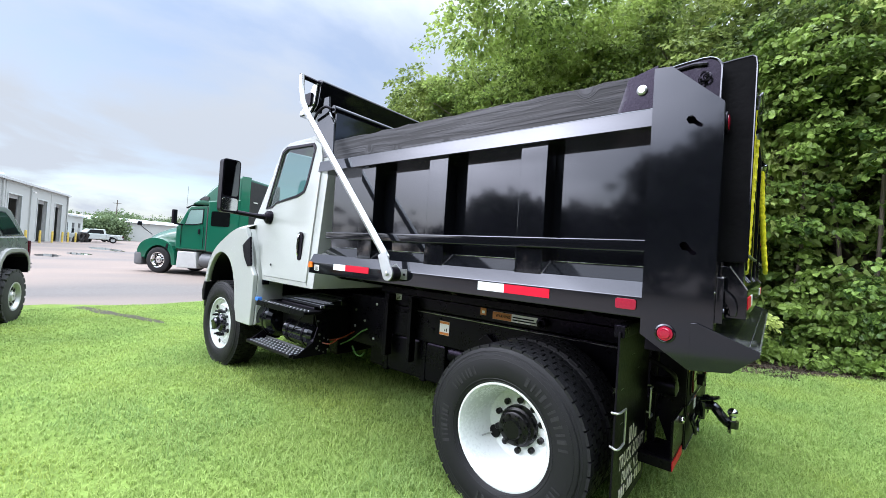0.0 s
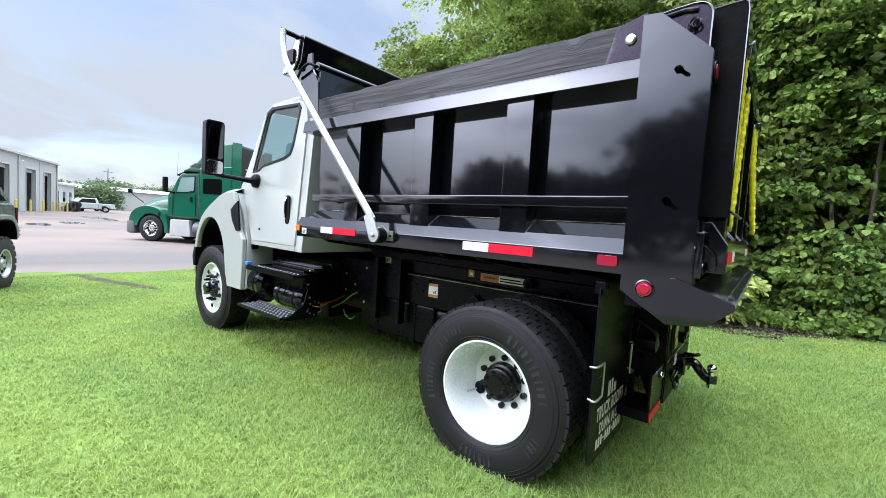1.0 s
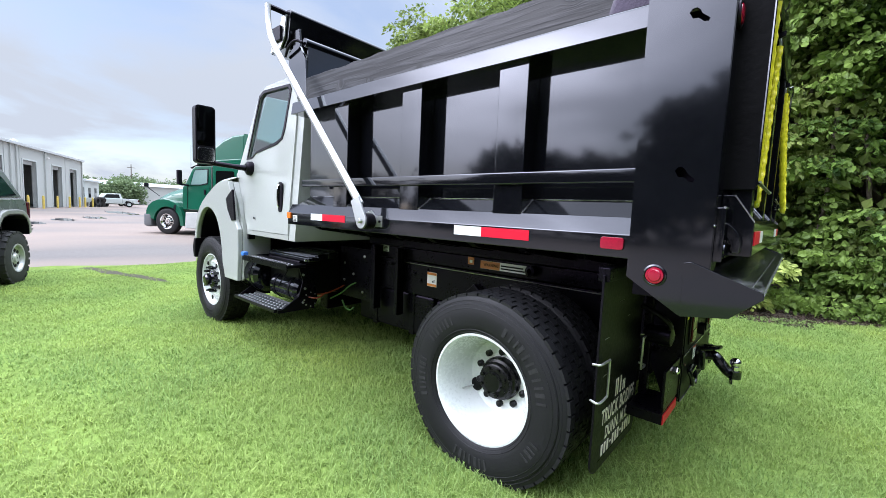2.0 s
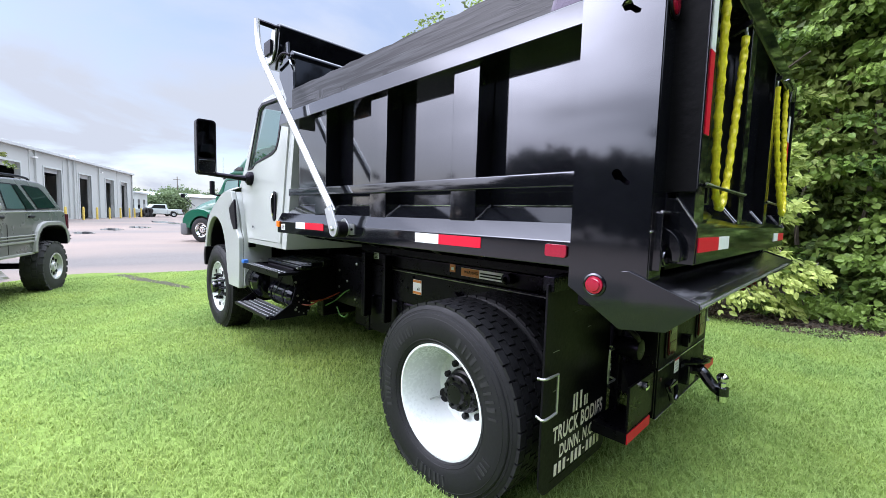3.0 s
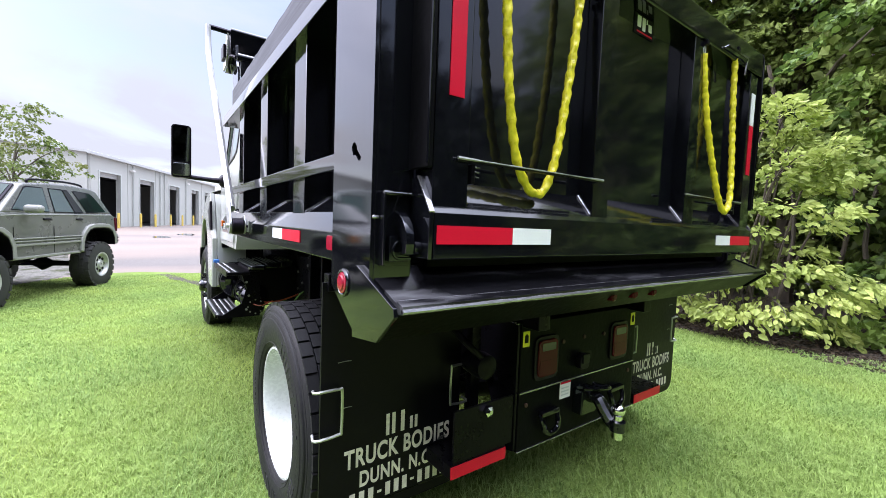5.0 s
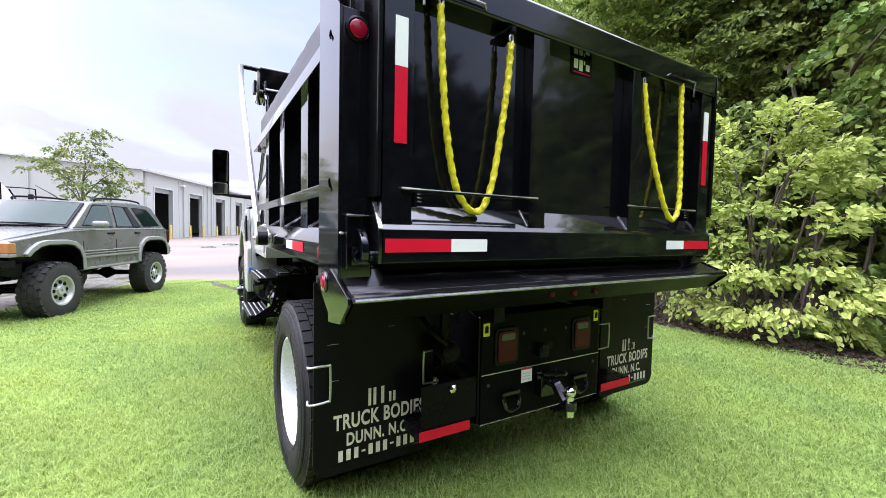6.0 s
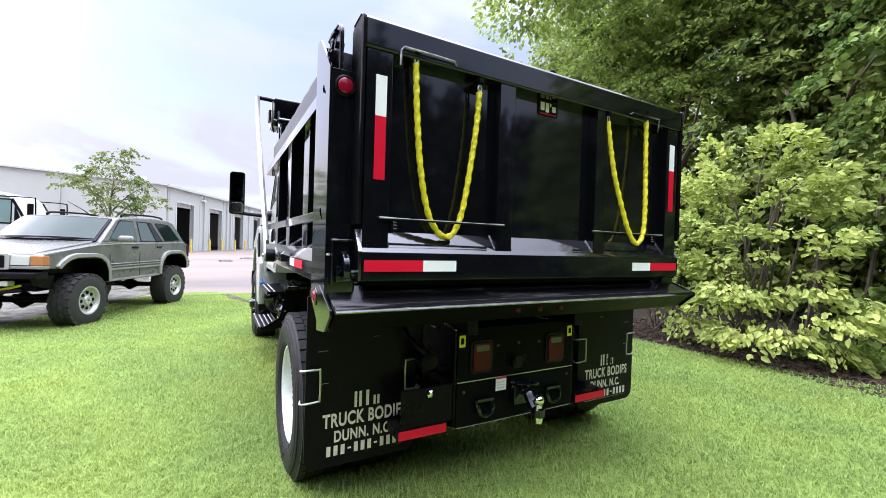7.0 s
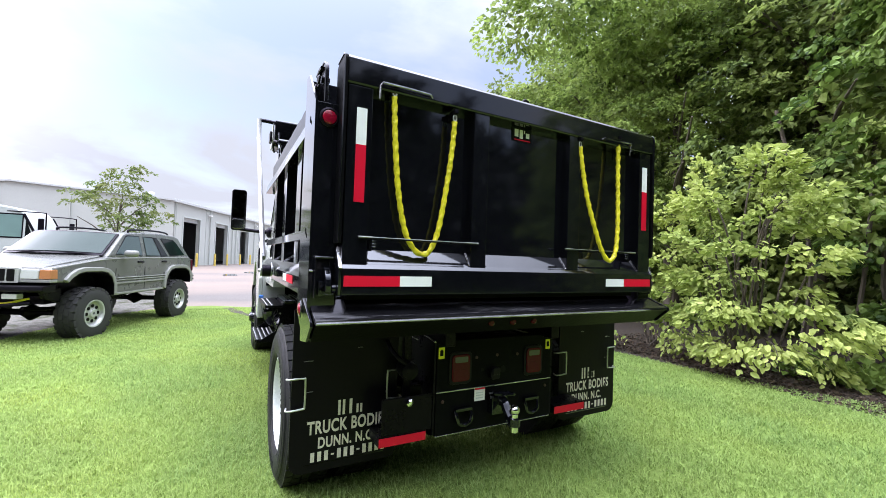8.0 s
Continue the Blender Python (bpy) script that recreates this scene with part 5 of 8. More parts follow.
# rear hitch plate and bumper wings
bm = B()
prism(bm, [(-0.405, 0.41), (-0.385, 0.41), (-0.385, 0.97), (-0.405, 0.985)], "y", -0.445, 0.445, 0.003)
hitch = part("hitch_plate", bm, EAR_BLACK, truck, "black steel hitch plate with tow gear")
bm = B()
box(bm, -0.386, -0.380, -0.445, 0.445, 0.664, 0.672, 0.002)
part("plate_seam", bm, WORN_GLINT, hitch, "worn shiny edge")
bm = B()
box(bm, -0.386, -0.380, -0.445, 0.445, 0.408, 0.414, 0.002)
part("plate_edge", bm, WORN_GLINT, hitch)
for s in SIDES:
    bm = B()
    prism(bm, [(-0.60, 0.99), (-0.39, 0.965), (-0.39, 0.42), (-0.46, 0.40), (-0.60, 0.75)], "y", -0.462, -0.449, 0.002)
    part("gusset", flip(bm, s), BLACK_FRAME, hitch)
    # worn lip on the gusset; its pale metal also paints the edge highlight
    bm = B()
    tube(bm, [(-0.60, -0.456, 0.992), (-0.50, -0.456, 0.980), (-0.392, -0.456, 0.967)], 0.007, 6)
    part("gusset_edge", flip(bm, s), WORN_GLINT, hitch, "worn gusset lip with its highlight put into the metal tone")
    if s < 0:
        bm = B()
        prism(bm, [(-0.408, 0.46), (-0.396, 0.46), (-0.396, 0.665), (-0.408, 0.665)], "y", -0.775, -0.464, 0.002)
        part("wing_plate", bm, BLACK_FRAME, hitch)
    bm = B()
    box(bm, -0.56, -0.395, -0.790, -0.500, 0.402, 0.458, 0.004)
    step = part("wing_bar", flip(bm, s), BLACK_FRAME, hitch)
    bm = B()
    box(bm, -0.3945, -0.3905, -0.788, -0.502, 0.405, 0.452)
    part("red_tape", flip(bm, s), RED_TAPE, step)
    if s < 0:
        bm = B()
        box(bm, -0.56, -0.52, -0.60, -0.55, 0.44, 1.0, 0.004)
        part("wing_post", flip(bm, s), BLACK_FRAME, hitch)
        bm = B()
        lathe(bm, [(0.012, -0.42), (0.022, -0.39), (0.022, -0.375), (0.010, -0.368)], (0, -0.615, 0.636), "x", 6)
        part("chrome_bolt", flip(bm, s), CHROME, hitch)
        bm = B()
        lathe(bm, [(0.045, -0.54), (0.055, -0.46), (0.05, -0.42), (0.02, -0.41)], (0, -0.60, 0.80), "x", 20)
        part("air_coupling", flip(bm, s), BLACK_FRAME, hitch)
        bm = B()
        tube(bm, smooth_path([(-0.45, -0.60, 0.83), (-0.42, -0.66, 0.87), (-0.46, -0.70, 0.92), (-0.55, -0.70, 0.96)]), 0.014, 8)
        part("air_hose", flip(bm, s), BLACK_PLASTIC, hitch)
    # tail lamp
    bm = B()
    prism(bm, rounded(-0.365, -0.205, 0.705, 0.902, 0.030), "x", -0.384, -0.376, 0.003)
    lamp = part("tail_lamp", flip(bm, s), BLACK_PLASTIC, hitch, "dark red rounded tail lamp in a black bezel")
    bm = B()
    prism(bm, rounded(-0.348, -0.222, 0.722, 0.886, 0.022), "x", -0.377, -0.368, 0.004)
    part("lens", flip(bm, s), DARK_LENS, lamp)
    bm = B()
    prism(bm, rounded(-0.340, -0.230, 0.735, 0.795, 0.008), "x", -0.3678, -0.366)
    part("reflector", flip(bm, s), DARK_LENS, lamp)
    bm = B()
    prism(bm, rounded(-0.330, -0.240, 0.838, 0.872, 0.008), "x", -0.3678, -0.3662)
    part("reversing_lens", flip(bm, s), DULL_LENS, lamp, "small dull clear reversing lens")
    bm = B()
    prism(bm, rounded(-0.437, -0.397, 0.868, 0.935, 0.003), "x", -0.3845, -0.3825)
    st = part("height_sticker", flip(bm, s), YELLOW, hitch, "small yellow sticker")
    bm = B()
    prism(bm, [(-0.428, 0.885), (-0.406, 0.885), (-0.406, 0.915), (-0.417, 0.925), (-0.428, 0.915)], "x", -0.3822, -0.3816)
    part("print_bar", flip(bm, s), INK, st)
    # tie-down ring
    bm = B()
    tube(bm, smooth_path([(-0.372, -0.318, 0.552), (-0.356, -0.314, 0.515), (-0.352, -0.302, 0.482), (-0.352, -0.262, 0.466), (-0.352, -0.222, 0.482), (-0.356, -0.212, 0.515), (-0.372, -0.208, 0.552)], 5), 0.012, 10)
    ring = part("tow_ring", flip(bm, s), BLACK, hitch, "black steel tow ring")
    bm = B()
    box(bm, -0.384, -0.352, -0.322, -0.204, 0.545, 0.567, 0.006)
    part("ring_clamp", flip(bm, s), BLACK, ring)
for hy, hz, r in ((0.039, 0.764, 0.022), (-0.120, 0.775, 0.010)):
    bm = B()
    lathe(bm, [(r, -0.386), (r, -0.3835)], (0, hy, hz), "x", 16)
    part("plate_hole", bm, INK, hitch)
for hy, hz in ((-0.168, 0.857), (-0.011, 0.860), (0.152, 0.854), (-0.40, 0.61), (0.40, 0.62)):
    bm = B()
    lathe(bm, [(0.010, -0.3855), (0.010, -0.380), (0.005, -0.378)], (0, hy, hz), "x", 8)
    part("bolt", bm, RUST, hitch, "rusty bolt head")
bm = B()
prism(bm, rounded(-0.075, -0.005, 0.715, 0.785, 0.02), "x", -0.384, -0.350, 0.004)
sock = part("trailer_socket", bm, BLACK_PLASTIC, hitch, "black trailer socket")
bm = B()
box(bm, -0.350, -0.342, -0.065, -0.015, 0.745, 0.79, 0.003)
part("socket_lid", bm, BLACK_PLASTIC, sock)
bm = B()
box(bm, -0.3845, -0.3825, -0.175, -0.098, 0.585, 0.668)
lab = part("rating_label", bm, LABEL_WHITE, hitch, "white rating label with red head")
bm = B()
box(bm, -0.3822, -0.3812, -0.174, -0.099, 0.655, 0.667)
part("red_band", bm, RED_TAPE, lab)
for k in range(3):
    bm = B()
    box(bm, -0.3822, -0.3812, -0.165, -0.112, 0.600 + 0.016 * k, 0.606 + 0.016 * k)
    part("print_bar", bm, TRIM_METAL, lab)
# drop mount with tow ball
bm = B()
box(bm, -0.40, -0.33, -0.075, 0.045, 0.50, 0.62, 0.01)
mount = part("ball_mount", bm, BLACK, hitch, "black drop mount with chrome tow ball")
bm = B()
tube(bm, smooth_path([(-0.34, -0.015, 0.585), (-0.29, -0.015, 0.590), (-0.25, -0.015, 0.545), (-0.21, -0.015, 0.508), (-0.165, -0.015, 0.505)], 5), 0.030, 10)
part("drop_arm", bm, BLACK, mount)
for zz, rr, mm in ((0.505, 0.034, BLACK), (0.530, 0.020, CHROME), (0.470, 0.024, CHROME)):
    bm = B()
    lathe(bm, [(rr, zz - 0.022), (rr, zz + 0.022)], (-0.185, -0.015, 0), "z", 20)
    part("ball_shank", bm, mm, mount)
bm = B()
bmesh.ops.create_uvsphere(bm, u_segments=24, v_segments=16, radius=0.030, matrix=Matrix.Translation((-0.185, -0.015, 0.576)))
part("tow_ball", bm, CHROME, mount, "chrome tow ball")
bm = B()
tube(bm, smooth_path([(-0.36, 0.05, 0.62), (-0.30, 0.055, 0.625), (-0.27, 0.03, 0.64), (-0.30, -0.06, 0.645), (-0.36, -0.07, 0.63)], 5), 0.013, 8)
part("hitch_pin", bm, BLACK, mount)


# cab
def cab_y(z, off=0.0):
    """The door skin leans in towards the roof."""
    return -1.075 + 0.075 * (z - 1.08) + off


def lean(bm, off=0.0):
    for v in bm.verts:
        v.co.y += cab_y(v.co.z, off)
    return bm


CAB = [(-3.36, 1.07), (-3.36, 2.42), (-3.40, 2.53), (-3.52, 2.59), (-4.15, 2.575), (-4.29, 2.51), (-4.62, 1.84), (-4.70, 1.70), (-4.53, 1.40), (-4.33, 1.08)]
WINDOW = [(-4.41, 1.865), (-4.28, 1.880), (-4.21, 1.925), (-3.82, 1.985), (-3.72, 2.020), (-3.685, 2.10), (-3.615, 2.44), (-3.655, 2.49), (-4.14, 2.505), (-4.225, 2.465)]


def grown(loop, d):
    cx, cz = sum(p[0] for p in loop) / len(loop), sum(p[1] for p in loop) / len(loop)
    res = []
    for x, z in loop:
        r = math.hypot(x - cx, z - cz)
        res.append((x + (x - cx) / r * d, z + (z - cz) / r * d))
    return res


bm = B()
for s in SIDES:
    side = lean(sheet(B(), CAB, [grown(WINDOW, 0.01)], "y", 0))
    if s > 0:
        for v in side.verts:
            v.co.y = -v.co.y
    tmp = bpy.data.meshes.new("tmp")
    side.to_mesh(tmp)
    bm.from_mesh(tmp)
    side.free()
    bpy.data.meshes.remove(tmp)
n = len(CAB)
for i in range(n):
    (xa, za), (xb, zb) = CAB[i], CAB[(i + 1) % n]
    if i == 5:
        continue  # the windscreen opening
    rows = []
    for x, z in ((xa, za), (xb, zb)):
        y = cab_y(z)
        lift = 0.035 if z > 2.45 else 0.0
        rows.append([bm.verts.new(p) for p in ((x, y, z), (x, y * 0.93, z + lift * 0.75), (x, 0, z + lift * 1.6), (x, -y * 0.93, z + lift * 0.75), (x, -y, z))])
    for k in range(4):
        bm.faces.new((rows[0][k], rows[0][k + 1], rows[1][k + 1], rows[1][k]))
bmesh.ops.remove_doubles(bm, verts=bm.verts, dist=0.002)
bmesh.ops.recalc_face_normals(bm, faces=bm.faces)
cab = part("cab", bm, WHITE_CAB, truck, "white steel truck cab", 40)
md = cab.modifiers.new("skin", "SOLIDIFY")
md.thickness, md.offset = 0.03, -1
bm = B()
ws = [(x, y, z) for (x, z) in (CAB[5], CAB[6]) for y in (cab_y(z, 0.08), -cab_y(z, 0.08))]
vs = [bm.verts.new(p) for p in (ws[0], ws[1], ws[3], ws[2])]
bm.faces.new(vs)
wg = part("windscreen", bm, CAB_GLASS, cab, "tinted windscreen")
wg.visible_shadow = False
DOOR = [(-3.47, 1.125), (-3.47, 2.34), (-3.52, 2.48), (-3.62, 2.535), (-4.14, 2.545), (-4.25, 2.50), (-4.56, 1.85), (-4.655, 1.70), (-4.49, 1.42), (-4.30, 1.125)]
for s in SIDES:
    bm = sheet(B(), DOOR, [WINDOW], "y", 0)
    ext = bmesh.ops.extrude_face_region(bm, geom=list(bm.faces))
    for v in ext["geom"]:
        if isinstance(v, bmesh.types.BMVert):
            v.co.y -= 0.014
    lean(bm, -0.001)
    bmesh.ops.recalc_face_normals(bm, faces=bm.faces)
    door = part("door", flip(bm, s), WHITE_CAB, cab, "white cab door", 40)
    bm = sheet(B(), grown(WINDOW, 0.028), [grown(WINDOW, -0.004)], "y", 0)
    ext = bmesh.ops.extrude_face_region(bm, geom=list(bm.faces))
    for v in ext["geom"]:
        if isinstance(v, bmesh.types.BMVert):
            v.co.y -= 0.008
    lean(bm, -0.014)
    bmesh.ops.recalc_face_normals(bm, faces=bm.faces)
    part("window_seal", flip(bm, s), BLACK_PLASTIC, door, "black rubber window seal")
    bm = lean(sheet(B(), WINDOW, [], "y", 0), -0.004)
    g = part("window_glass", flip(bm, s), CAB_GLASS, door, "tinted side window")
    g.visible_shadow = False
    bm = B()  # handle: bezel and pull
    prism(bm, rounded(-3.668, -3.600, 1.325, 1.605, 0.032), "y", -1.064, -1.078, 0.004)
    hz = part("handle_bezel", flip(bm, s), BLACK_PLASTIC, door, "black door handle recess")
    bm = B()
    tube(bm, smooth_path([(-3.650, -1.076, 1.375), (-3.652, -1.086, 1.40), (-3.652, -1.089, 1.48), (-3.650, -1.085, 1.555), (-3.648, -1.074, 1.58)], 4), 0.010, 8)
    part("door_handle", flip(bm, s), CHROME, door, "chrome pull handle")
    bm = B()
    lathe(bm, [(0.012, -1.088), (0.012, -1.094)], (-4.14, 0, 1.25), "y", 12)
    part("lock", flip(bm, s), BLACK_PLASTIC, door)
    bm = B()
    prism(bm, [(-3.47, 1.07), (-3.47, 1.12), (-4.30, 1.12), (-4.33, 1.075)], "y", -1.080, -1.03, 0.004)
    part("sill", flip(bm, s), WHITE_CAB, cab)
    bm = B()
    box(bm, -4.36, -4.31, -1.07, -1.0, 1.02, 1.10, 0.006)
    part("cab_hinge", flip(bm, s), BLACK_PLASTIC, cab)
    # mirror
    bm = B()
    prism(bm, rounded(-1.535, -1.355, 1.765, 2.315, 0.035), "x", -4.475, -4.385, 0.012)
    mir = part("door_mirror", flip(bm, s), BLACK_PLASTIC, cab, "tall black door mirror on an arm")
    bm = B()
    prism(bm, rounded(-1.522, -1.368, 1.935, 2.302, 0.028), "x", -4.3855, -4.3835)
    part("mirror_glass", flip(bm, s), MIRROR, mir, "flat mirror glass")
    bm = B()
    prism(bm, rounded(-1.522, -1.368, 1.785, 1.915, 0.024), "x", -4.3855, -4.378, 0.003)
    part("convex_mirror", flip(bm, s), CHROME, mir, "small convex mirror glass")
    bm = B()
    path = smooth_path([(-4.32, -1.02, 1.760), (-4.35, -1.12, 1.758), (-4.40, -1.30, 1.772), (-4.44, -1.42, 1.785)], 4)
    tube(bm, path, 0.028, 10, [0.040 - 0.016 * min(1, i / 6) for i in range(len(path))])
    part("mirror_arm", flip(bm, s), BLACK_PLASTIC, mir)
    bm = B()
    lathe(bm, [(0.075, -1.035), (0.070, -1.075), (0.045, -1.095)], (-4.32, 0, 1.755), "y", 24)
    part("mirror_mount", flip(bm, s), BLACK_PLASTIC, mir)
    # seat seen through the windows
    bm = B()
    box(bm, -3.75, -3.55, -0.75, -0.30, 1.25, 2.02, 0.05)
    box(bm, -3.72, -3.60, -0.65, -0.40, 2.03, 2.25, 0.045)
    box(bm, -4.20, -3.60, -0.75, -0.30, 1.25, 1.50, 0.05)
    part("seat", flip(bm, s), DARK_INSIDE, cab, "dark cab seat")
bm = B()
prism(bm, [(-4.60, 1.30), (-4.60, 1.80), (-4.40, 1.82), (-4.28, 1.70), (-4.35, 1.30)], "y", -0.98, 0.98, 0.02)
part("dashboard", bm, DARK_INSIDE, cab)
bm = B()
box(bm, -4.30, -3.40, -0.98, 0.98, 1.09, 1.14)
part("cab_floor", bm, DARK_INSIDE, cab)
bm = B()
box(bm, -3.40, -3.385, -0.95, 0.95, 1.14, 1.90)
part("back_trim", bm, DARK_INSIDE, cab)
for k in (-1, 0, 1):
    bm = B()
    box(bm, -4.18, -4.08, 0.25 * k - 0.04, 0.25 * k + 0.04, 2.622, 2.66, 0.012)
    part("roof_lamp", bm, AMBER, cab)

# bonnet and front wings
TOP = [(-4.60, 1.63), (-4.78, 1.625), (-4.95, 1.585), (-5.10, 1.52), (-5.30, 1.425), (-5.47, 1.30), (-5.58, 1.12), (-5.64, 0.93)]
ARCH = [(-5.585, 0.93), (-5.53, 1.09), (-5.43, 1.23), (-5.31, 1.310), (-5.17, 1.328), (-5.03, 1.285), (-4.92, 1.19), (-4.84, 1.05), (-4.79, 0.86), (-4.75, 0.57)]
def eased(line):
    return [(v.x, v.z) for v in smooth_path([(x, 0, z) for x, z in line], 4)]


TOP, ARCH = eased(TOP), eased(ARCH)
WING = [(-4.38, 0.57), (-4.36, 0.86), (-4.36, 1.12), (-4.44, 1.22), (-4.50, 1.42)] + TOP + ARCH
bm = B()
rings = []
for i, (x, z) in enumerate(TOP):
    k = i / (len(TOP) - 1)
    half = [(-1.16, 0.0, 0.0), (-1.135, 0.018, 0.02), (-1.07, 0.045, 0.06), (-0.92, 0.06, 0.10), (-0.74, 0.13, 0.14), (-0.55, 0.19, 0.16), (0.0, 0.235, 0.18)]
    row = [(y, x - dx * k, z + dz * (1 - 0.55 * k)) for y, dz, dx in half]
    row = row + [(-y, x2, z2) for y, x2, z2 in row[-2::-1]]
    rings.append([bm.verts.new((x2, y, z2)) for y, x2, z2 in row])
for a, b in zip(rings, rings[1:]):
    for k in range(len(a) - 1):
        bm.faces.new((a[k], b[k], b[k + 1], a[k + 1]))
bmesh.ops.recalc_face_normals(bm, faces=bm.faces)
hood = part("bonnet", bm, WHITE_CAB, truck, "white sloping bonnet", 50)
md = hood.modifiers.new("skin", "SOLIDIFY")
md.thickness, md.offset = 0.012, -1
for s in SIDES:
    bm = prism(B(), WING, "y", -1.16, -1.11, 0.012, 3)
    wing = part("front_wing", flip(bm, s), WHITE_CAB, hood, "white front wing with wheel arch", 40)
    bm = B()
    prism(bm, [(-4.385, 0.57), (-4.365, 0.86), (-4.365, 1.12), (-4.45, 1.22), (-4.51, 1.42), (-4.62, 1.62), (-4.60, 1.62), (-4.46, 1.40), (-4.34, 1.12), (-4.34, 0.60)], "y", -1.11, -0.82)
    part("wing_back", flip(bm, s), WHITE_CAB, wing)
    bm = B()
    prism(bm, [(-4.64, 1.435), (-4.54, 1.500), (-4.47, 1.535), (-4.415, 1.215), (-4.495, 1.205), (-4.59, 1.31)], "y", -1.172, -1.150, 0.006)
    part("side_vent", flip(bm, s), BLACK_PLASTIC, wing, "black side vent")
    bm = B()
    liner = [(x, z) for x, z in ARCH]
    for a, b in zip(liner, liner[1:]):
        vs = [bm.verts.new(p) for p in ((a[0], -1.105, a[1] + 0.01), (b[0], -1.105, b[1] + 0.01), (b[0], -0.58, b[1] + 0.04), (a[0], -0.58, a[1] + 0.04))]
        bm.faces.new(vs)
    prism(bm, [(-5.66, 0.50), (-5.66, 1.35), (-4.70, 1.35), (-4.70, 0.50)], "y", -0.58, -0.56)
    part("arch_liner", flip(bm, s), BLACK_PLASTIC, wing)
    bm = B()
    prism(bm, [(-5.645, 0.94), (-5.575, 0.94), (-5.60, 0.84), (-5.605, 0.70), (-5.66, 0.70), (-5.69, 0.82)], "y", -1.168, -1.0, 0.010)
    part("bumper_end", flip(bm, s), BLACK_PLASTIC, truck, "black bumper end")
    bm = B()
    box(bm, -4.78, -4.70, -1.155, -0.80, 0.50, 0.57, 0.01)
    part("wing_lip", flip(bm, s), BLACK_PLASTIC, wing)
bm = B()
box(bm, -5.98, -5.80, -1.05, 1.05, 0.52, 0.86, 0.04)
part("bumper", bm, CHROME, truck, "front bumper")
bm = B()
prism(bm, [(-5.70, 0.86), (-5.86, 0.88), (-5.80, 1.25), (-5.62, 1.40)], "y", -0.55, 0.55, 0.02)
part("grille", bm, BLACK_PLASTIC, truck)

# entry steps, tanks and battery box below the door
bm = B()
box(bm, -4.27, -3.36, -1.145, -0.955, 0.828, 0.856, 0.006)
upper = part("upper_step", bm, BLACK_PLASTIC, truck, "black metal upper entry step with studded tread")
bm = B()
prism(bm, [(-4.27, -1.235), (-3.42, -1.235), (-3.42, -1.02), (-4.20, -1.02)], "z", 0.430, 0.460, 0.006)
lower = part("lower_step", bm, BLACK_PLASTIC, truck, "black metal lower entry step with studded tread")
stud = B()
lathe(stud, [(0.015, 0.0), (0.011, 0.007), (0.006, 0.007), (0.006, 0.001)], (0, 0, 0), "z", 10)
stud = mesh_of("tread_stud", stud, STEP_METAL)
for z, y0, x0, dx, owner, rows, count in ((0.856, -1.115, -4.22, 0.062, upper, 2, 14), (0.460, -1.205, -4.20, 0.058, lower, 4, 14)):
    for i in range(count):
        for j in range(rows):
            ob = new("tread_stud", stud)
            ob.parent, ob.location = owner, (x0 + dx * i, y0 + 0.052 * j, z)
bm = B()
box(bm, -4.27, -3.36, -1.152, -1.146, 0.812, 0.868, 0.002)
part("step_edge", bm, BLACK_FRAME, upper)
bm = B()
box(bm, -4.26, -3.42, -1.020, -1.012, 0.452, 0.474, 0.002)
part("step_edge", bm, STEP_METAL, lower, "worn metal edge")
for xk in (-4.27, -3.39):
    bm = B()
    prism(bm, [(-1.13, 0.83), (-1.02, 0.83), (-0.98, 0.70), (-1.02, 0.56), (-1.18, 0.46), (-1.22, 0.46), (-1.22, 0.43), (-0.86, 0.43), (-0.86, 0.86), (-1.0, 0.86)], "x", xk, xk + 0.012, 0.002)
    part("step_hanger", bm, BLACK_FRAME, upper)
    for k in range(4):
        bm = B()
        lathe(bm, [(0.011, xk + 0.012), (0.011, xk + 0.022)], (0, -0.98 + 0.02 * (k % 2), 0.50 + 0.13 * k), "x", 8)
        part("bolt", bm, ZINC, upper)
bm = B()
box(bm, -4.30, -4.24, -1.155, -1.10, 0.855, 0.895, 0.008)
part("blue_cap", bm, BLUE_CAP, upper, "blue filler cap")
for nm, x0, x1, y, z, r, lab in (("air_tank", -4.02, -3.46, -0.88, 0.585, 0.130, "black air tank"), ("fuel_tank", -4.62, -4.08, -0.92, 0.66, 0.185, "black round tank")):
    bm = B()
    lathe(bm, [(r * 0.35, x0), (r * 0.8, x0 + 0.02), (r, x0 + 0.06), (r, x1 - 0.06), (r * 0.8, x1 - 0.02), (r * 0.35, x1)], (0, y, z), "x", 28)
    tank = part(nm, bm, BLACK, truck, lab)
    for xs_ in (x0 + 0.14, x1 - 0.14):
        bm = B()
        lathe(bm, [(r + 0.004, xs_ - 0.015), (r + 0.004, xs_ + 0.015)], (0, y, z), "x", 28)
        part("tank_strap", bm, BLACK_FRAME, tank)
bm = B()
box(bm, -4.15, -3.52, -0.94, -0.48, 0.52, 0.872, 0.02)
batt = part("battery_box", bm, BLACK_PLASTIC, truck, "black battery box with ribbed lid")
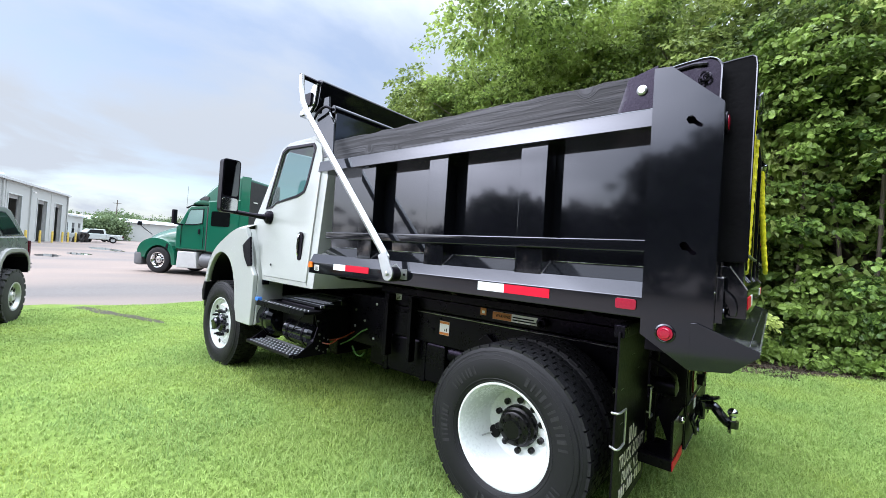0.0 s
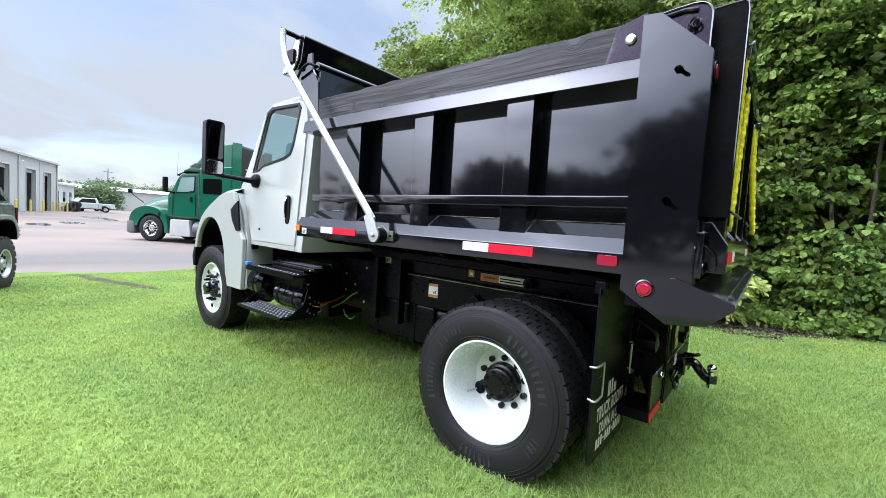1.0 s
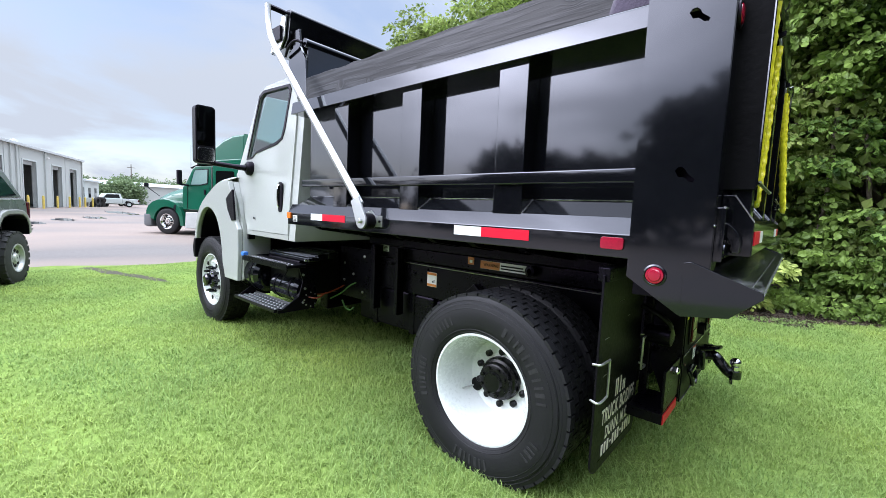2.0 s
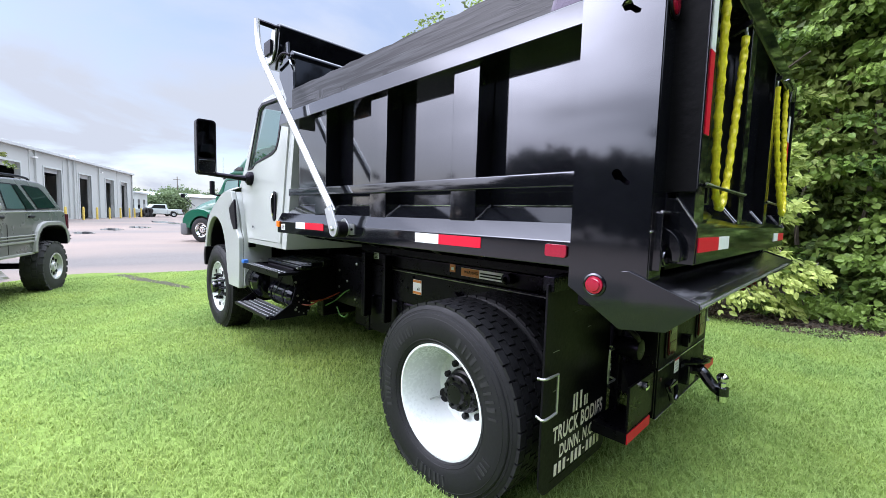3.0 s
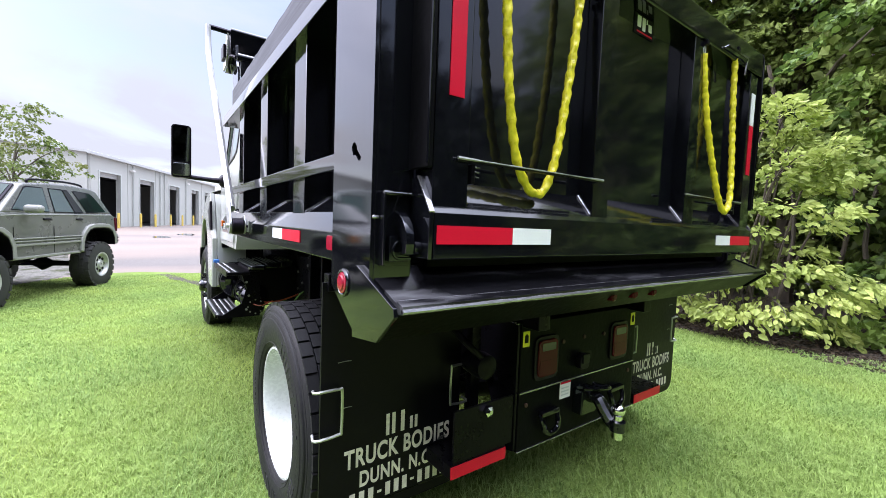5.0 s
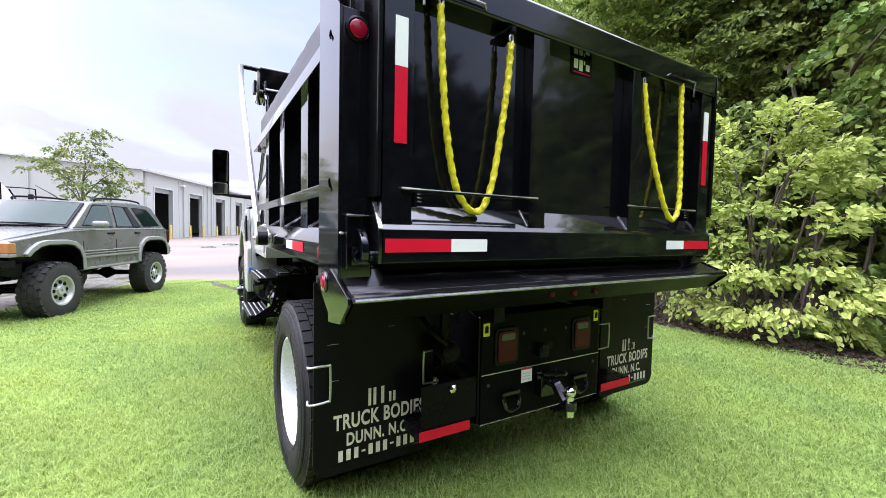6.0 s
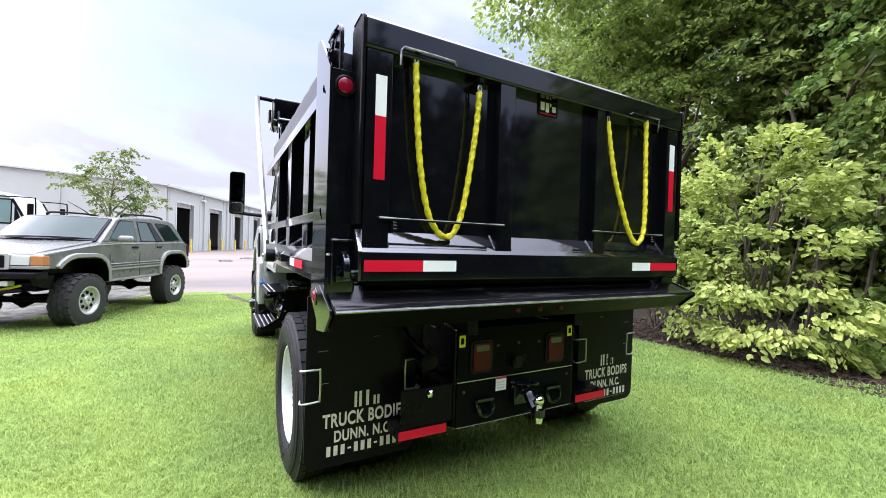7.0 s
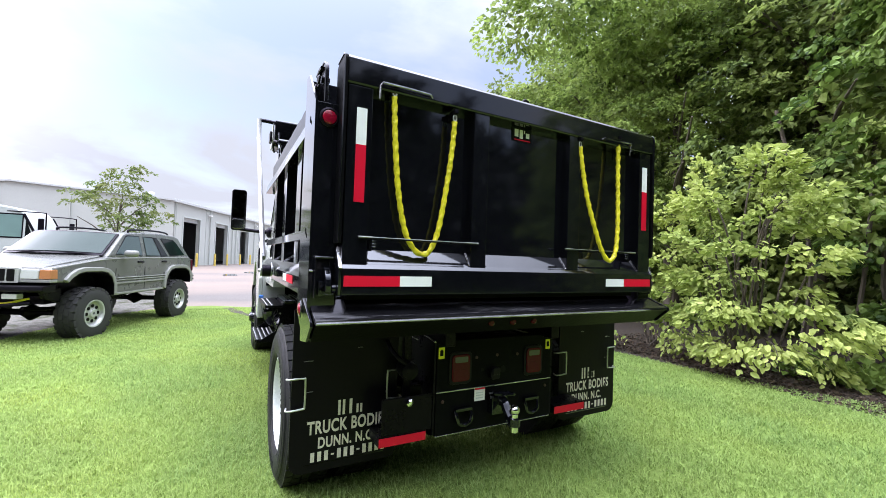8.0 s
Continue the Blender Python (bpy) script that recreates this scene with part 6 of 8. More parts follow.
for k, xr in enumerate((-3.35, -3.43, -3.47)):
    y0 = -0.945 + 0.145 * k
    bm = B()
    box(bm, -4.13, xr, y0, y0 + 0.125, 0.872, 0.918 + 0.012 * k, 0.016, 3)
    lid = part("lid_cover", bm, BLACK, batt)
    for j in range(3):
        bm = B()
        tube(bm, [(-4.09, y0 + 0.030 + 0.032 * j, 0.920 + 0.012 * k), (xr - 0.05, y0 + 0.030 + 0.032 * j, 0.920 + 0.012 * k), (xr - 0.016, y0 + 0.030 + 0.032 * j, 0.908 + 0.012 * k)], 0.008, 8)
        part("lid_rib", bm, BLACK, lid)
bm = B()
box(bm, -3.50, -2.98, -0.490, -0.455, 0.50, 1.0, 0.006)
plate = part("frame_plate", bm, BLACK_FRAME, chassis)
for bx, bz in ((-3.417, 0.835), (-3.42, 0.664), (-3.10, 0.93), (-3.12, 0.58), (-3.27, 0.74)):
    bm = B()
    lathe(bm, [(0.013, -0.490), (0.013, -0.499), (0.007, -0.502)], (bx, 0, bz), "y", 8)
    part("bolt", bm, ZINC, plate)
bm = B()
lathe(bm, [(0.035, -3.56), (0.080, -3.55), (0.088, -3.53), (0.088, -3.40), (0.078, -3.385), (0.03, -3.38)], (0, -0.90, 0.52), "x", 22)
dryer = part("air_dryer", bm, BLACK_FRAME, chassis, "black air dryer canister")
for k in range(8):
    bm = B()
    a = 2 * math.pi * k / 8
    lathe(bm, [(0.008, -3.386), (0.008, -3.374)], (0, -0.90 + 0.066 * math.cos(a), 0.52 + 0.066 * math.sin(a)), "x", 6)
    part("bolt", bm, ZINC, dryer)
for pts, r, mat, lab in (([(-3.40, -0.90, 0.560), (-3.42, -0.76, 0.545), (-3.427, -0.66, 0.550), (-3.43, -0.53, 0.585), (-3.43, -0.44, 0.620)], 0.0075, WIRE_RED, "orange cable"),
                         ([(-3.39, -0.89, 0.535), (-3.45, -0.78, 0.515), (-3.49, -0.68, 0.525), (-3.44, -0.60, 0.554)], 0.006, WIRE_GREEN, "green air hose"),
                         ([(-3.507, -0.60, 0.464), (-3.41, -0.54, 0.530), (-3.30, -0.51, 0.620), (-3.22, -0.50, 0.66)], 0.007, WIRE_GREEN, "green air hose"),
                         ([(-3.40, -0.53, 0.460), (-3.36, -0.52, 0.392), (-3.29, -0.51, 0.373), (-3.23, -0.51, 0.412)], 0.008, WIRE_GREEN, "green air hose"),
                         ([(-3.40, -0.93, 0.545), (-3.33, -0.86, 0.535), (-3.35, -0.75, 0.570)], 0.006, WIRE_RED, "orange cable"),
                         ([(-3.62, -1.00, 0.78), (-3.66, -1.02, 0.70), (-3.76, -1.01, 0.62), (-3.82, -1.00, 0.54)], 0.006, BLACK_PLASTIC, "black air hose")):
    bm = B()
    tube(bm, smooth_path(pts, 6), r, 8)
    part("hose", bm, mat, chassis, lab)

# black boxes between the rails, added in place of the deep shade there
bm = B()
box(bm, -3.25, -2.25, -0.42, 0.45, 0.30, 0.66, 0.03)
ex = part("underbody_blocker", bm, BLACK_FRAME, truck, "added black box that darkens the space under the truck")
for xs_ in (-3.0, -2.5):
    bm = B()
    box(bm, xs_ - 0.03, xs_ + 0.03, -0.428, 0.458, 0.292, 0.668, 0.006)
    part("box_strap", bm, BLACK_FRAME, ex)
bm = B()
prism(bm, [(-3.70, 0.34), (-3.70, 0.80), (-3.56, 0.80), (-3.56, 0.34)], "y", -0.60, 0.2, 0.02)
part("cross_blocker", bm, BLACK_FRAME, chassis)
# assumed far-flank and inner parts, added to block light and view under the truck
bm = B()
lathe(bm, [(0.12, -4.45), (0.27, -4.43), (0.29, -4.39), (0.29, -2.75), (0.27, -2.71), (0.12, -2.69)], (0, 0.82, 0.68), "x", 32)
tank = part("fuel_tank", bm, BLACK, truck, "assumed black round tank blocking light from the far flank")
for xs_ in (-4.1, -3.1):
    bm = B()
    lathe(bm, [(0.295, xs_ - 0.03), (0.295, xs_ + 0.03)], (0, 0.82, 0.68), "x", 32)
    part("tank_strap", bm, BLACK_FRAME, tank)
bm = B()
box(bm, -2.55, -1.85, 0.47, 0.98, 0.48, 0.98, 0.02)
part("flank_blocker", bm, BLACK_FRAME, truck, "added black box that blocks light from the far flank")
bm = B()
box(bm, -4.0, -3.0, -0.34, 0.34, 0.45, 0.98, 0.08)
part("gearbox", bm, BLACK_FRAME, chassis)
bm = B()
lathe(bm, [(0.06, -3.2), (0.13, -3.15), (0.13, -2.2), (0.06, -2.15)], (0, 0.22, 0.60), "x", 20)
part("silencer", bm, BLACK_FRAME, chassis)
for xk in (-2.8, -2.2, -1.7, -0.7):
    bm = B()
    box(bm, xk - 0.05, xk + 0.05, -0.44, 0.44, 0.72, 0.93, 0.01)
    part("frame_crosspiece", bm, BLACK_FRAME, chassis)
bm = B()
box(bm, -2.75, -0.75, -0.30, 0.30, 0.94, 1.20, 0.02)
part("hoist_ram_box", bm, BLACK_FRAME, chassis)


# ---- workshop and distance ----
WALL_A, WALL_D = Vector((-36.5, -2.0, 0)), Vector((-27.5, 11.0, 0)).normalized()
WALL_M = Matrix.Translation(WALL_A + Vector((0, 0, 0.18))) @ Matrix.Rotation(math.atan2(WALL_D.y, WALL_D.x), 4, "Z")
# in the workshop's own axes: x along the door wall, y towards the lot, z up
shop = thing("workshop_building", "pale metal workshop with a row of open bay doors", "building", WALL_M)
LONG, DEEP, EAVE, RIDGE = 28.6, 23.4, 5.2, 6.1
BAYS = [(1.45, 4.30), (7.45, 10.20), (13.6, 16.2), (19.8, 22.2), (24.5, 26.6)]
bm = sheet(B(), [(0, 0), (LONG, 0), (LONG, EAVE), (0, EAVE)], [[(a, 0.02), (b, 0.02), (b, 4.05), (a, 4.05)] for a, b in BAYS], "y", 0)
ext = bmesh.ops.extrude_face_region(bm, geom=list(bm.faces))
for v in ext["geom"]:
    if isinstance(v, bmesh.types.BMVert):
        v.co.y -= 0.3
bmesh.ops.recalc_face_normals(bm, faces=bm.faces)
part("wall", flip(bm, 1), SIDING, shop)
bm = B()
prism(bm, [(0, 0), (-DEEP, 0), (-DEEP, EAVE), (-DEEP / 2, RIDGE), (0, EAVE)], "x", -0.02, 0.18)
part("gable_wall", flip(bm, 1), SIDING, shop)
bm = B()
prism(bm, [(0, 0), (-DEEP, 0), (-DEEP, EAVE), (-DEEP / 2, RIDGE), (0, EAVE)], "x", LONG - 0.2, LONG)
part("gable_wall", flip(bm, 1), SIDING, shop)
bm = B()
prism(bm, [(0.15, EAVE), (0.15, EAVE + 0.12), (-DEEP / 2, RIDGE + 0.14), (-DEEP - 0.15, EAVE + 0.12), (-DEEP - 0.15, EAVE), (-DEEP / 2, RIDGE + 0.02)], "x", -0.18, LONG + 0.15)
part("roof", flip(bm, 1), TRIM_METAL, shop)
bm = B()
box(bm, -0.20, LONG + 0.16, 0.10, 0.24, EAVE - 0.08, EAVE + 0.14, 0.02)
part("gutter", flip(bm, 1), TRIM_METAL, shop)
# inner wall, floor and ceiling carry the room's shade in their colour
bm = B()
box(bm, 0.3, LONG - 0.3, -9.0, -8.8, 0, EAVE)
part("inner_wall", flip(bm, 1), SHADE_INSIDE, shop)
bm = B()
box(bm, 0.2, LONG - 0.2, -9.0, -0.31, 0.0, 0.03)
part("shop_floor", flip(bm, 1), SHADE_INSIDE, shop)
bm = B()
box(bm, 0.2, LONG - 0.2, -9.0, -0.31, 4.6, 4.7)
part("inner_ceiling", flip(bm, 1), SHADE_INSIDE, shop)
for i in range(12):
    bm = B()
    x = 0.35 + 2.55 * i
    if not any(a - 0.15 < x < b + 0.15 for a, b in BAYS):
        box(bm, x - 0.03, x + 0.03, 0.001, 0.035, 0.0, EAVE - 0.1)
        part("wall_rib", flip(bm, 1), SIDING, shop)
    else:
        bm.free()
for a, b in BAYS:
    bm = B()
    prism(bm, [(a - 0.12, 0.0), (a - 0.12, 4.17), (b + 0.12, 4.17), (b + 0.12, 0.0), (b, 0.0), (b, 4.05), (a, 4.05), (a, 0.0)], "y", -0.05, 0.05)
    part("bay_frame", flip(bm, 1), WHITE_OLD, shop)
    bm = B()
    box(bm, a + 0.02, b - 0.02, -0.28, -0.22, 3.72, 4.05)
    for k in range(3):
        box(bm, a + 0.02, b - 0.02, -0.22, -0.20, 3.74 + 0.1 * k, 3.80 + 0.1 * k)
    part("raised_shutter", flip(bm, 1), TRIM_METAL, shop)
for x in (6.2, 11.4, 12.4, 18.0, 28.3):
    bm = B()
    tube(bm, [(x, 0.09, 0.05), (x, 0.09, EAVE - 0.2), (x, 0.14, EAVE)], 0.055, 8)
    part("downpipe", flip(bm, 1), SIDING, shop)
for x, y in ((4.0, -4.0), (17.0, -5.0), (21.0, -3.0)):
    bm = B()
    lathe(bm, [(0.12, EAVE + 0.2), (0.12, EAVE + 0.95), (0.26, EAVE + 0.95), (0.26, EAVE + 1.08), (0.05, EAVE + 1.2)], (x, y, 0), "z", 14)
    part("roof_vent", flip(bm, 1), TRIM_METAL, shop)
for x in (5.9, 18.3):
    bm = B()
    box(bm, x - 0.2, x + 0.2, 0.02, 0.30, 4.55, 4.68, 0.02)
    part("wall_lamp", flip(bm, 1), LABEL_WHITE, shop)
for y in (-2.5, -7.5, -12.5):
    bm = B()
    box(bm, -0.10, -0.03, y, y + 0.08, 0, EAVE)
    part("wall_rib", flip(bm, 1), SIDING, shop)
bm = B()
box(bm, -0.07, -0.021, -DEEP, -0.3, 2.2, 2.32)
part("wall_band", flip(bm, 1), TRIM_METAL, shop)
# bollards before the bay doors
bol = None
for a, b in BAYS:
    for x in (a - 0.25, b + 0.25):
        m = WALL_M @ pose(x, -1.3, -0.02)
        if bol is None:
            bm = B()
            lathe(bm, [(0.085, 0.0), (0.085, 1.05), (0.06, 1.12), (0.02, 1.14)], (0, 0, 0), "z", 16)
            bol = solid("bollard", bm, BOLLARD, "faded yellow steel bollard by a bay door", "bollard", group="bollards before the workshop")
            bol.matrix_world = m
        else:
            copy_thing(bol, m)
# lower annex at the far end
annex = thing("annex_building", "low pale annex behind the workshop", "building", WALL_M)
bm = B()
box(bm, LONG + 0.2, LONG + 9.0, -7, -0.6, 0, 3.1)
part("wall", flip(bm, 1), SIDING, annex)
bm = B()
box(bm, LONG + 0.05, LONG + 9.2, -7.2, -0.4, 3.1, 3.3)
part("roof", flip(bm, 1), TRIM_METAL, annex)
for x in (LONG + 2, LONG + 4.5, LONG + 7):
    bm = B()
    box(bm, x, x + 0.9, -0.62, -0.58, 0.9, 2.3)
    part("window", flip(bm, 1), DARK_GLASS, annex)
# long low store further back
store = thing("store_building", "long low white metal store with a red wall panel", "building", Matrix.Translation((-99, 25.5, 0.2)) @ Matrix.Rotation(radians(100), 4, "Z"))
bm = B()
box(bm, -14, 16, -3, 3, 0, 3.6)
part("wall", bm, SIDING, store)
bm = B()
prism(bm, [(-3.3, 3.6), (3.3, 3.6), (0, 4.3)], "x", -14.2, 16.2)
part("roof", bm, TRIM_METAL, store)
bm = B()
box(bm, -9, -6, 3.01, 3.06, 0, 2.2)
part("wall_panel", bm, BRICK_RED, store)
bm = B()
box(bm, 1, 4, 3.01, 3.06, 0, 2.6)
part("door", bm, TRIM_METAL, store)
for k, (x, y, h) in enumerate(((-118, 24.5, 9.0),)):
    pole = thing("utility_pole", "thin grey utility pole behind the lot", "pole", pose(x, y, 0.2))
    bm = B()
    lathe(bm, [(0.12, 0), (0.08, h)], (0, 0, 0), "z", 10)
    part("pole", bm, BARK, pole)
    bm = B()
    box(bm, -0.05, 0.05, -0.8, 0.8, h - 0.8, h - 0.7)
    part("cross_arm", bm, BARK, pole)

# heap of old tyres by the workshop
tyre_rng = random.Random(9)
first = None
for k in range(9):
    u = 27.5 + 0.85 * (k % 6) + tyre_rng.uniform(-0.1, 0.1)
    m = WALL_M @ pose(u, -1.2 - 0.35 * (k // 6), (0.28 if k < 6 else 0.72), tyre_rng.uniform(-30, 30), tyre_rng.uniform(50, 100), tyre_rng.uniform(0, 90))
    if first is None:
        bm = B()
        lathe(bm, [(0.28, -0.12), (0.45, -0.14), (0.52, -0.10), (0.52, 0.10), (0.45, 0.14), (0.28, 0.12)], (0, 0, 0), "z", 28, close=True)
        first = solid("old_tyre", bm, OLD_TYRE, "worn black tyre in a heap by the workshop", "tyre", group="tyre heap")
        first.matrix_world = m
    else:
        copy_thing(first, m)


# ---- other vehicles: x forward, y to their left, z up ----
def hull(bm, outline, width, tuck=0.0, z0=0.0, bevel=0.04):
    """A body from its side outline, drawn in towards the top."""
    prism(bm, outline, "y", -width, width, bevel, 3)
    for v in bm.verts:
        if tuck and v.co.z > z0:
            v.co.y *= 1 - tuck * (v.co.z - z0)
    return bm


def simple_wheel(parent, x, y, z, R, width, rim, rim_mat, holes, label, blocks=0, tyre_mat=None, step=0.10):
    w = new("wheel")
    w.parent = parent
    tagged(w, label)
    bm = B()
    lathe(bm, [(rim, 0.02), (rim + 0.02, 0.004), (R * 0.82, 0.0), (R * 0.95, 0.02), (R, 0.05), (R, width - 0.05), (R * 0.95, width - 0.02), (rim, width)], (0, 0, 0), "y", 48, close=True)
    for v in bm.verts:
        v.co.y = -v.co.y
    bmesh.ops.reverse_faces(bm, faces=bm.faces)
    part("tyre", bm, tyre_mat or TYRE, w)
    if blocks:
        bm = B()
        for i in range(blocks):
            for j in range(4):
                a, half = 2 * math.pi * (i + 0.5 * (j % 2)) / blocks, math.pi / blocks * 0.72
                ya, yb = -0.012 - j * (width - 0.02) / 4, -0.002 - (j + 1) * (width - 0.02) / 4 + 0.012
                r1 = R + (0.016 if j in (1, 2) else 0.010)
                vs = [bm.verts.new((rr * math.cos(aa), yy, rr * math.sin(aa))) for rr in (R - 0.03, r1) for aa, yy in ((a - half, ya), (a + half, ya), (a + half, yb), (a - half, yb))]
                for q in ((4, 5, 6, 7), (0, 1, 5, 4), (1, 2, 6, 5), (2, 3, 7, 6), (3, 0, 4, 7)):
                    bm.faces.new([vs[k] for k in q])
        bmesh.ops.recalc_face_normals(bm, faces=bm.faces)
        part("tread", bm, tyre_mat or TYRE, w)
    bm = B()
    lathe(bm, [(rim + 0.01, -0.015), (rim + 0.01, -0.002), (rim - 0.012, -0.006), (rim - 0.03, -0.05), (rim * 0.75, -step), (rim * 0.35, -step * 0.7), (rim * 0.3, -step * 0.3), (rim * 0.1, -step * 0.3), (rim * 0.1, -width), (rim, -width + 0.03)], (0, 0, 0), "y", 40, close=True)
    part("rim", bm, rim_mat, w)
    for k in range(holes):
        a = 2 * math.pi * k / holes
        bm = B()
        lathe(bm, [(rim * 0.13, -step * 0.80), (rim * 0.13, -step * 0.66), (rim * 0.08, -step * 0.65)], (rim * 0.57 * math.cos(a), 0, rim * 0.57 * math.sin(a)), "y", 12)
        part("rim_hole", bm, INK, w)
    w.matrix_basis = pose(x, y, z) if y > 0 else pose(x, y, z, 0, 0, 180)
    return w


def window_pane(name, loop, y, parent, material, tuck=0.0, z0=0.0, label=""):
    for s in SIDES:
        bm = B()
        prism(bm, loop, "y", s * y, s * (y + 0.012))
        for v in bm.verts:
            if tuck and v.co.z > z0:
                v.co.y *= 1 - tuck * (v.co.z - z0)
        part(name, bm, material, parent, label)


# lifted grey sport utility vehicle
suv = thing("sport_utility_vehicle", "lifted grey-green off-road wagon with chunky tyres on the grass edge", "car", pose(-8.869, -0.617, -0.095, 0, 0, -22.3) @ Matrix.Scale(1.065, 4))
FRONT_HUB, REAR_HUB = 1.275, -1.245
FRONT_ARCH = [(0.80, 0.66), (0.81, 0.84), (0.87, 0.97), (0.98, 1.045), (1.12, 1.07), (1.46, 1.075), (1.60, 1.05), (1.71, 0.99), (1.79, 0.92)]
REAR_ARCH = [(-1.74, 0.74), (-1.73, 0.88), (-1.66, 1.00), (-1.54, 1.06), (-1.40, 1.075), (-1.08, 1.075), (-0.93, 1.04), (-0.83, 0.95), (-0.77, 0.82), (-0.76, 0.66)]


def offset_line(line, cx, cz, d):
    """An open line pushed away from a centre."""
    res = []
    for x, z in line:
        r = math.hypot(x - cx, z - cz)
        res.append((x + (x - cx) / r * d, z + (z - cz) / r * d))
    return res


low = [(2.03, 0.93), (2.065, 1.00), (2.060, 1.108), (2.02, 1.148), (1.45, 1.230), (1.0, 1.292), (0.90, 1.318), (-1.72, 1.335), (-1.84, 1.27), (-1.89, 1.00), (-1.86, 0.74)] + REAR_ARCH + FRONT_ARCH
body = part("body", hull(B(), low, 0.862, 0.07, 1.02, 0.028), JEEP_PAINT, suv, "grey-green painted body", 45)
bm = hull(B(), [(2.045, 1.108), (2.025, 1.158), (1.86, 1.190), (1.45, 1.256), (1.02, 1.316), (0.93, 1.335), (0.93, 1.22), (1.98, 1.08)], 0.735, 0.0, 0.0, 0.022)
for v in bm.verts:
    v.co.z += 0.030 * (1 - (v.co.y / 0.735) ** 2) * (1 if v.co.z > 1.15 else 0)
part("bonnet", bm, JEEP_PAINT, suv, "", 45)
roofline = [(0.94, 1.305), (0.455, 1.710), (0.36, 1.745), (-0.10, 1.785), (-0.70, 1.80), (-1.22, 1.780), (-1.40, 1.735), (-1.74, 1.320)]
part("cabin", hull(B(), roofline, 0.838, 0.24, 1.31, 0.03), JEEP_PAINT, suv, "", 45)
for loop, mat in (([(0.70, 1.362), (0.375, 1.675), (0.33, 1.69), (0.01, 1.70), (-0.01, 1.345)], GREY_GLASS),
                  ([(-0.15, 1.345), (-0.13, 1.695), (-0.42, 1.692), (-0.60, 1.345)], GREY_GLASS),
                  ([(-0.635, 1.345), (-0.455, 1.692), (-0.58, 1.688), (-0.86, 1.345)], DARK_GLASS),
                  ([(-0.97, 1.352), (-0.71, 1.690), (-0.76, 1.70), (-1.16, 1.675), (-1.26, 1.62), (-1.53, 1.372)], DARK_GLASS)):
    window_pane("window_seal", grown(loop, 0.022), 0.829, suv, BLACK_PLASTIC, 0.24, 1.31, "black window seal")
    window_pane("side_window", loop, 0.834, suv, mat, 0.24, 1.31, "dark side window")
for nm, a, b, half, y_off, mat, lab in (("screen_gasket", (0.945, 1.335), (0.470, 1.727), 0.765, 0.0, BLACK_PLASTIC, "black screen gasket"), ("windscreen", (0.912, 1.366), (0.498, 1.708), 0.735, 0.006, WINDSCREEN, "hazy reflecting windscreen")):
    bm = B()
    cols = []
    for k in range(9):
        u = k / 4 - 1
        bow = 0.07 * (1 - u * u)
        cols.append([bm.verts.new((x + bow + y_off, u * half * (1 - 0.22 * (z - 1.33)), z + bow * 0.3 + y_off)) for x, z in (a, b)] + [bm.verts.new((x + bow + y_off - 0.02, u * half * (1 - 0.22 * (z - 1.33)), z + bow * 0.3 + y_off - 0.02)) for x, z in (b, a)])
    for p, q in zip(cols, cols[1:]):
        for k in range(4):
            bm.faces.new((p[k], p[(k + 1) % 4], q[(k + 1) % 4], q[k]))
    bm.faces.new(cols[0])
    bm.faces.new(cols[-1][::-1])
    bmesh.ops.recalc_face_normals(bm, faces=bm.faces)
    part(nm, bm, mat, suv, lab, 40)
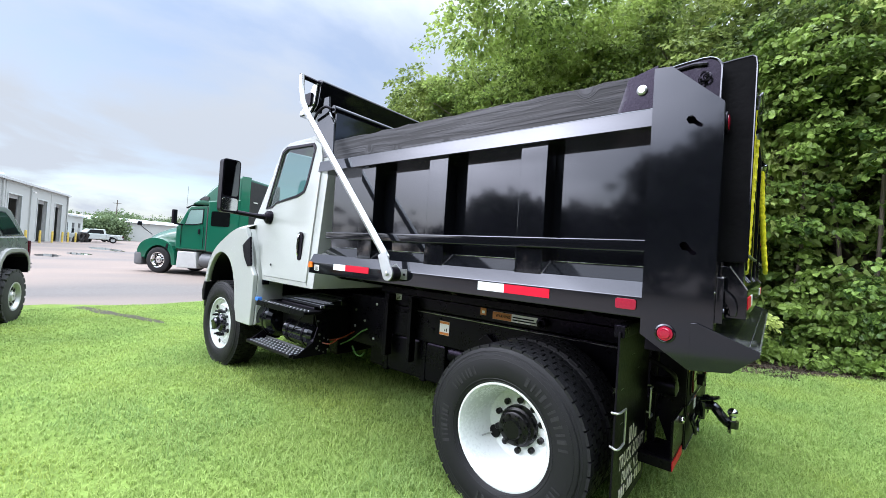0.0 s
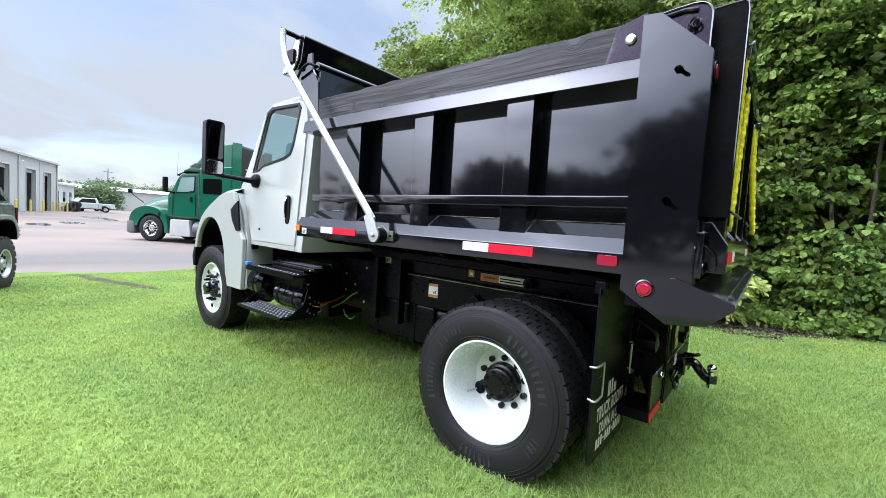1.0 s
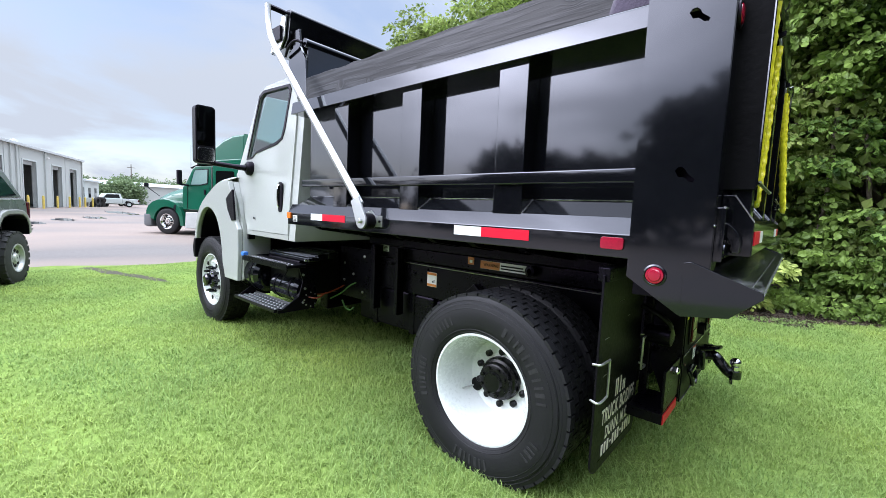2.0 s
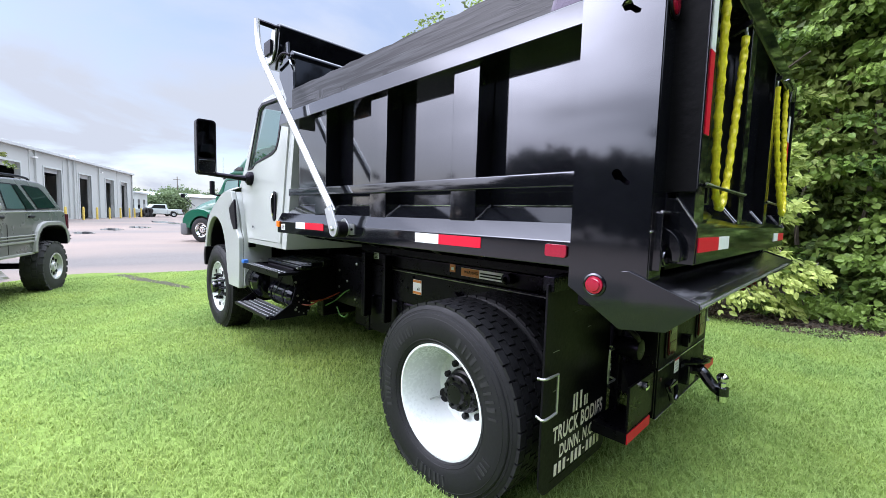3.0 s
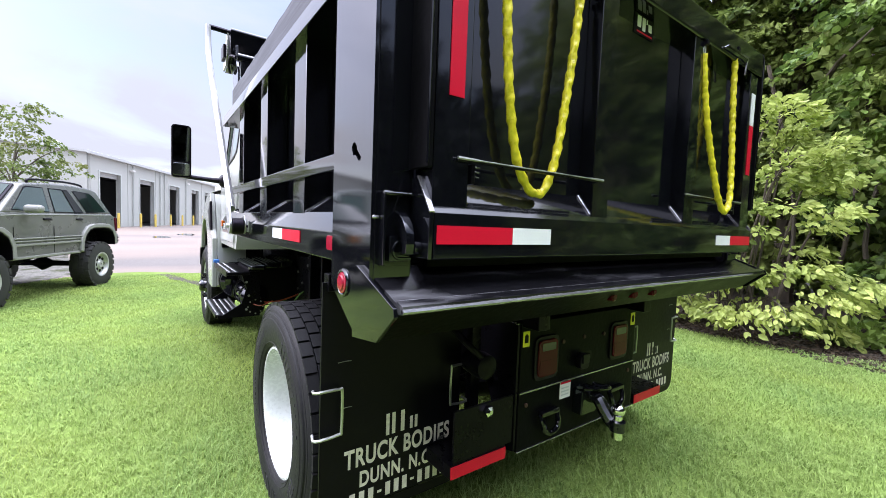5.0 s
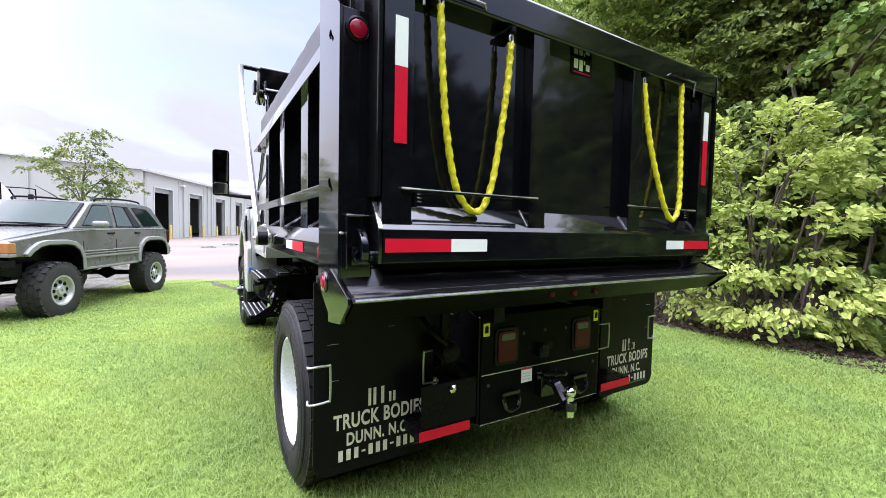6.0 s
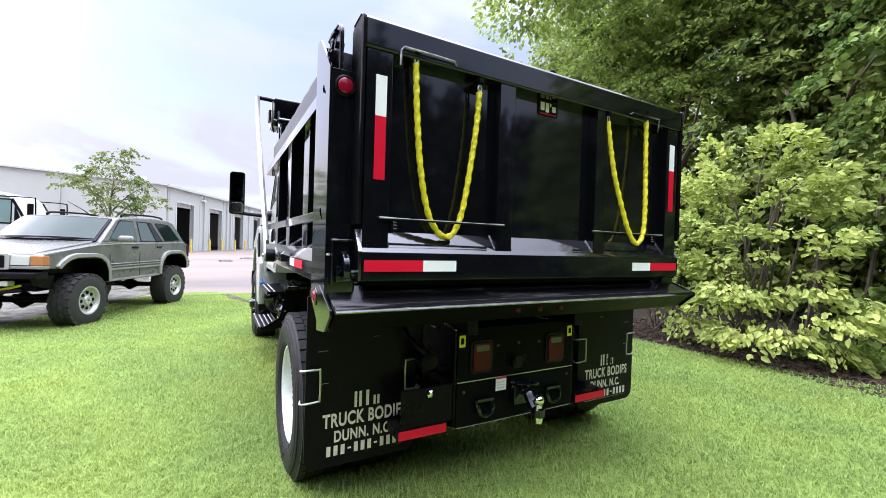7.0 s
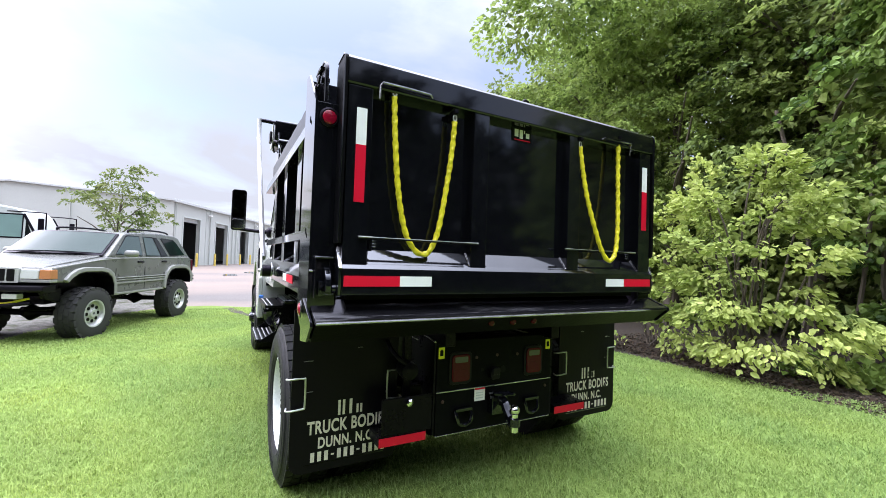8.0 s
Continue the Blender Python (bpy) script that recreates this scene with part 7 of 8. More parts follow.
for s in SIDES:
    bm = B()
    tube(bm, smooth_path([(0.99, s * 0.15, 1.362), (0.985, s * 0.40, 1.360), (0.93, s * 0.62, 1.368)]), 0.012, 6)
    part("wiper", bm, BLACK_PLASTIC, suv)
    for line, cx in ((FRONT_ARCH, 1.30), (REAR_ARCH, -1.25)):
        bm = B()
        prism(bm, offset_line(line, cx, 0.55, 0.075) + line[::-1], "y", s * 0.80, s * 0.905, 0.014)
        part("wheel_flare", bm, JEEP_TRIM, suv, "lighter grey wheel arch flare", 50)
        bm = B()
        prism(bm, offset_line(line, cx, 0.55, -0.002) + offset_line(line, cx, 0.55, -0.014)[::-1], "y", s * 0.56, s * 0.898)
        part("arch_liner", bm, BLACK_PLASTIC, suv)
    for z0, z1 in ((0.835, 0.868), (0.893, 0.912), (0.935, 0.952)):
        bm = B()
        box(bm, -0.76, 0.74, s * 0.858, s * 0.884, z0, z1, 0.006)
        part("side_moulding", bm, JEEP_TRIM, suv)
    bm = B()
    tube(bm, smooth_path([(2.02, s * 0.838, 1.138), (1.45, s * 0.842, 1.212), (0.9, s * 0.846, 1.272), (0.0, s * 0.842, 1.292), (-1.0, s * 0.842, 1.30), (-1.70, s * 0.838, 1.305)]), 0.010, 6)
    part("belt_line", bm, JEEP_TRIM, suv)
    bm = B()
    box(bm, -0.74, 0.80, s * 0.84, s * 0.872, 0.645, 0.685, 0.01)
    part("sill_trim", bm, JEEP_TRIM, suv)
    for xd, z1 in ((0.735, 1.29), (-0.075, 1.30), (-0.93, 1.30)):
        bm = B()
        box(bm, xd - 0.005, xd + 0.005, s * 0.8615, s * 0.8650, 0.70, z1 - 0.18)
        part("door_seam", bm, INK, suv)
    for xd in (0.06, -0.72):
        bm = B()
        box(bm, xd - 0.085, xd + 0.085, s * 0.842, s * 0.872, 1.205, 1.24, 0.012)
        part("door_handle", bm, BLACK_PLASTIC, suv)
    bm = B()
    box(bm, 0.46, 0.60, s * 0.87, s * 1.09, 1.318, 1.435, 0.05, 4)
    part("door_mirror", bm, JEEP_TRIM, suv)
    bm = B()
    tube(bm, smooth_path([(0.10, s * 0.62, 1.775), (0.02, s * 0.62, 1.825), (-0.7, s * 0.62, 1.85), (-1.15, s * 0.62, 1.83), (-1.22, s * 0.62, 1.78)]), 0.018, 8)
    part("roof_rail", bm, BLACK_PLASTIC, suv, "black roof rail")
    bm = B()
    prism(bm, [(2.00, 0.985), (2.085, 0.985), (2.078, 1.118), (2.00, 1.118)], "y", s * 0.475, s * 0.705, 0.010)
    part("headlamp", bm, HEADLAMP, suv, "rectangular clear headlamp")
    bm = B()
    prism(bm, [(1.945, 0.985), (2.072, 0.985), (2.066, 1.118), (1.955, 1.118)], "y", s * 0.712, s * 0.868, 0.010)
    part("corner_lamp", bm, DULL_AMBER, suv, "faded amber corner lamp")
    bm = B()
    box(bm, 1.95, 2.082, s * 0.47, s * 0.868, 0.935, 0.978, 0.008)
    part("lamp_trim", bm, JEEP_TRIM, suv, "pale strip below the headlamp")
    bm = B()
    box(bm, -1.900, -1.80, s * 0.70, s * 0.864, 0.99, 1.26, 0.015)
    part("tail_lamp", bm, DARK_LENS, suv)
    simple_wheel(suv, FRONT_HUB, s * 0.935, 0.400, 0.412, 0.33, 0.212, ALLOY, 8, "wheel with chunky mud tyre and bare alloy rim", 22, OLD_TYRE, 0.06)
    simple_wheel(suv, REAR_HUB, s * 0.925, 0.395, 0.410, 0.33, 0.212, ALLOY, 8, "wheel with chunky mud tyre and bare alloy rim", 22, OLD_TYRE, 0.06)
    bm = B()
    tube(bm, smooth_path([(1.95, s * 0.42, 0.55), (1.5, s * 0.45, 0.50), (0.7, s * 0.40, 0.50)]), 0.028, 8)
    part("control_arm", bm, BLACK_FRAME, suv)
    bm = B()
    tube(bm, [(1.36, s * 0.56, 0.42), (1.30, s * 0.54, 0.95)], 0.04, 10)
    part("shock_absorber", bm, BLACK_FRAME, suv)
    bm = B()
    box(bm, 2.03, 2.14, s * 0.30, s * 0.50, 0.700, 0.775, 0.012)
    part("fog_lamp", bm, HEADLAMP, suv, "grey rectangular fog lamp")
bm = B()
prism(bm, rounded(-0.468, 0.468, 0.925, 1.142, 0.02), "x", 2.03, 2.092, 0.006)
grille = part("grille", bm, ALLOY, suv, "pale grille frame with tall dark slots")
for k in range(7):
    bm = B()
    prism(bm, rounded(-0.430 + 0.1245 * k, -0.430 + 0.1245 * k + 0.098, 0.95, 1.118, 0.014), "x", 2.093, 2.097)
    part("grille_slot", bm, INK, grille)
bm = B()
prism(bm, [(1.96, 0.80), (2.15, 0.80), (2.19, 0.83), (2.18, 0.89), (1.96, 0.90)], "y", -0.86, 0.86, 0.012)
bumper = part("front_bumper", bm, BLACK_PLASTIC, suv, "battered black steel front bumper")
for y in (-0.74, -0.30, 0.30, 0.74):
    bm = B()
    prism(bm, [(1.75, 0.62), (2.02, 0.70), (2.08, 0.80), (1.75, 0.84)], "y", y - 0.03, y + 0.03, 0.006)
    part("bumper_bracket", bm, BLACK_FRAME, bumper)
bm = B()
tube(bm, smooth_path([(2.06, -0.62, 0.64), (2.10, -0.2, 0.60), (2.10, 0.2, 0.60), (2.06, 0.62, 0.64)]), 0.025, 8)
part("lower_bar", bm, BLACK_FRAME, bumper)
bm = B()
box(bm, -1.95, -1.78, -0.865, 0.865, 0.735, 0.955, 0.04)
rb = part("rear_bumper", bm, JEEP_TRIM, suv)
for z in (0.80, 0.86):
    bm = B()
    box(bm, -1.956, -1.80, -0.870, 0.870, z, z + 0.018, 0.004)
    part("bumper_groove", bm, BLACK_PLASTIC, rb)
for x0 in (FRONT_HUB, REAR_HUB):
    bm = B()
    box(bm, x0 - 0.46, x0 + 0.46, -0.60, 0.60, 0.66, 1.04)
    part("wheel_well", bm, BLACK_FRAME, suv)
    bm = B()
    lathe(bm, [(0.045, -0.72), (0.05, -0.15), (0.13, 0.0), (0.05, 0.15), (0.045, 0.72)], (x0, 0, 0.40), "y", 16)
    part("axle", bm, BLACK_FRAME, suv)
bm = B()
box(bm, -1.8, 1.85, -0.62, 0.62, 0.60, 0.72)
part("underbody", bm, BLACK_FRAME, suv)
bm = B()
prism(bm, [(-0.75, 0.62), (0.70, 0.62), (0.45, 0.50), (0.1, 0.46), (-0.25, 0.50), (-0.5, 0.55)], "y", -0.30, 0.34, 0.03)
part("gearbox_skid", bm, BLACK_FRAME, suv)
bm = B()
tube(bm, smooth_path([(2.02, -0.05, 0.645), (2.06, 0.25, 0.625), (2.0, 0.55, 0.70)]), 0.018, 6)
part("tow_strap", bm, YELLOW, suv, "yellow tow strap")

# green sleeper tractor on the lot
G = Matrix.Translation((-19.38, 6.24, 0.03)) @ Matrix.Rotation(radians(-147), 4, "Z")
tractor = thing("tractor_unit", "green sleeper-cab road tractor parked on the lot", "truck", G)


def loft(sections):
    """A rounded body through cross sections (x, half width, foot height, shoulder height, crown height)."""
    bm = B()
    rings = []
    for x, w, z0, z1, z2 in sections:
        half = [(w, z0), (w, z0 + (z1 - z0) * 0.55), (w * 0.985, z1 - 0.10), (w * 0.93, z1), (w * 0.80, z1 + (z2 - z1) * 0.55), (w * 0.45, z1 + (z2 - z1) * 0.93), (0, z2)]
        rings.append([bm.verts.new((x, -y, z)) for y, z in half] + [bm.verts.new((x, y, z)) for y, z in half[-2::-1]])
    for a, b in zip(rings, rings[1:]):
        for k in range(len(a) - 1):
            bm.faces.new((a[k], b[k], b[k + 1], a[k + 1]))
    for r in (rings[0], rings[-1]):
        bm.faces.new(r)
    bmesh.ops.recalc_face_normals(bm, faces=bm.faces)
    return bm


part("bonnet", loft([(0.98, 0.60, 0.72, 0.98, 1.10), (0.92, 0.70, 0.68, 1.14, 1.30), (0.74, 0.76, 0.66, 1.32, 1.52), (0.42, 0.80, 0.64, 1.46, 1.70), (0.10, 0.84, 0.64, 1.56, 1.82), (-0.30, 0.90, 0.64, 1.66, 1.90), (-0.66, 0.98, 0.64, 1.72, 1.95)]), GREEN_PAINT, tractor, "glossy green sloping bonnet", 50)
FENDER = [(0.92, 0.60), (0.90, 0.92), (0.80, 1.12), (0.62, 1.27), (0.38, 1.365), (0.12, 1.385), (-0.14, 1.35), (-0.38, 1.26), (-0.56, 1.10), (-0.68, 0.86), (-0.75, 0.36), (-0.60, 0.36)] + [(0.575 * math.cos(radians(a)), 0.50 + 0.60 * math.sin(radians(a))) for a in range(178, 1, -16)] + [(0.58, 0.60)]
for s in SIDES:
    bm = B()
    prism(bm, FENDER, "y", s * 0.62, s * 1.13, 0.055, 3)
    part("fender", bm, GREEN_PAINT, tractor, "rounded green front fender", 50)
    bm = B()
    prism(bm, [(-0.42, 1.16), (-0.36, 1.20), (-0.30, 1.02), (-0.40, 0.94)], "y", s * 1.128, s * 1.140)
    part("side_vent", bm, BLACK_PLASTIC, tractor, "black slanting side vent")
part("cab", hull(B(), [(-0.62, 1.00), (-0.62, 1.90), (-0.72, 1.98), (-1.03, 2.60), (-1.16, 2.72), (-1.95, 2.76), (-1.95, 1.00)], 1.05, 0.05, 1.6, 0.05), GREEN_PAINT, tractor, "", 45)
part("sleeper", hull(B(), [(-1.96, 0.96), (-1.96, 2.95), (-3.30, 3.05), (-3.30, 0.96)], 1.10, 0.0, 2.5, 0.05), GREEN_PAINT, tractor, "", 45)
bm = hull(B(), [(-1.20, 2.78), (-1.45, 2.96), (-1.75, 3.16), (-2.05, 3.46), (-2.36, 3.72), (-2.75, 3.90), (-3.30, 3.98), (-3.30, 2.78)], 1.08, 0.06, 2.9, 0.09)
part("roof_fairing", bm, GREEN_PAINT, tractor, "green swept roof fairing", 50)
bm = B()
box(bm, -3.34, -3.305, -1.02, 1.02, 1.0, 3.85)
back_wall = part("sleeper_back", bm, DARK_INSIDE, tractor, "dark sleeper back wall")
for y in (-0.55, 0.05, 0.60):
    bm = B()
    box(bm, -3.356, -3.342, y, y + 0.28, 3.02, 3.07)
    part("marker_strip", bm, LABEL_WHITE, back_wall)
bm = B()
prism(bm, [(-0.92, 2.66), (-1.25, 2.80), (-1.25, 2.76), (-0.95, 2.62)], "y", -0.95, 0.95, 0.006)
part("sun_visor", bm, BLACK_PLASTIC, tractor, "dark sun visor")
for s in SIDES:
    bm = B()
    prism(bm, [(-3.30, 1.0), (-3.30, 3.96), (-3.66, 3.92), (-3.66, 1.0)], "y", s * 1.10, s * 1.07)
    part("side_fairing", bm, GREEN_PAINT, tractor)
    bm = B()
    prism(bm, [(-1.55, 2.98), (-1.78, 3.12), (-1.98, 3.10), (-1.98, 2.96)], "y", s * 1.02, s * 1.10, 0.02)
    part("fairing_recess", bm, DARK_INSIDE, tractor)
    simple_wheel(tractor, 0, s * 1.13, 0.52, 0.51, 0.28, 0.29, CHROME, 10, "front wheel with bright alloy rim")
    for xr in (-4.3, -5.6):
        simple_wheel(tractor, xr, s * 1.20, 0.52, 0.51, 0.50, 0.29, WHITE_RIM, 10, "rear wheel")
    bm = B()
    prism(bm, [(-0.78, 0.28), (-0.82, 0.92), (-1.60, 0.92), (-1.66, 0.28)], "y", s * 0.75, s * 1.12, 0.03)
    part("step_tank", bm, ALLOY, tractor, "bright metal step and tank")
    bm = B()
    lathe(bm, [(0.05, -2.9), (0.28, -2.86), (0.30, -2.8), (0.30, -1.78), (0.28, -1.72), (0.05, -1.68)], (0, s * 0.82, 0.60), "x", 24)
    part("fuel_tank", bm, TRAILER_GREY, tractor, "round fuel tank")
    bm = B()
    prism(bm, [(-0.98, 1.96), (-1.13, 2.50), (-1.19, 2.58), (-1.74, 2.62), (-1.74, 2.04), (-1.45, 1.98)], "y", s * 1.030, s * 1.044)
    for v in bm.verts:
        v.co.y *= 1 - 0.05 * (v.co.z - 1.9)
    part("window_seal", bm, BLACK_PLASTIC, tractor)
    bm = B()
    prism(bm, [(-1.01, 1.99), (-1.15, 2.49), (-1.20, 2.55), (-1.71, 2.59), (-1.71, 2.07), (-1.44, 2.01)], "y", s * 1.040, s * 1.052)
    for v in bm.verts:
        v.co.y *= 1 - 0.05 * (v.co.z - 1.9)
    part("door_window", bm, LORRY_GLASS, tractor, "pale reflecting door window")
    bm = B()
    prism(bm, rounded(-2.90, -2.13, 1.97, 2.55, 0.07), "y", s * 1.098, s * 1.112)
    part("sleeper_window", bm, NIGHT_GLASS, tractor, "dark sleeper window")
    bm = B()
    box(bm, -0.86, -0.74, s * 1.28, s * 1.46, 1.98, 2.52, 0.03)
    part("door_mirror", bm, BLACK_PLASTIC, tractor)
    bm = B()
    tube(bm, [(-0.90, s * 1.02, 1.96), (-0.80, s * 1.35, 1.98)], 0.035, 8)
    part("mirror_arm", bm, BLACK_PLASTIC, tractor)
    bm = B()
    tube(bm, smooth_path([(0.60, s * 0.78, 1.50), (0.85, s * 1.00, 1.78), (0.92, s * 1.06, 1.88)]), 0.014, 6)
    part("wing_mirror_arm", bm, BLACK_PLASTIC, tractor)
    bm = B()
    box(bm, 0.88, 0.96, s * 0.98, s * 1.16, 1.84, 2.0, 0.03)
    part("wing_mirror", bm, BLACK_PLASTIC, tractor)
    for xd in (-0.86, -1.80):
        bm = B()
        box(bm, xd - 0.008, xd + 0.008, s * 1.045, s * 1.056, 1.06, 1.94)
        part("door_seam", bm, INK, tractor)
    bm = B()
    box(bm, -1.66, -1.58, s * 1.05, s * 1.075, 1.62, 1.82, 0.01)
    part("door_handle", bm, BLACK_PLASTIC, tractor)
    bm = B()
    box(bm, -1.98, -1.94, s * 1.05, s * 1.106, 1.0, 2.7, 0.01)
    part("sleeper_gap", bm, DARK_INSIDE, tractor)
    bm = B()
    tube(bm, [(-0.95, s * 0.95, 2.6), (-0.98, s * 0.97, 3.5)], 0.005, 5)
    part("aerial", bm, BLACK_PLASTIC, tractor)
bm = B()
box(bm, 0.66, 1.04, -1.15, 1.15, 0.28, 0.82, 0.10)
part("bumper", bm, TRAILER_GREY, tractor, "dark grey wrap-round bumper")
bm = B()
box(bm, -6.3, 0.6, -0.42, 0.42, 0.60, 0.90)
part("chassis", bm, BLACK_FRAME, tractor)
bm = B()
prism(bm, [(-0.70, 1.98), (-1.02, 2.58), (-0.995, 2.595), (-0.675, 1.99)], "y", -0.90, 0.90)
part("windscreen", bm, LORRY_GLASS, tractor)

# white pickup far across the lot
pick = thing("pickup_truck", "old white pickup parked by the workshop", "pickup", Matrix.Translation((-66.0, 11.9, 0.2)) @ Matrix.Rotation(radians(-100), 4, "Z"))
part("body", hull(B(), [(2.6, 0.45), (2.62, 0.95), (1.2, 1.08), (-2.6, 1.05), (-2.62, 0.5), (-2.1, 0.45), (-1.9, 0.8), (-1.3, 0.8), (-1.1, 0.42), (1.2, 0.42), (1.4, 0.8), (2.0, 0.8), (2.2, 0.45)], 0.95, 0, 0, 0.04), WHITE_OLD, pick)
part("cabin", hull(B(), [(1.25, 1.05), (0.65, 1.68), (-0.75, 1.70), (-0.95, 1.05)], 0.88, 0.2, 1.05, 0.04), WHITE_OLD, pick)
window_pane("side_window", [(0.95, 1.12), (0.6, 1.58), (-0.6, 1.60), (-0.7, 1.12)], 0.872, pick, DARK_GLASS, 0.2, 1.05)
for s in SIDES:
    for x in (1.7, -1.6):
        simple_wheel(pick, x, s * 0.93, 0.37, 0.37, 0.24, 0.19, WHITE_RIM, 6, "small road wheel")
bm = B()
box(bm, -2.52, -1.05, -0.80, 0.80, 0.95, 1.065)
part("bed_liner", bm, DARK_INSIDE, pick, "dark open load bed")
for x0, x1 in ((2.55, 2.72), (-2.75, -2.58)):
    bm = B()
    box(bm, x0, x1, -0.92, 0.92, 0.46, 0.66, 0.03)
    part("bumper", bm, TRAILER_GREY, pick)
for s in SIDES:
    bm = B()
    box(bm, -2.63, -2.50, s * 0.80, s * 0.955, 0.70, 0.98, 0.01)
    part("tail_lamp", bm, DARK_LENS, pick)
    bm = B()
    box(bm, -0.93, -0.90, s * 0.945, s * 0.956, 0.5, 1.05)
    part("door_seam", bm, INK, pick)
# second pale pickup behind it
pick2 = copy_thing(pick, Matrix.Translation((-72.0, 12.6, 0.2)) @ Matrix.Rotation(radians(-80), 4, "Z"))
tagged(pick2, "second old white pickup behind the first")

# white cab of a parked lorry behind the grey wagon
lorry = thing("white_lorry", "white truck cab with open mirror arms beside the wagon", "truck", Matrix.Translation((-15.5, -3.55, 0.0)) @ Matrix.Rotation(radians(88), 4, "Z"))
part("cab", hull(B(), [(0.42, 0.6), (0.42, 1.62), (0.05, 2.40), (-0.10, 2.54), (-0.4, 2.60), (-1.8, 2.62), (-1.85, 0.6)], 1.05, 0.04, 1.5, 0.05), WHITE_OLD, lorry, "", 45)
part("bonnet", hull(B(), [(0.40, 0.6), (0.40, 1.52), (1.1, 1.42), (1.7, 1.15), (1.8, 0.6)], 0.95, 0.1, 1.0, 0.06), WHITE_OLD, lorry, "", 45)
window_pane("door_window", [(0.04, 1.70), (0.04, 2.34), (-0.85, 2.34), (-0.85, 1.70)], 1.045, lorry, LORRY_GLASS, 0.04, 1.5, "green-tinted door window")
window_pane("window_frame", [(0.07, 1.66), (0.07, 2.38), (-0.88, 2.38), (-0.88, 1.66)], 1.040, lorry, BLACK_PLASTIC, 0.04, 1.5, "black window seal")
window_pane("corner_window", [(0.31, 1.66), (0.12, 2.22), (0.12, 1.66)], 1.043, lorry, DARK_GLASS, 0.04, 1.5, "dark corner window")
for s in SIDES:
    bm = B()
    tube(bm, smooth_path([(0.42, s * 1.0, 1.60), (0.25, s * 1.01, 1.98), (0.06, s * 1.0, 2.38)], 4), 0.035, 8)
    part("windscreen_pillar", bm, BLACK_PLASTIC, lorry, "black windscreen pillar trim")
    bm = B()
    tube(bm, smooth_path([(-0.30, s * 1.0, 2.44), (0.30, s * 1.05, 2.44), (0.58, s * 1.18, 2.42), (0.62, s * 1.20, 2.36), (0.62, s * 1.20, 1.75), (0.56, s * 1.16, 1.68), (0.38, s * 1.0, 1.64)], 4), 0.018, 6)
    part("mirror_arm", bm, BLACK_FRAME, lorry)
    bm = B()
    box(bm, 0.44, 0.58, s * 1.16, s * 1.22, 1.86, 2.26, 0.03)
    part("door_mirror", bm, BLACK_PLASTIC, lorry)
    bm = B()
    box(bm, -0.95, -0.80, s * 1.04, s * 1.07, 1.45, 1.49, 0.01)
    part("door_handle", bm, BLACK_PLASTIC, lorry)
    simple_wheel(lorry, 1.0, s * 1.02, 0.5, 0.5, 0.28, 0.29, WHITE_RIM, 8, "front wheel")
bm = B()
box(bm, -7.0, -2.1, -1.2, 1.2, 0.9, 1.1)
part("flat_bed", bm, WHITE_OLD, lorry)
for s in SIDES:
    simple_wheel(lorry, -5.2, s * 1.02, 0.5, 0.5, 0.30, 0.29, WHITE_RIM, 8, "rear wheel")


# ---- trees and shrubs ----
def grow_trunk(t, rng, h, r, limbs, lean=(0, 0), spread=0.6):
    """A tapered trunk and its limbs, as parts of the tree."""
    bm = B()
    stem = smooth_path([(0, 0, -0.1), (lean[0] * 0.2 + rng.uniform(-.1, .1), lean[1] * 0.2, h * 0.3), (lean[0] * 0.6, lean[1] * 0.6 + rng.uniform(-.15, .15), h * 0.65), (lean[0], lean[1], h)], 4)
    tube(bm, stem, r, 9, [r * (1.25 - 1.05 * i / (len(stem) - 1)) for i in range(len(stem))])
    part("trunk", bm, BARK, t)
    for k in range(limbs):
        u = rng.uniform(0.25, 0.9)
        p = stem[int(u * (len(stem) - 1))]
        a, ln = rng.uniform(0, 2 * math.pi), h * spread * rng.uniform(0.5, 1.0) * (1.1 - u * 0.6)
        q = p + Vector((math.cos(a) * ln, math.sin(a) * ln, ln * rng.uniform(0.25, 0.8)))
        mid = (p + q) / 2 + Vector((0, 0, ln * 0.12))
        path = smooth_path([p, mid, q], 3)
        rr = r * (1.0 - u) * 0.6 + 0.015
        bm = B()
        tube(bm, path, rr, 6, [rr * (1 - 0.8 * i / (len(path) - 1)) for i in range(len(path))])
        part("limb", bm, BARK, t)


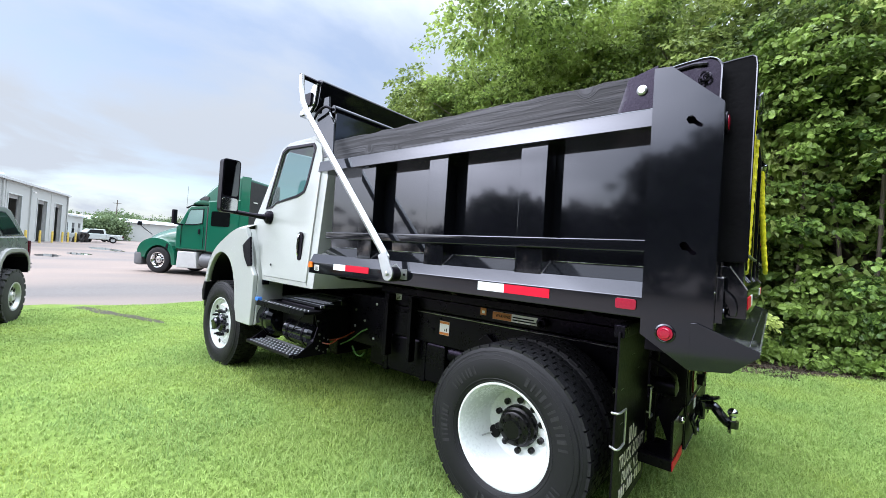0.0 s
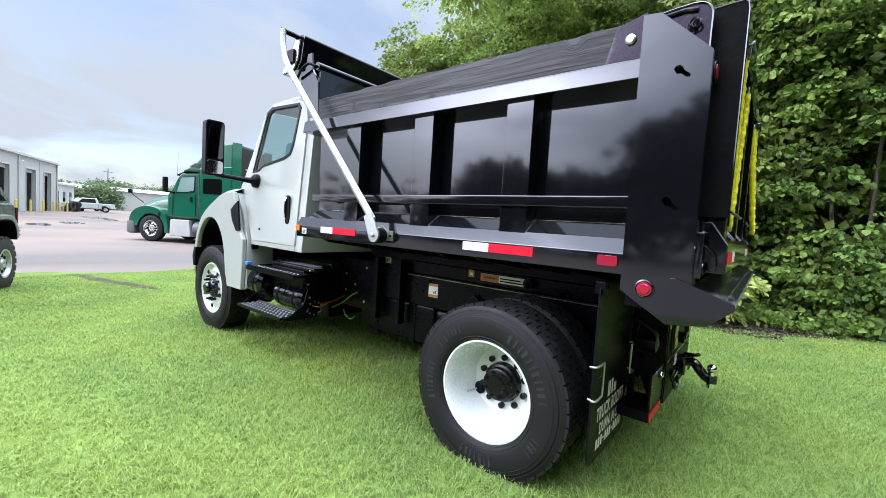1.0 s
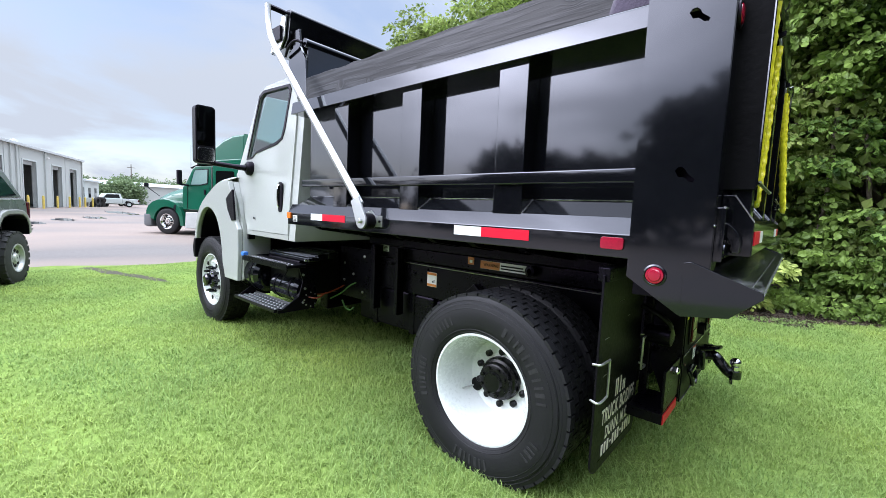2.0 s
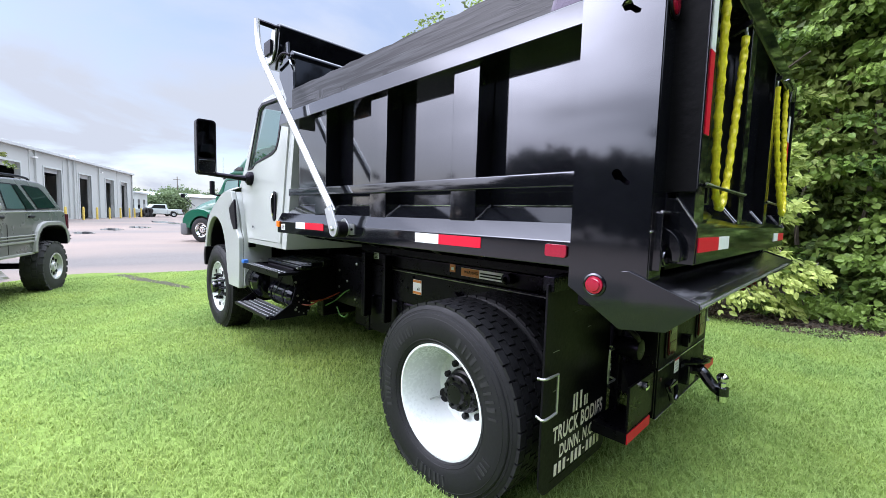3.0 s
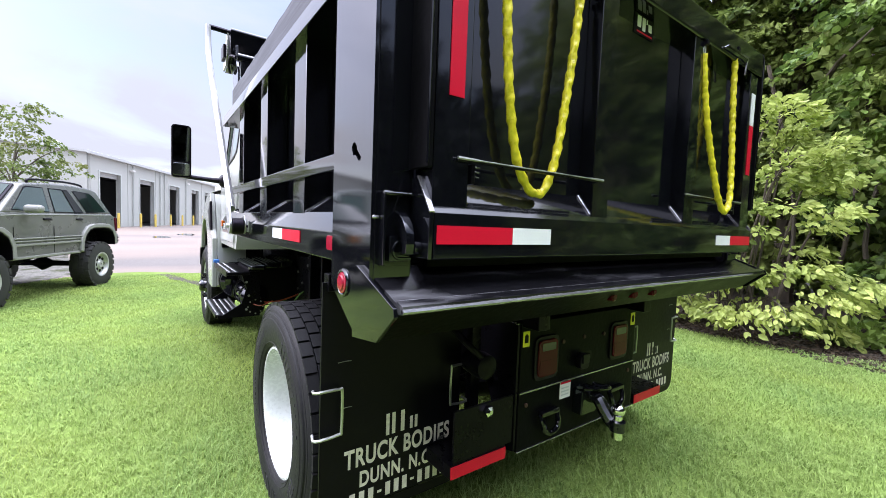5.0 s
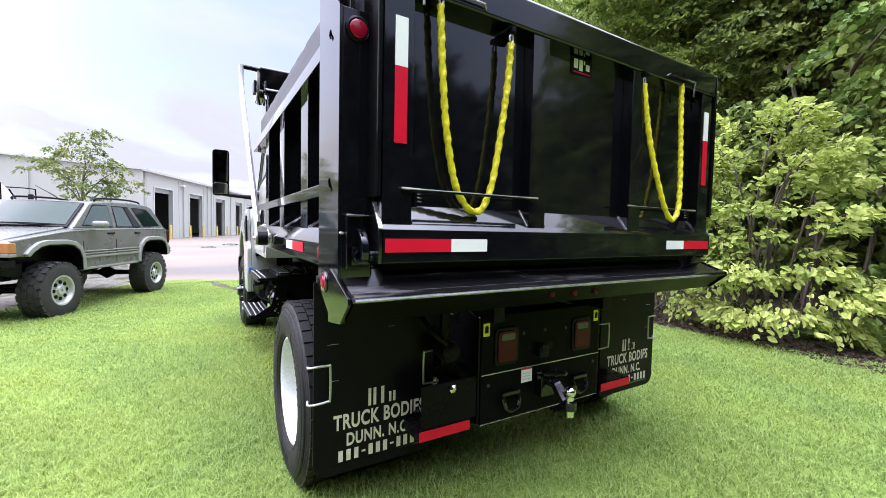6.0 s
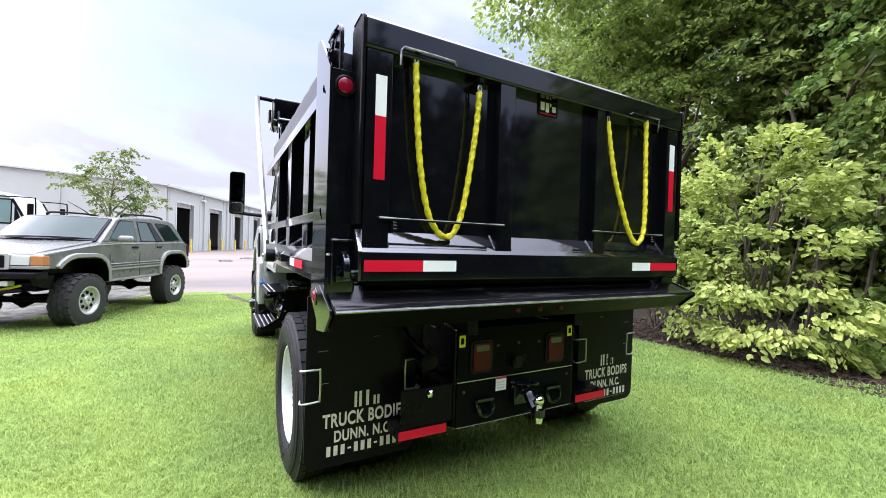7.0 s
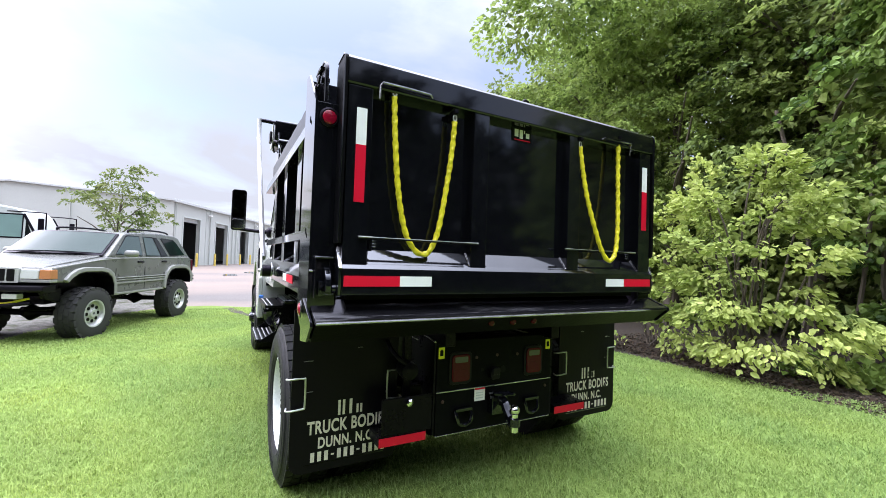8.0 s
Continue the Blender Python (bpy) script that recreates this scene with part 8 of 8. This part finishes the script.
def crown_points(rng, blobs, sprays, per, spray_size, shell=0.55, floor=0.25):
    """Leaf places on sprays that fill the outer part of several lumpy masses."""
    vol = np.array([b[3] * b[4] * b[5] for b in blobs]) ** (2 / 3)
    pick = rng.choice(len(blobs), sprays, p=vol / vol.sum())
    c = np.array([b[:3] for b in blobs])[pick]
    r = np.array([b[3:6] for b in blobs])[pick]
    u = unit(rng.normal(0, 1, (sprays, 3)))
    depth = 1 - (1 - shell) * rng.random(sprays) ** 1.6
    lump = 1 + 0.16 * np.sin(u[:, 0] * 7 + pick) * np.cos(u[:, 1] * 6 + pick * 2) + 0.10 * rng.normal(0, 1, sprays)
    pos = c + u * r * (depth * lump)[:, None]
    keep = pos[:, 2] > floor
    pos, u = pos[keep], u[keep]
    n = len(pos)
    along = unit(u + rng.normal(0, 0.35, (n, 3)) + np.array([0, 0, -0.25]))
    t = rng.random((n, per))[:, :, None]
    leaf = pos[:, None, :] + along[:, None, :] * (t - 0.4) * spray_size * 1.6 + rng.normal(0, spray_size * 0.30, (n, per, 3)) - np.array([0, 0, 1]) * (t ** 2) * spray_size * 0.5
    out = np.repeat(u[:, None, :], per, 1)
    return leaf.reshape(-1, 3), out.reshape(-1, 3)


def pad_points(rng, blobs, pads, per, reach, shell=0.6, floor=0.3, flat=0.22):
    """Leaf places on flat drooping fans of twigs, layered over several masses, with gaps between."""
    vol = np.array([b[3] * b[4] * b[5] for b in blobs]) ** (2 / 3)
    pick = rng.choice(len(blobs), pads, p=vol / vol.sum())
    c = np.array([b[:3] for b in blobs])[pick]
    r = np.array([b[3:6] for b in blobs])[pick]
    u = unit(rng.normal(0, 1, (pads, 3)) + np.array([0, 0, 0.15]))
    depth = 1 - (1 - shell) * rng.random(pads) ** 1.4 + 0.10 * rng.normal(0, 1, pads)
    pos = c + u * r * depth[:, None]
    keep = pos[:, 2] > floor
    pos, u = pos[keep], u[keep]
    n = len(pos)
    ang = np.arctan2(u[:, 1], u[:, 0])[:, None] + rng.normal(0, 0.75, (n, per))
    size = reach * rng.uniform(0.5, 1.25, n)[:, None]
    t = rng.random((n, per)) ** 0.6
    tilt = rng.normal(0.0, 0.22, n)[:, None]
    off = np.stack([np.cos(ang) * t * size, np.sin(ang) * t * size, (tilt * t - 0.45 * t * t) * size + rng.normal(0, flat, (n, per)) * 0.35 * size], 2)
    leaf = pos[:, None, :] + off
    out = np.stack([np.cos(ang), np.sin(ang), np.full((n, per), -0.15)], 2)
    return leaf.reshape(-1, 3), out.reshape(-1, 3)


def tree(name, label, category, place, seed, h, r, blobs, sprays, per, spray, leaf, material, limbs=14, lean=(0, 0), group="", broad=0.62, core=0, pads=0):
    rng = np.random.default_rng(seed)
    t = thing(name, label, category, pose(*place), group)
    grow_trunk(t, random.Random(seed), h, r, limbs, lean)
    if pads:
        pos, out = pad_points(rng, blobs, pads, per, spray)
        ob = new("crown", leaves("crown", pos, out, leaf, rng, material, broad, 0.35, 0.45))
    else:
        pos, out = crown_points(rng, blobs, sprays, per, spray)
        ob = new("crown", leaves("crown", pos, out, leaf, rng, material, broad))
    ob.parent = t
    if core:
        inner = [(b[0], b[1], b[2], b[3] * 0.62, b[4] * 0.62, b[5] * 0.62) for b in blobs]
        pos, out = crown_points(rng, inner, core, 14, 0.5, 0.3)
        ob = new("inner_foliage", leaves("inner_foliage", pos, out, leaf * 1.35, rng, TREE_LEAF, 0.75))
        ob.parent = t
    return t


wood = random.Random(21)
ROW = [(-13.6, 12.8, 7.6, 2.4), (-10.8, 12.3, 8.4, 2.5), (-7.6, 12.8, 9.0, 2.8), (-4.8, 12.1, 9.3, 2.9), (-2.0, 12.6, 9.6, 3.2), (1.4, 12.4, 9.4, 3.2), (4.8, 13.4, 9.6, 3.4), (8.4, 14.4, 9.6, 3.4), (-3.6, 16.5, 11.0, 3.4), (2.6, 17.0, 11.0, 3.6)]
for k, (x, y, h, w) in enumerate(ROW):
    blobs = []
    for j in range(9):
        a, q = wood.uniform(0, 6.28), wood.uniform(0.25, 0.85)
        z = wood.uniform(0.30, 0.92) * h
        rr = w * wood.uniform(0.42, 0.62)
        blobs.append((math.cos(a) * w * q * 0.75, math.sin(a) * w * q * 0.75, z, rr, rr, rr * 0.8))
    blobs.append((0, 0, h * 0.62, w * 0.8, w * 0.8, h * 0.30))
    blobs.append((0, 0, h * 0.90, w * 0.5, w * 0.5, h * 0.10))
    if k == 3:  # this crown reaches out over the lawn
        blobs += [(0.2, -2.2, 7.6, 1.4, 1.4, 0.9), (-0.2, -3.4, 7.6, 1.0, 1.0, 0.6), (0.1, -4.2, 7.2, 0.8, 0.8, 0.5), (-0.5, -4.7, 6.9, 0.7, 0.6, 0.42), (-0.9, -4.9, 6.55, 0.5, 0.45, 0.32)]
    near = k < 8
    # two crowns take the paler leaf in place of light falling on them
    tree("tree", "tall leafy broadleaf tree at the lawn edge", "tree", (x, y, 0), 40 + k, h * 0.85, 0.17, blobs, 0, 76 if k in (2, 3) else 52, 0.62, 0.118 if k in (2, 3) else 0.138 if near else 0.20, SUNLIT_LEAF if k in (2, 3) else TREE_LEAF, 16, group="trees along the lawn", core=260, pads=(800 if k == 3 else 640) if near else 380)

# leaning branch masses and climbing vines that form the hedge wall
rng = np.random.default_rng(77)
hedge = thing("vine_hedge", "dense wall of climbing vines and saplings over the wood edge", "hedge", pose(0, 0, 0))
blobs = []
for k in range(46):
    x = wood.uniform(-0.45, 7.5)
    base = 9.9 + 0.30 * max(0, x - 0.5) + 0.04 * x * x * (x > 2)
    z = wood.uniform(0.35, 6.4)
    rr = wood.uniform(0.55, 1.05)
    blobs.append((x, base + 0.10 * z + wood.uniform(-0.35, 0.5), z, rr * 1.15, rr * 0.75, rr))
pos, out = pad_points(rng, blobs, 1750, 36, 0.42, 0.7, 0.15)
ob = new("vine_leaves", leaves("vine_leaves", pos, out, 0.108, rng, VINE_LEAF, 0.88, 0.6, 0.5, 0.2, True))
ob.parent = hedge
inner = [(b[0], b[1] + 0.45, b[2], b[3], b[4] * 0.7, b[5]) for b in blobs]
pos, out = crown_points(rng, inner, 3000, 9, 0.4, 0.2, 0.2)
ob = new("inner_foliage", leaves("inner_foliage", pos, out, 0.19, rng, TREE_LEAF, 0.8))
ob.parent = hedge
for k in range(16):
    bm = B()
    x = -1.5 + 0.58 * k + wood.uniform(-.2, .2)
    y = 10.6 + 0.3 * max(0, x - 0.5)
    tube(bm, smooth_path([(x, y, 0), (x + wood.uniform(-.3, .3), y - 0.1, 1.8), (x + wood.uniform(-.5, .5), y + 0.2, 4.5)], 4), 0.035, 6)
    part("stem", bm, BARK, hedge)

# understorey behind the shrub, keeping the wood dark
rng = np.random.default_rng(78)
brush = thing("undergrowth", "shaded undergrowth below the trees", "undergrowth", pose(0, 0, 0))
blobs = [(wood.uniform(-16, 9), wood.uniform(12.2, 15.5), wood.uniform(0.3, 2.6), 1.2, 1.0, 1.0) for k in range(60)]
blobs += [(-6 + 0.22 * k, 13.6 + 0.9 * (k % 3), 0.6 + 0.75 * (k % 5), 1.1, 0.9, 0.9) for k in range(50)]
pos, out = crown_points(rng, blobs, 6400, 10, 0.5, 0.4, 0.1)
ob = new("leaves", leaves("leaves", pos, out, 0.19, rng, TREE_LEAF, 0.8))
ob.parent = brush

# low ground-cover sprigs at the bed's edge
rng = np.random.default_rng(79)
cover_n = 420
cx = rng.uniform(-1.0, 5.0, cover_n)
cpos = np.stack([cx, 9.0 + 0.32 * np.maximum(0, cx - 0.4) + rng.uniform(-0.35, 0.5, cover_n), rng.uniform(0.05, 0.22, cover_n)], 1)
cpos = (cpos[:, None, :] + rng.normal(0, 0.07, (cover_n, 7, 3))).reshape(-1, 3)
gc = solid("ground_cover", B(), VINE_LEAF, "low leafy sprigs along the mulch edge", "ground cover", "stuff")
gc.data = leaves("ground_cover", cpos, np.tile([0, -0.3, 0.6], (len(cpos), 1)), 0.11, rng, VINE_LEAF, 0.8)

# pale green shrub: arching branches with large leaves in flat layers
rng = np.random.default_rng(80)
sr = random.Random(4)
shrub = thing("shrub", "pale green large-leaved shrub in the mulch bed", "shrub", pose(-1.42, 8.62, 0))
leaf_at, leaf_out = [], []
for k in range(126):
    z = 0.25 + 3.05 * sr.random()
    a = radians(sr.uniform(-195, 15))
    far_out = (1.66 - 0.24 * z) * sr.uniform(0.5, 1.0)
    tip = Vector((math.cos(a) * far_out, math.sin(a) * far_out * 0.85, z - 0.15))
    if tip.x < -0.5:
        tip.z += 0.45
    root = Vector((sr.uniform(-.35, .25), sr.uniform(-.12, .15), 0))
    if k % 3 == 2:
        # a second clump of stems further along the bed
        step_side = Vector((-1.50, 0.12, 0))
        root, tip = root + step_side, tip + step_side
    bend = root.lerp(tip, 0.55) + Vector((0, 0, 0.22 + 0.16 * z))
    path = smooth_path([root, bend, tip.lerp(bend, 0.3) + Vector((0, 0, 0.10)), tip], 5)
    if k % 4 == 0:
        bm = B()
        tube(bm, path, 0.016, 5, [0.018 * (1 - 0.85 * i / (len(path) - 1)) for i in range(len(path))])
        part("stem", bm, BARK, shrub)
    run = (tip - bend).normalized()
    side = run.cross(Vector((0, 0, 1))).normalized()
    start = int(len(path) * 0.56)
    for i in range(start, len(path)):
        p = path[i]
        w = 1.0 - 0.55 * (i - start) / (len(path) - start)
        for s in SIDES:
            for j in range(5 if i < len(path) - 2 else 3):
                q = sr.uniform(0.05, 0.40) * w
                leaf_at.append(p + side * s * q + run * sr.uniform(0, 0.12) + Vector((0, 0, sr.uniform(-.08, .05) - 0.22 * q)))
                leaf_out.append(side * s * 0.8 + run * 0.9)
    leaf_at.append(tip)
    leaf_out.append(run)
ob = new("leaves", leaves("leaves", np.array([tuple(v) for v in leaf_at]), np.array([tuple(v) for v in leaf_out]), 0.096, rng, BUSH_LEAF, 0.60, 0.62, 0.42, 0.20, True))
ob.parent = shrub

# slender crape myrtle between wagon and workshop
blobs = [(0.0, 0.0, 3.1, 0.75, 0.75, 0.8), (0.6, 0.55, 2.9, 0.55, 0.6, 0.5), (-0.4, -0.55, 3.3, 0.5, 0.55, 0.5), (0.1, 0.15, 3.95, 0.45, 0.5, 0.5), (-0.2, 0.9, 2.6, 0.5, 0.5, 0.35), (0.1, -0.95, 3.0, 0.55, 0.5, 0.35), (0.0, 0.0, 2.2, 0.6, 0.7, 0.5)]
tree("crape_myrtle", "slender young tree with sparse olive-green foliage", "tree", (-15.6, -1.45, 0), 91, 3.3, 0.06, blobs, 0, 26, 0.30, 0.095, MYRTLE_LEAF, 14, pads=150)

# tree line across the lot
rng = np.random.default_rng(92)
far = []
for k in range(80):
    a = radians(wood.uniform(-6, 40))
    d = wood.uniform(125, 150)
    far.append((-d * math.cos(a), d * math.sin(a), wood.uniform(1.2, 4.6), 4.6, 4.6, 2.6))
for k in range(14):
    far.append((-93 + wood.uniform(-1.5, 1.5), 14.6 + 0.42 * k, wood.uniform(1.0, 3.7) - 0.02 * (k - 7) ** 2, 1.5, 1.5, 1.2))
pos, out = crown_points(rng, far, 21000, 10, 0.8, 0.6, 0.2)
woods = solid("distant_woods", B(), HAZE_LEAF, "distant line of trees beyond the lot", "trees", "stuff")
woods.data = leaves("distant_woods", pos, out, 0.42, rng, HAZE_LEAF, 0.8)
# trees behind the viewer, seen mirrored in the paint, darkened by colour to silhouettes
rng = np.random.default_rng(93)
rear = []
for k in range(150):
    a = wood.uniform(-42, 44)
    d = 24 / math.cos(radians(a)) + wood.uniform(-2, 2)
    top = 10.5 if a < 8 else 10.5 - 0.40 * (a - 8) if a < 20 else 5.7 + 0.10 * (a - 20) if a < 38 else 4.2
    rear.append((-d * math.sin(radians(a)), -d * math.cos(radians(a)), 0.8 + (top - 2.6) * math.sqrt(wood.random()), 1.9, 1.9, 1.5))
for a in (47, 51, 54, 59, 66):
    d = wood.uniform(34, 40)
    rear.append((-d * math.sin(radians(a)), -d * math.cos(radians(a)), 2.2, 1.3, 1.3, 2.4))
for k in range(64):
    y = wood.uniform(-16, 9)
    rear.append((15 + wood.uniform(-1.5, 2.5), y, wood.uniform(1.0, 9.5 - 0.25 * abs(y - 2)), 2.4, 2.4, 2.0))
for k in range(40):
    y = wood.uniform(9, 26)
    rear.append((15 + wood.uniform(-1.5, 2.5), y, wood.uniform(1.0, 7.4), 2.2, 2.2, 1.8))
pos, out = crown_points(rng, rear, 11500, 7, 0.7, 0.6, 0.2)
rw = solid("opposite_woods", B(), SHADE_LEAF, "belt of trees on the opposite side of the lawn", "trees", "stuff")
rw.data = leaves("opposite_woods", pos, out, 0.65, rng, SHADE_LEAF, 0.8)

# mulch chips
rng = np.random.default_rng(94)
n = 9000
mx = rng.uniform(-4, 3.5, n)
my = np.where(mx > 0.3, 8.3 + 0.75 * (mx - 0.3), 7.75 + 0.05 * np.abs(mx)) + rng.gamma(1.4, 0.7, n) - 0.12
mpos = np.stack([mx, my, rng.uniform(0.012, 0.03, n)], 1)
chips = solid("mulch_chips", B(), MULCH_BITS, "loose bark chips and dry leaves on the bed", "mulch", "stuff")
chips.data = leaves("mulch_chips", mpos, rng.normal(0, 1, (n, 3)) * np.array([1, 1, 0.15]), 0.06, rng, MULCH_BITS, 0.5, 0.0, 0.1)


# ---- grass ----
def blades(name, px, py, height, width, rng):
    n = len(px)
    z0 = 0.008 + rise(px)
    a = rng.uniform(0, 2 * np.pi, n)
    h = height * rng.uniform(0.45, 1.25, n)
    tilt = rng.uniform(0.25, 1.35, n) * h
    dx, dy = np.cos(a), np.sin(a)
    w = width * rng.uniform(0.6, 1.3, n)
    root = np.stack([px, py, z0], 1)
    side = np.stack([-dy * w / 2, dx * w / 2, np.zeros(n)], 1)
    mid = root + np.stack([dx * tilt * 0.35, dy * tilt * 0.35, h * 0.62], 1)
    tip = root + np.stack([dx * tilt, dy * tilt, h * rng.uniform(0.75, 1.0, n)], 1)
    verts = np.stack([root - side, root + side, mid + side * 0.8, mid - side * 0.8, tip], 1).reshape(-1, 3)
    base = (np.arange(n) * 5)[:, None]
    corners = (base + np.array([[0, 1, 2, 3, 3, 2, 4]])).ravel()
    return bulk(name, verts, corners, np.tile([4, 3], n), GRASS)


rng = np.random.default_rng(101)
def scatter(x0, x1, y0, y1, density):
    n = int((x1 - x0) * (y1 - y0) * density)
    px, py = rng.uniform(x0, x1, n), rng.uniform(y0, y1, n)
    clump = np.sin(px * 5.1 + 2 * np.sin(py * 3.7)) * np.sin(py * 4.6 + 2 * np.sin(px * 2.9))
    keep = inside(px, py, LAWN) & (rng.random(n) < np.where(inside(px, py, BARE), 0.26 + 0.30 * clump, 0.78 + 0.22 * clump))
    return px[keep], py[keep]


gx, gy = scatter(-11, 6.0, -4.0, 11.5, 7600)
reach = np.hypot(gx - 0.2, (gy - 2.4) * 0.95)
keep = rng.random(len(gx)) < 0.22 + 0.78 * np.exp(-(reach / 3.8) ** 2)
gx, gy, reach = gx[keep], gy[keep], reach[keep]
g = solid("grass", B(), GRASS, "short bright green lawn grass around the truck", "grass", "stuff")
g.data = blades("grass", gx, gy, 0.050 - 0.0030 * np.clip(reach - 2, 0, 7), 0.0050 + 0.0011 * np.clip(reach - 1, 0, 7), rng)
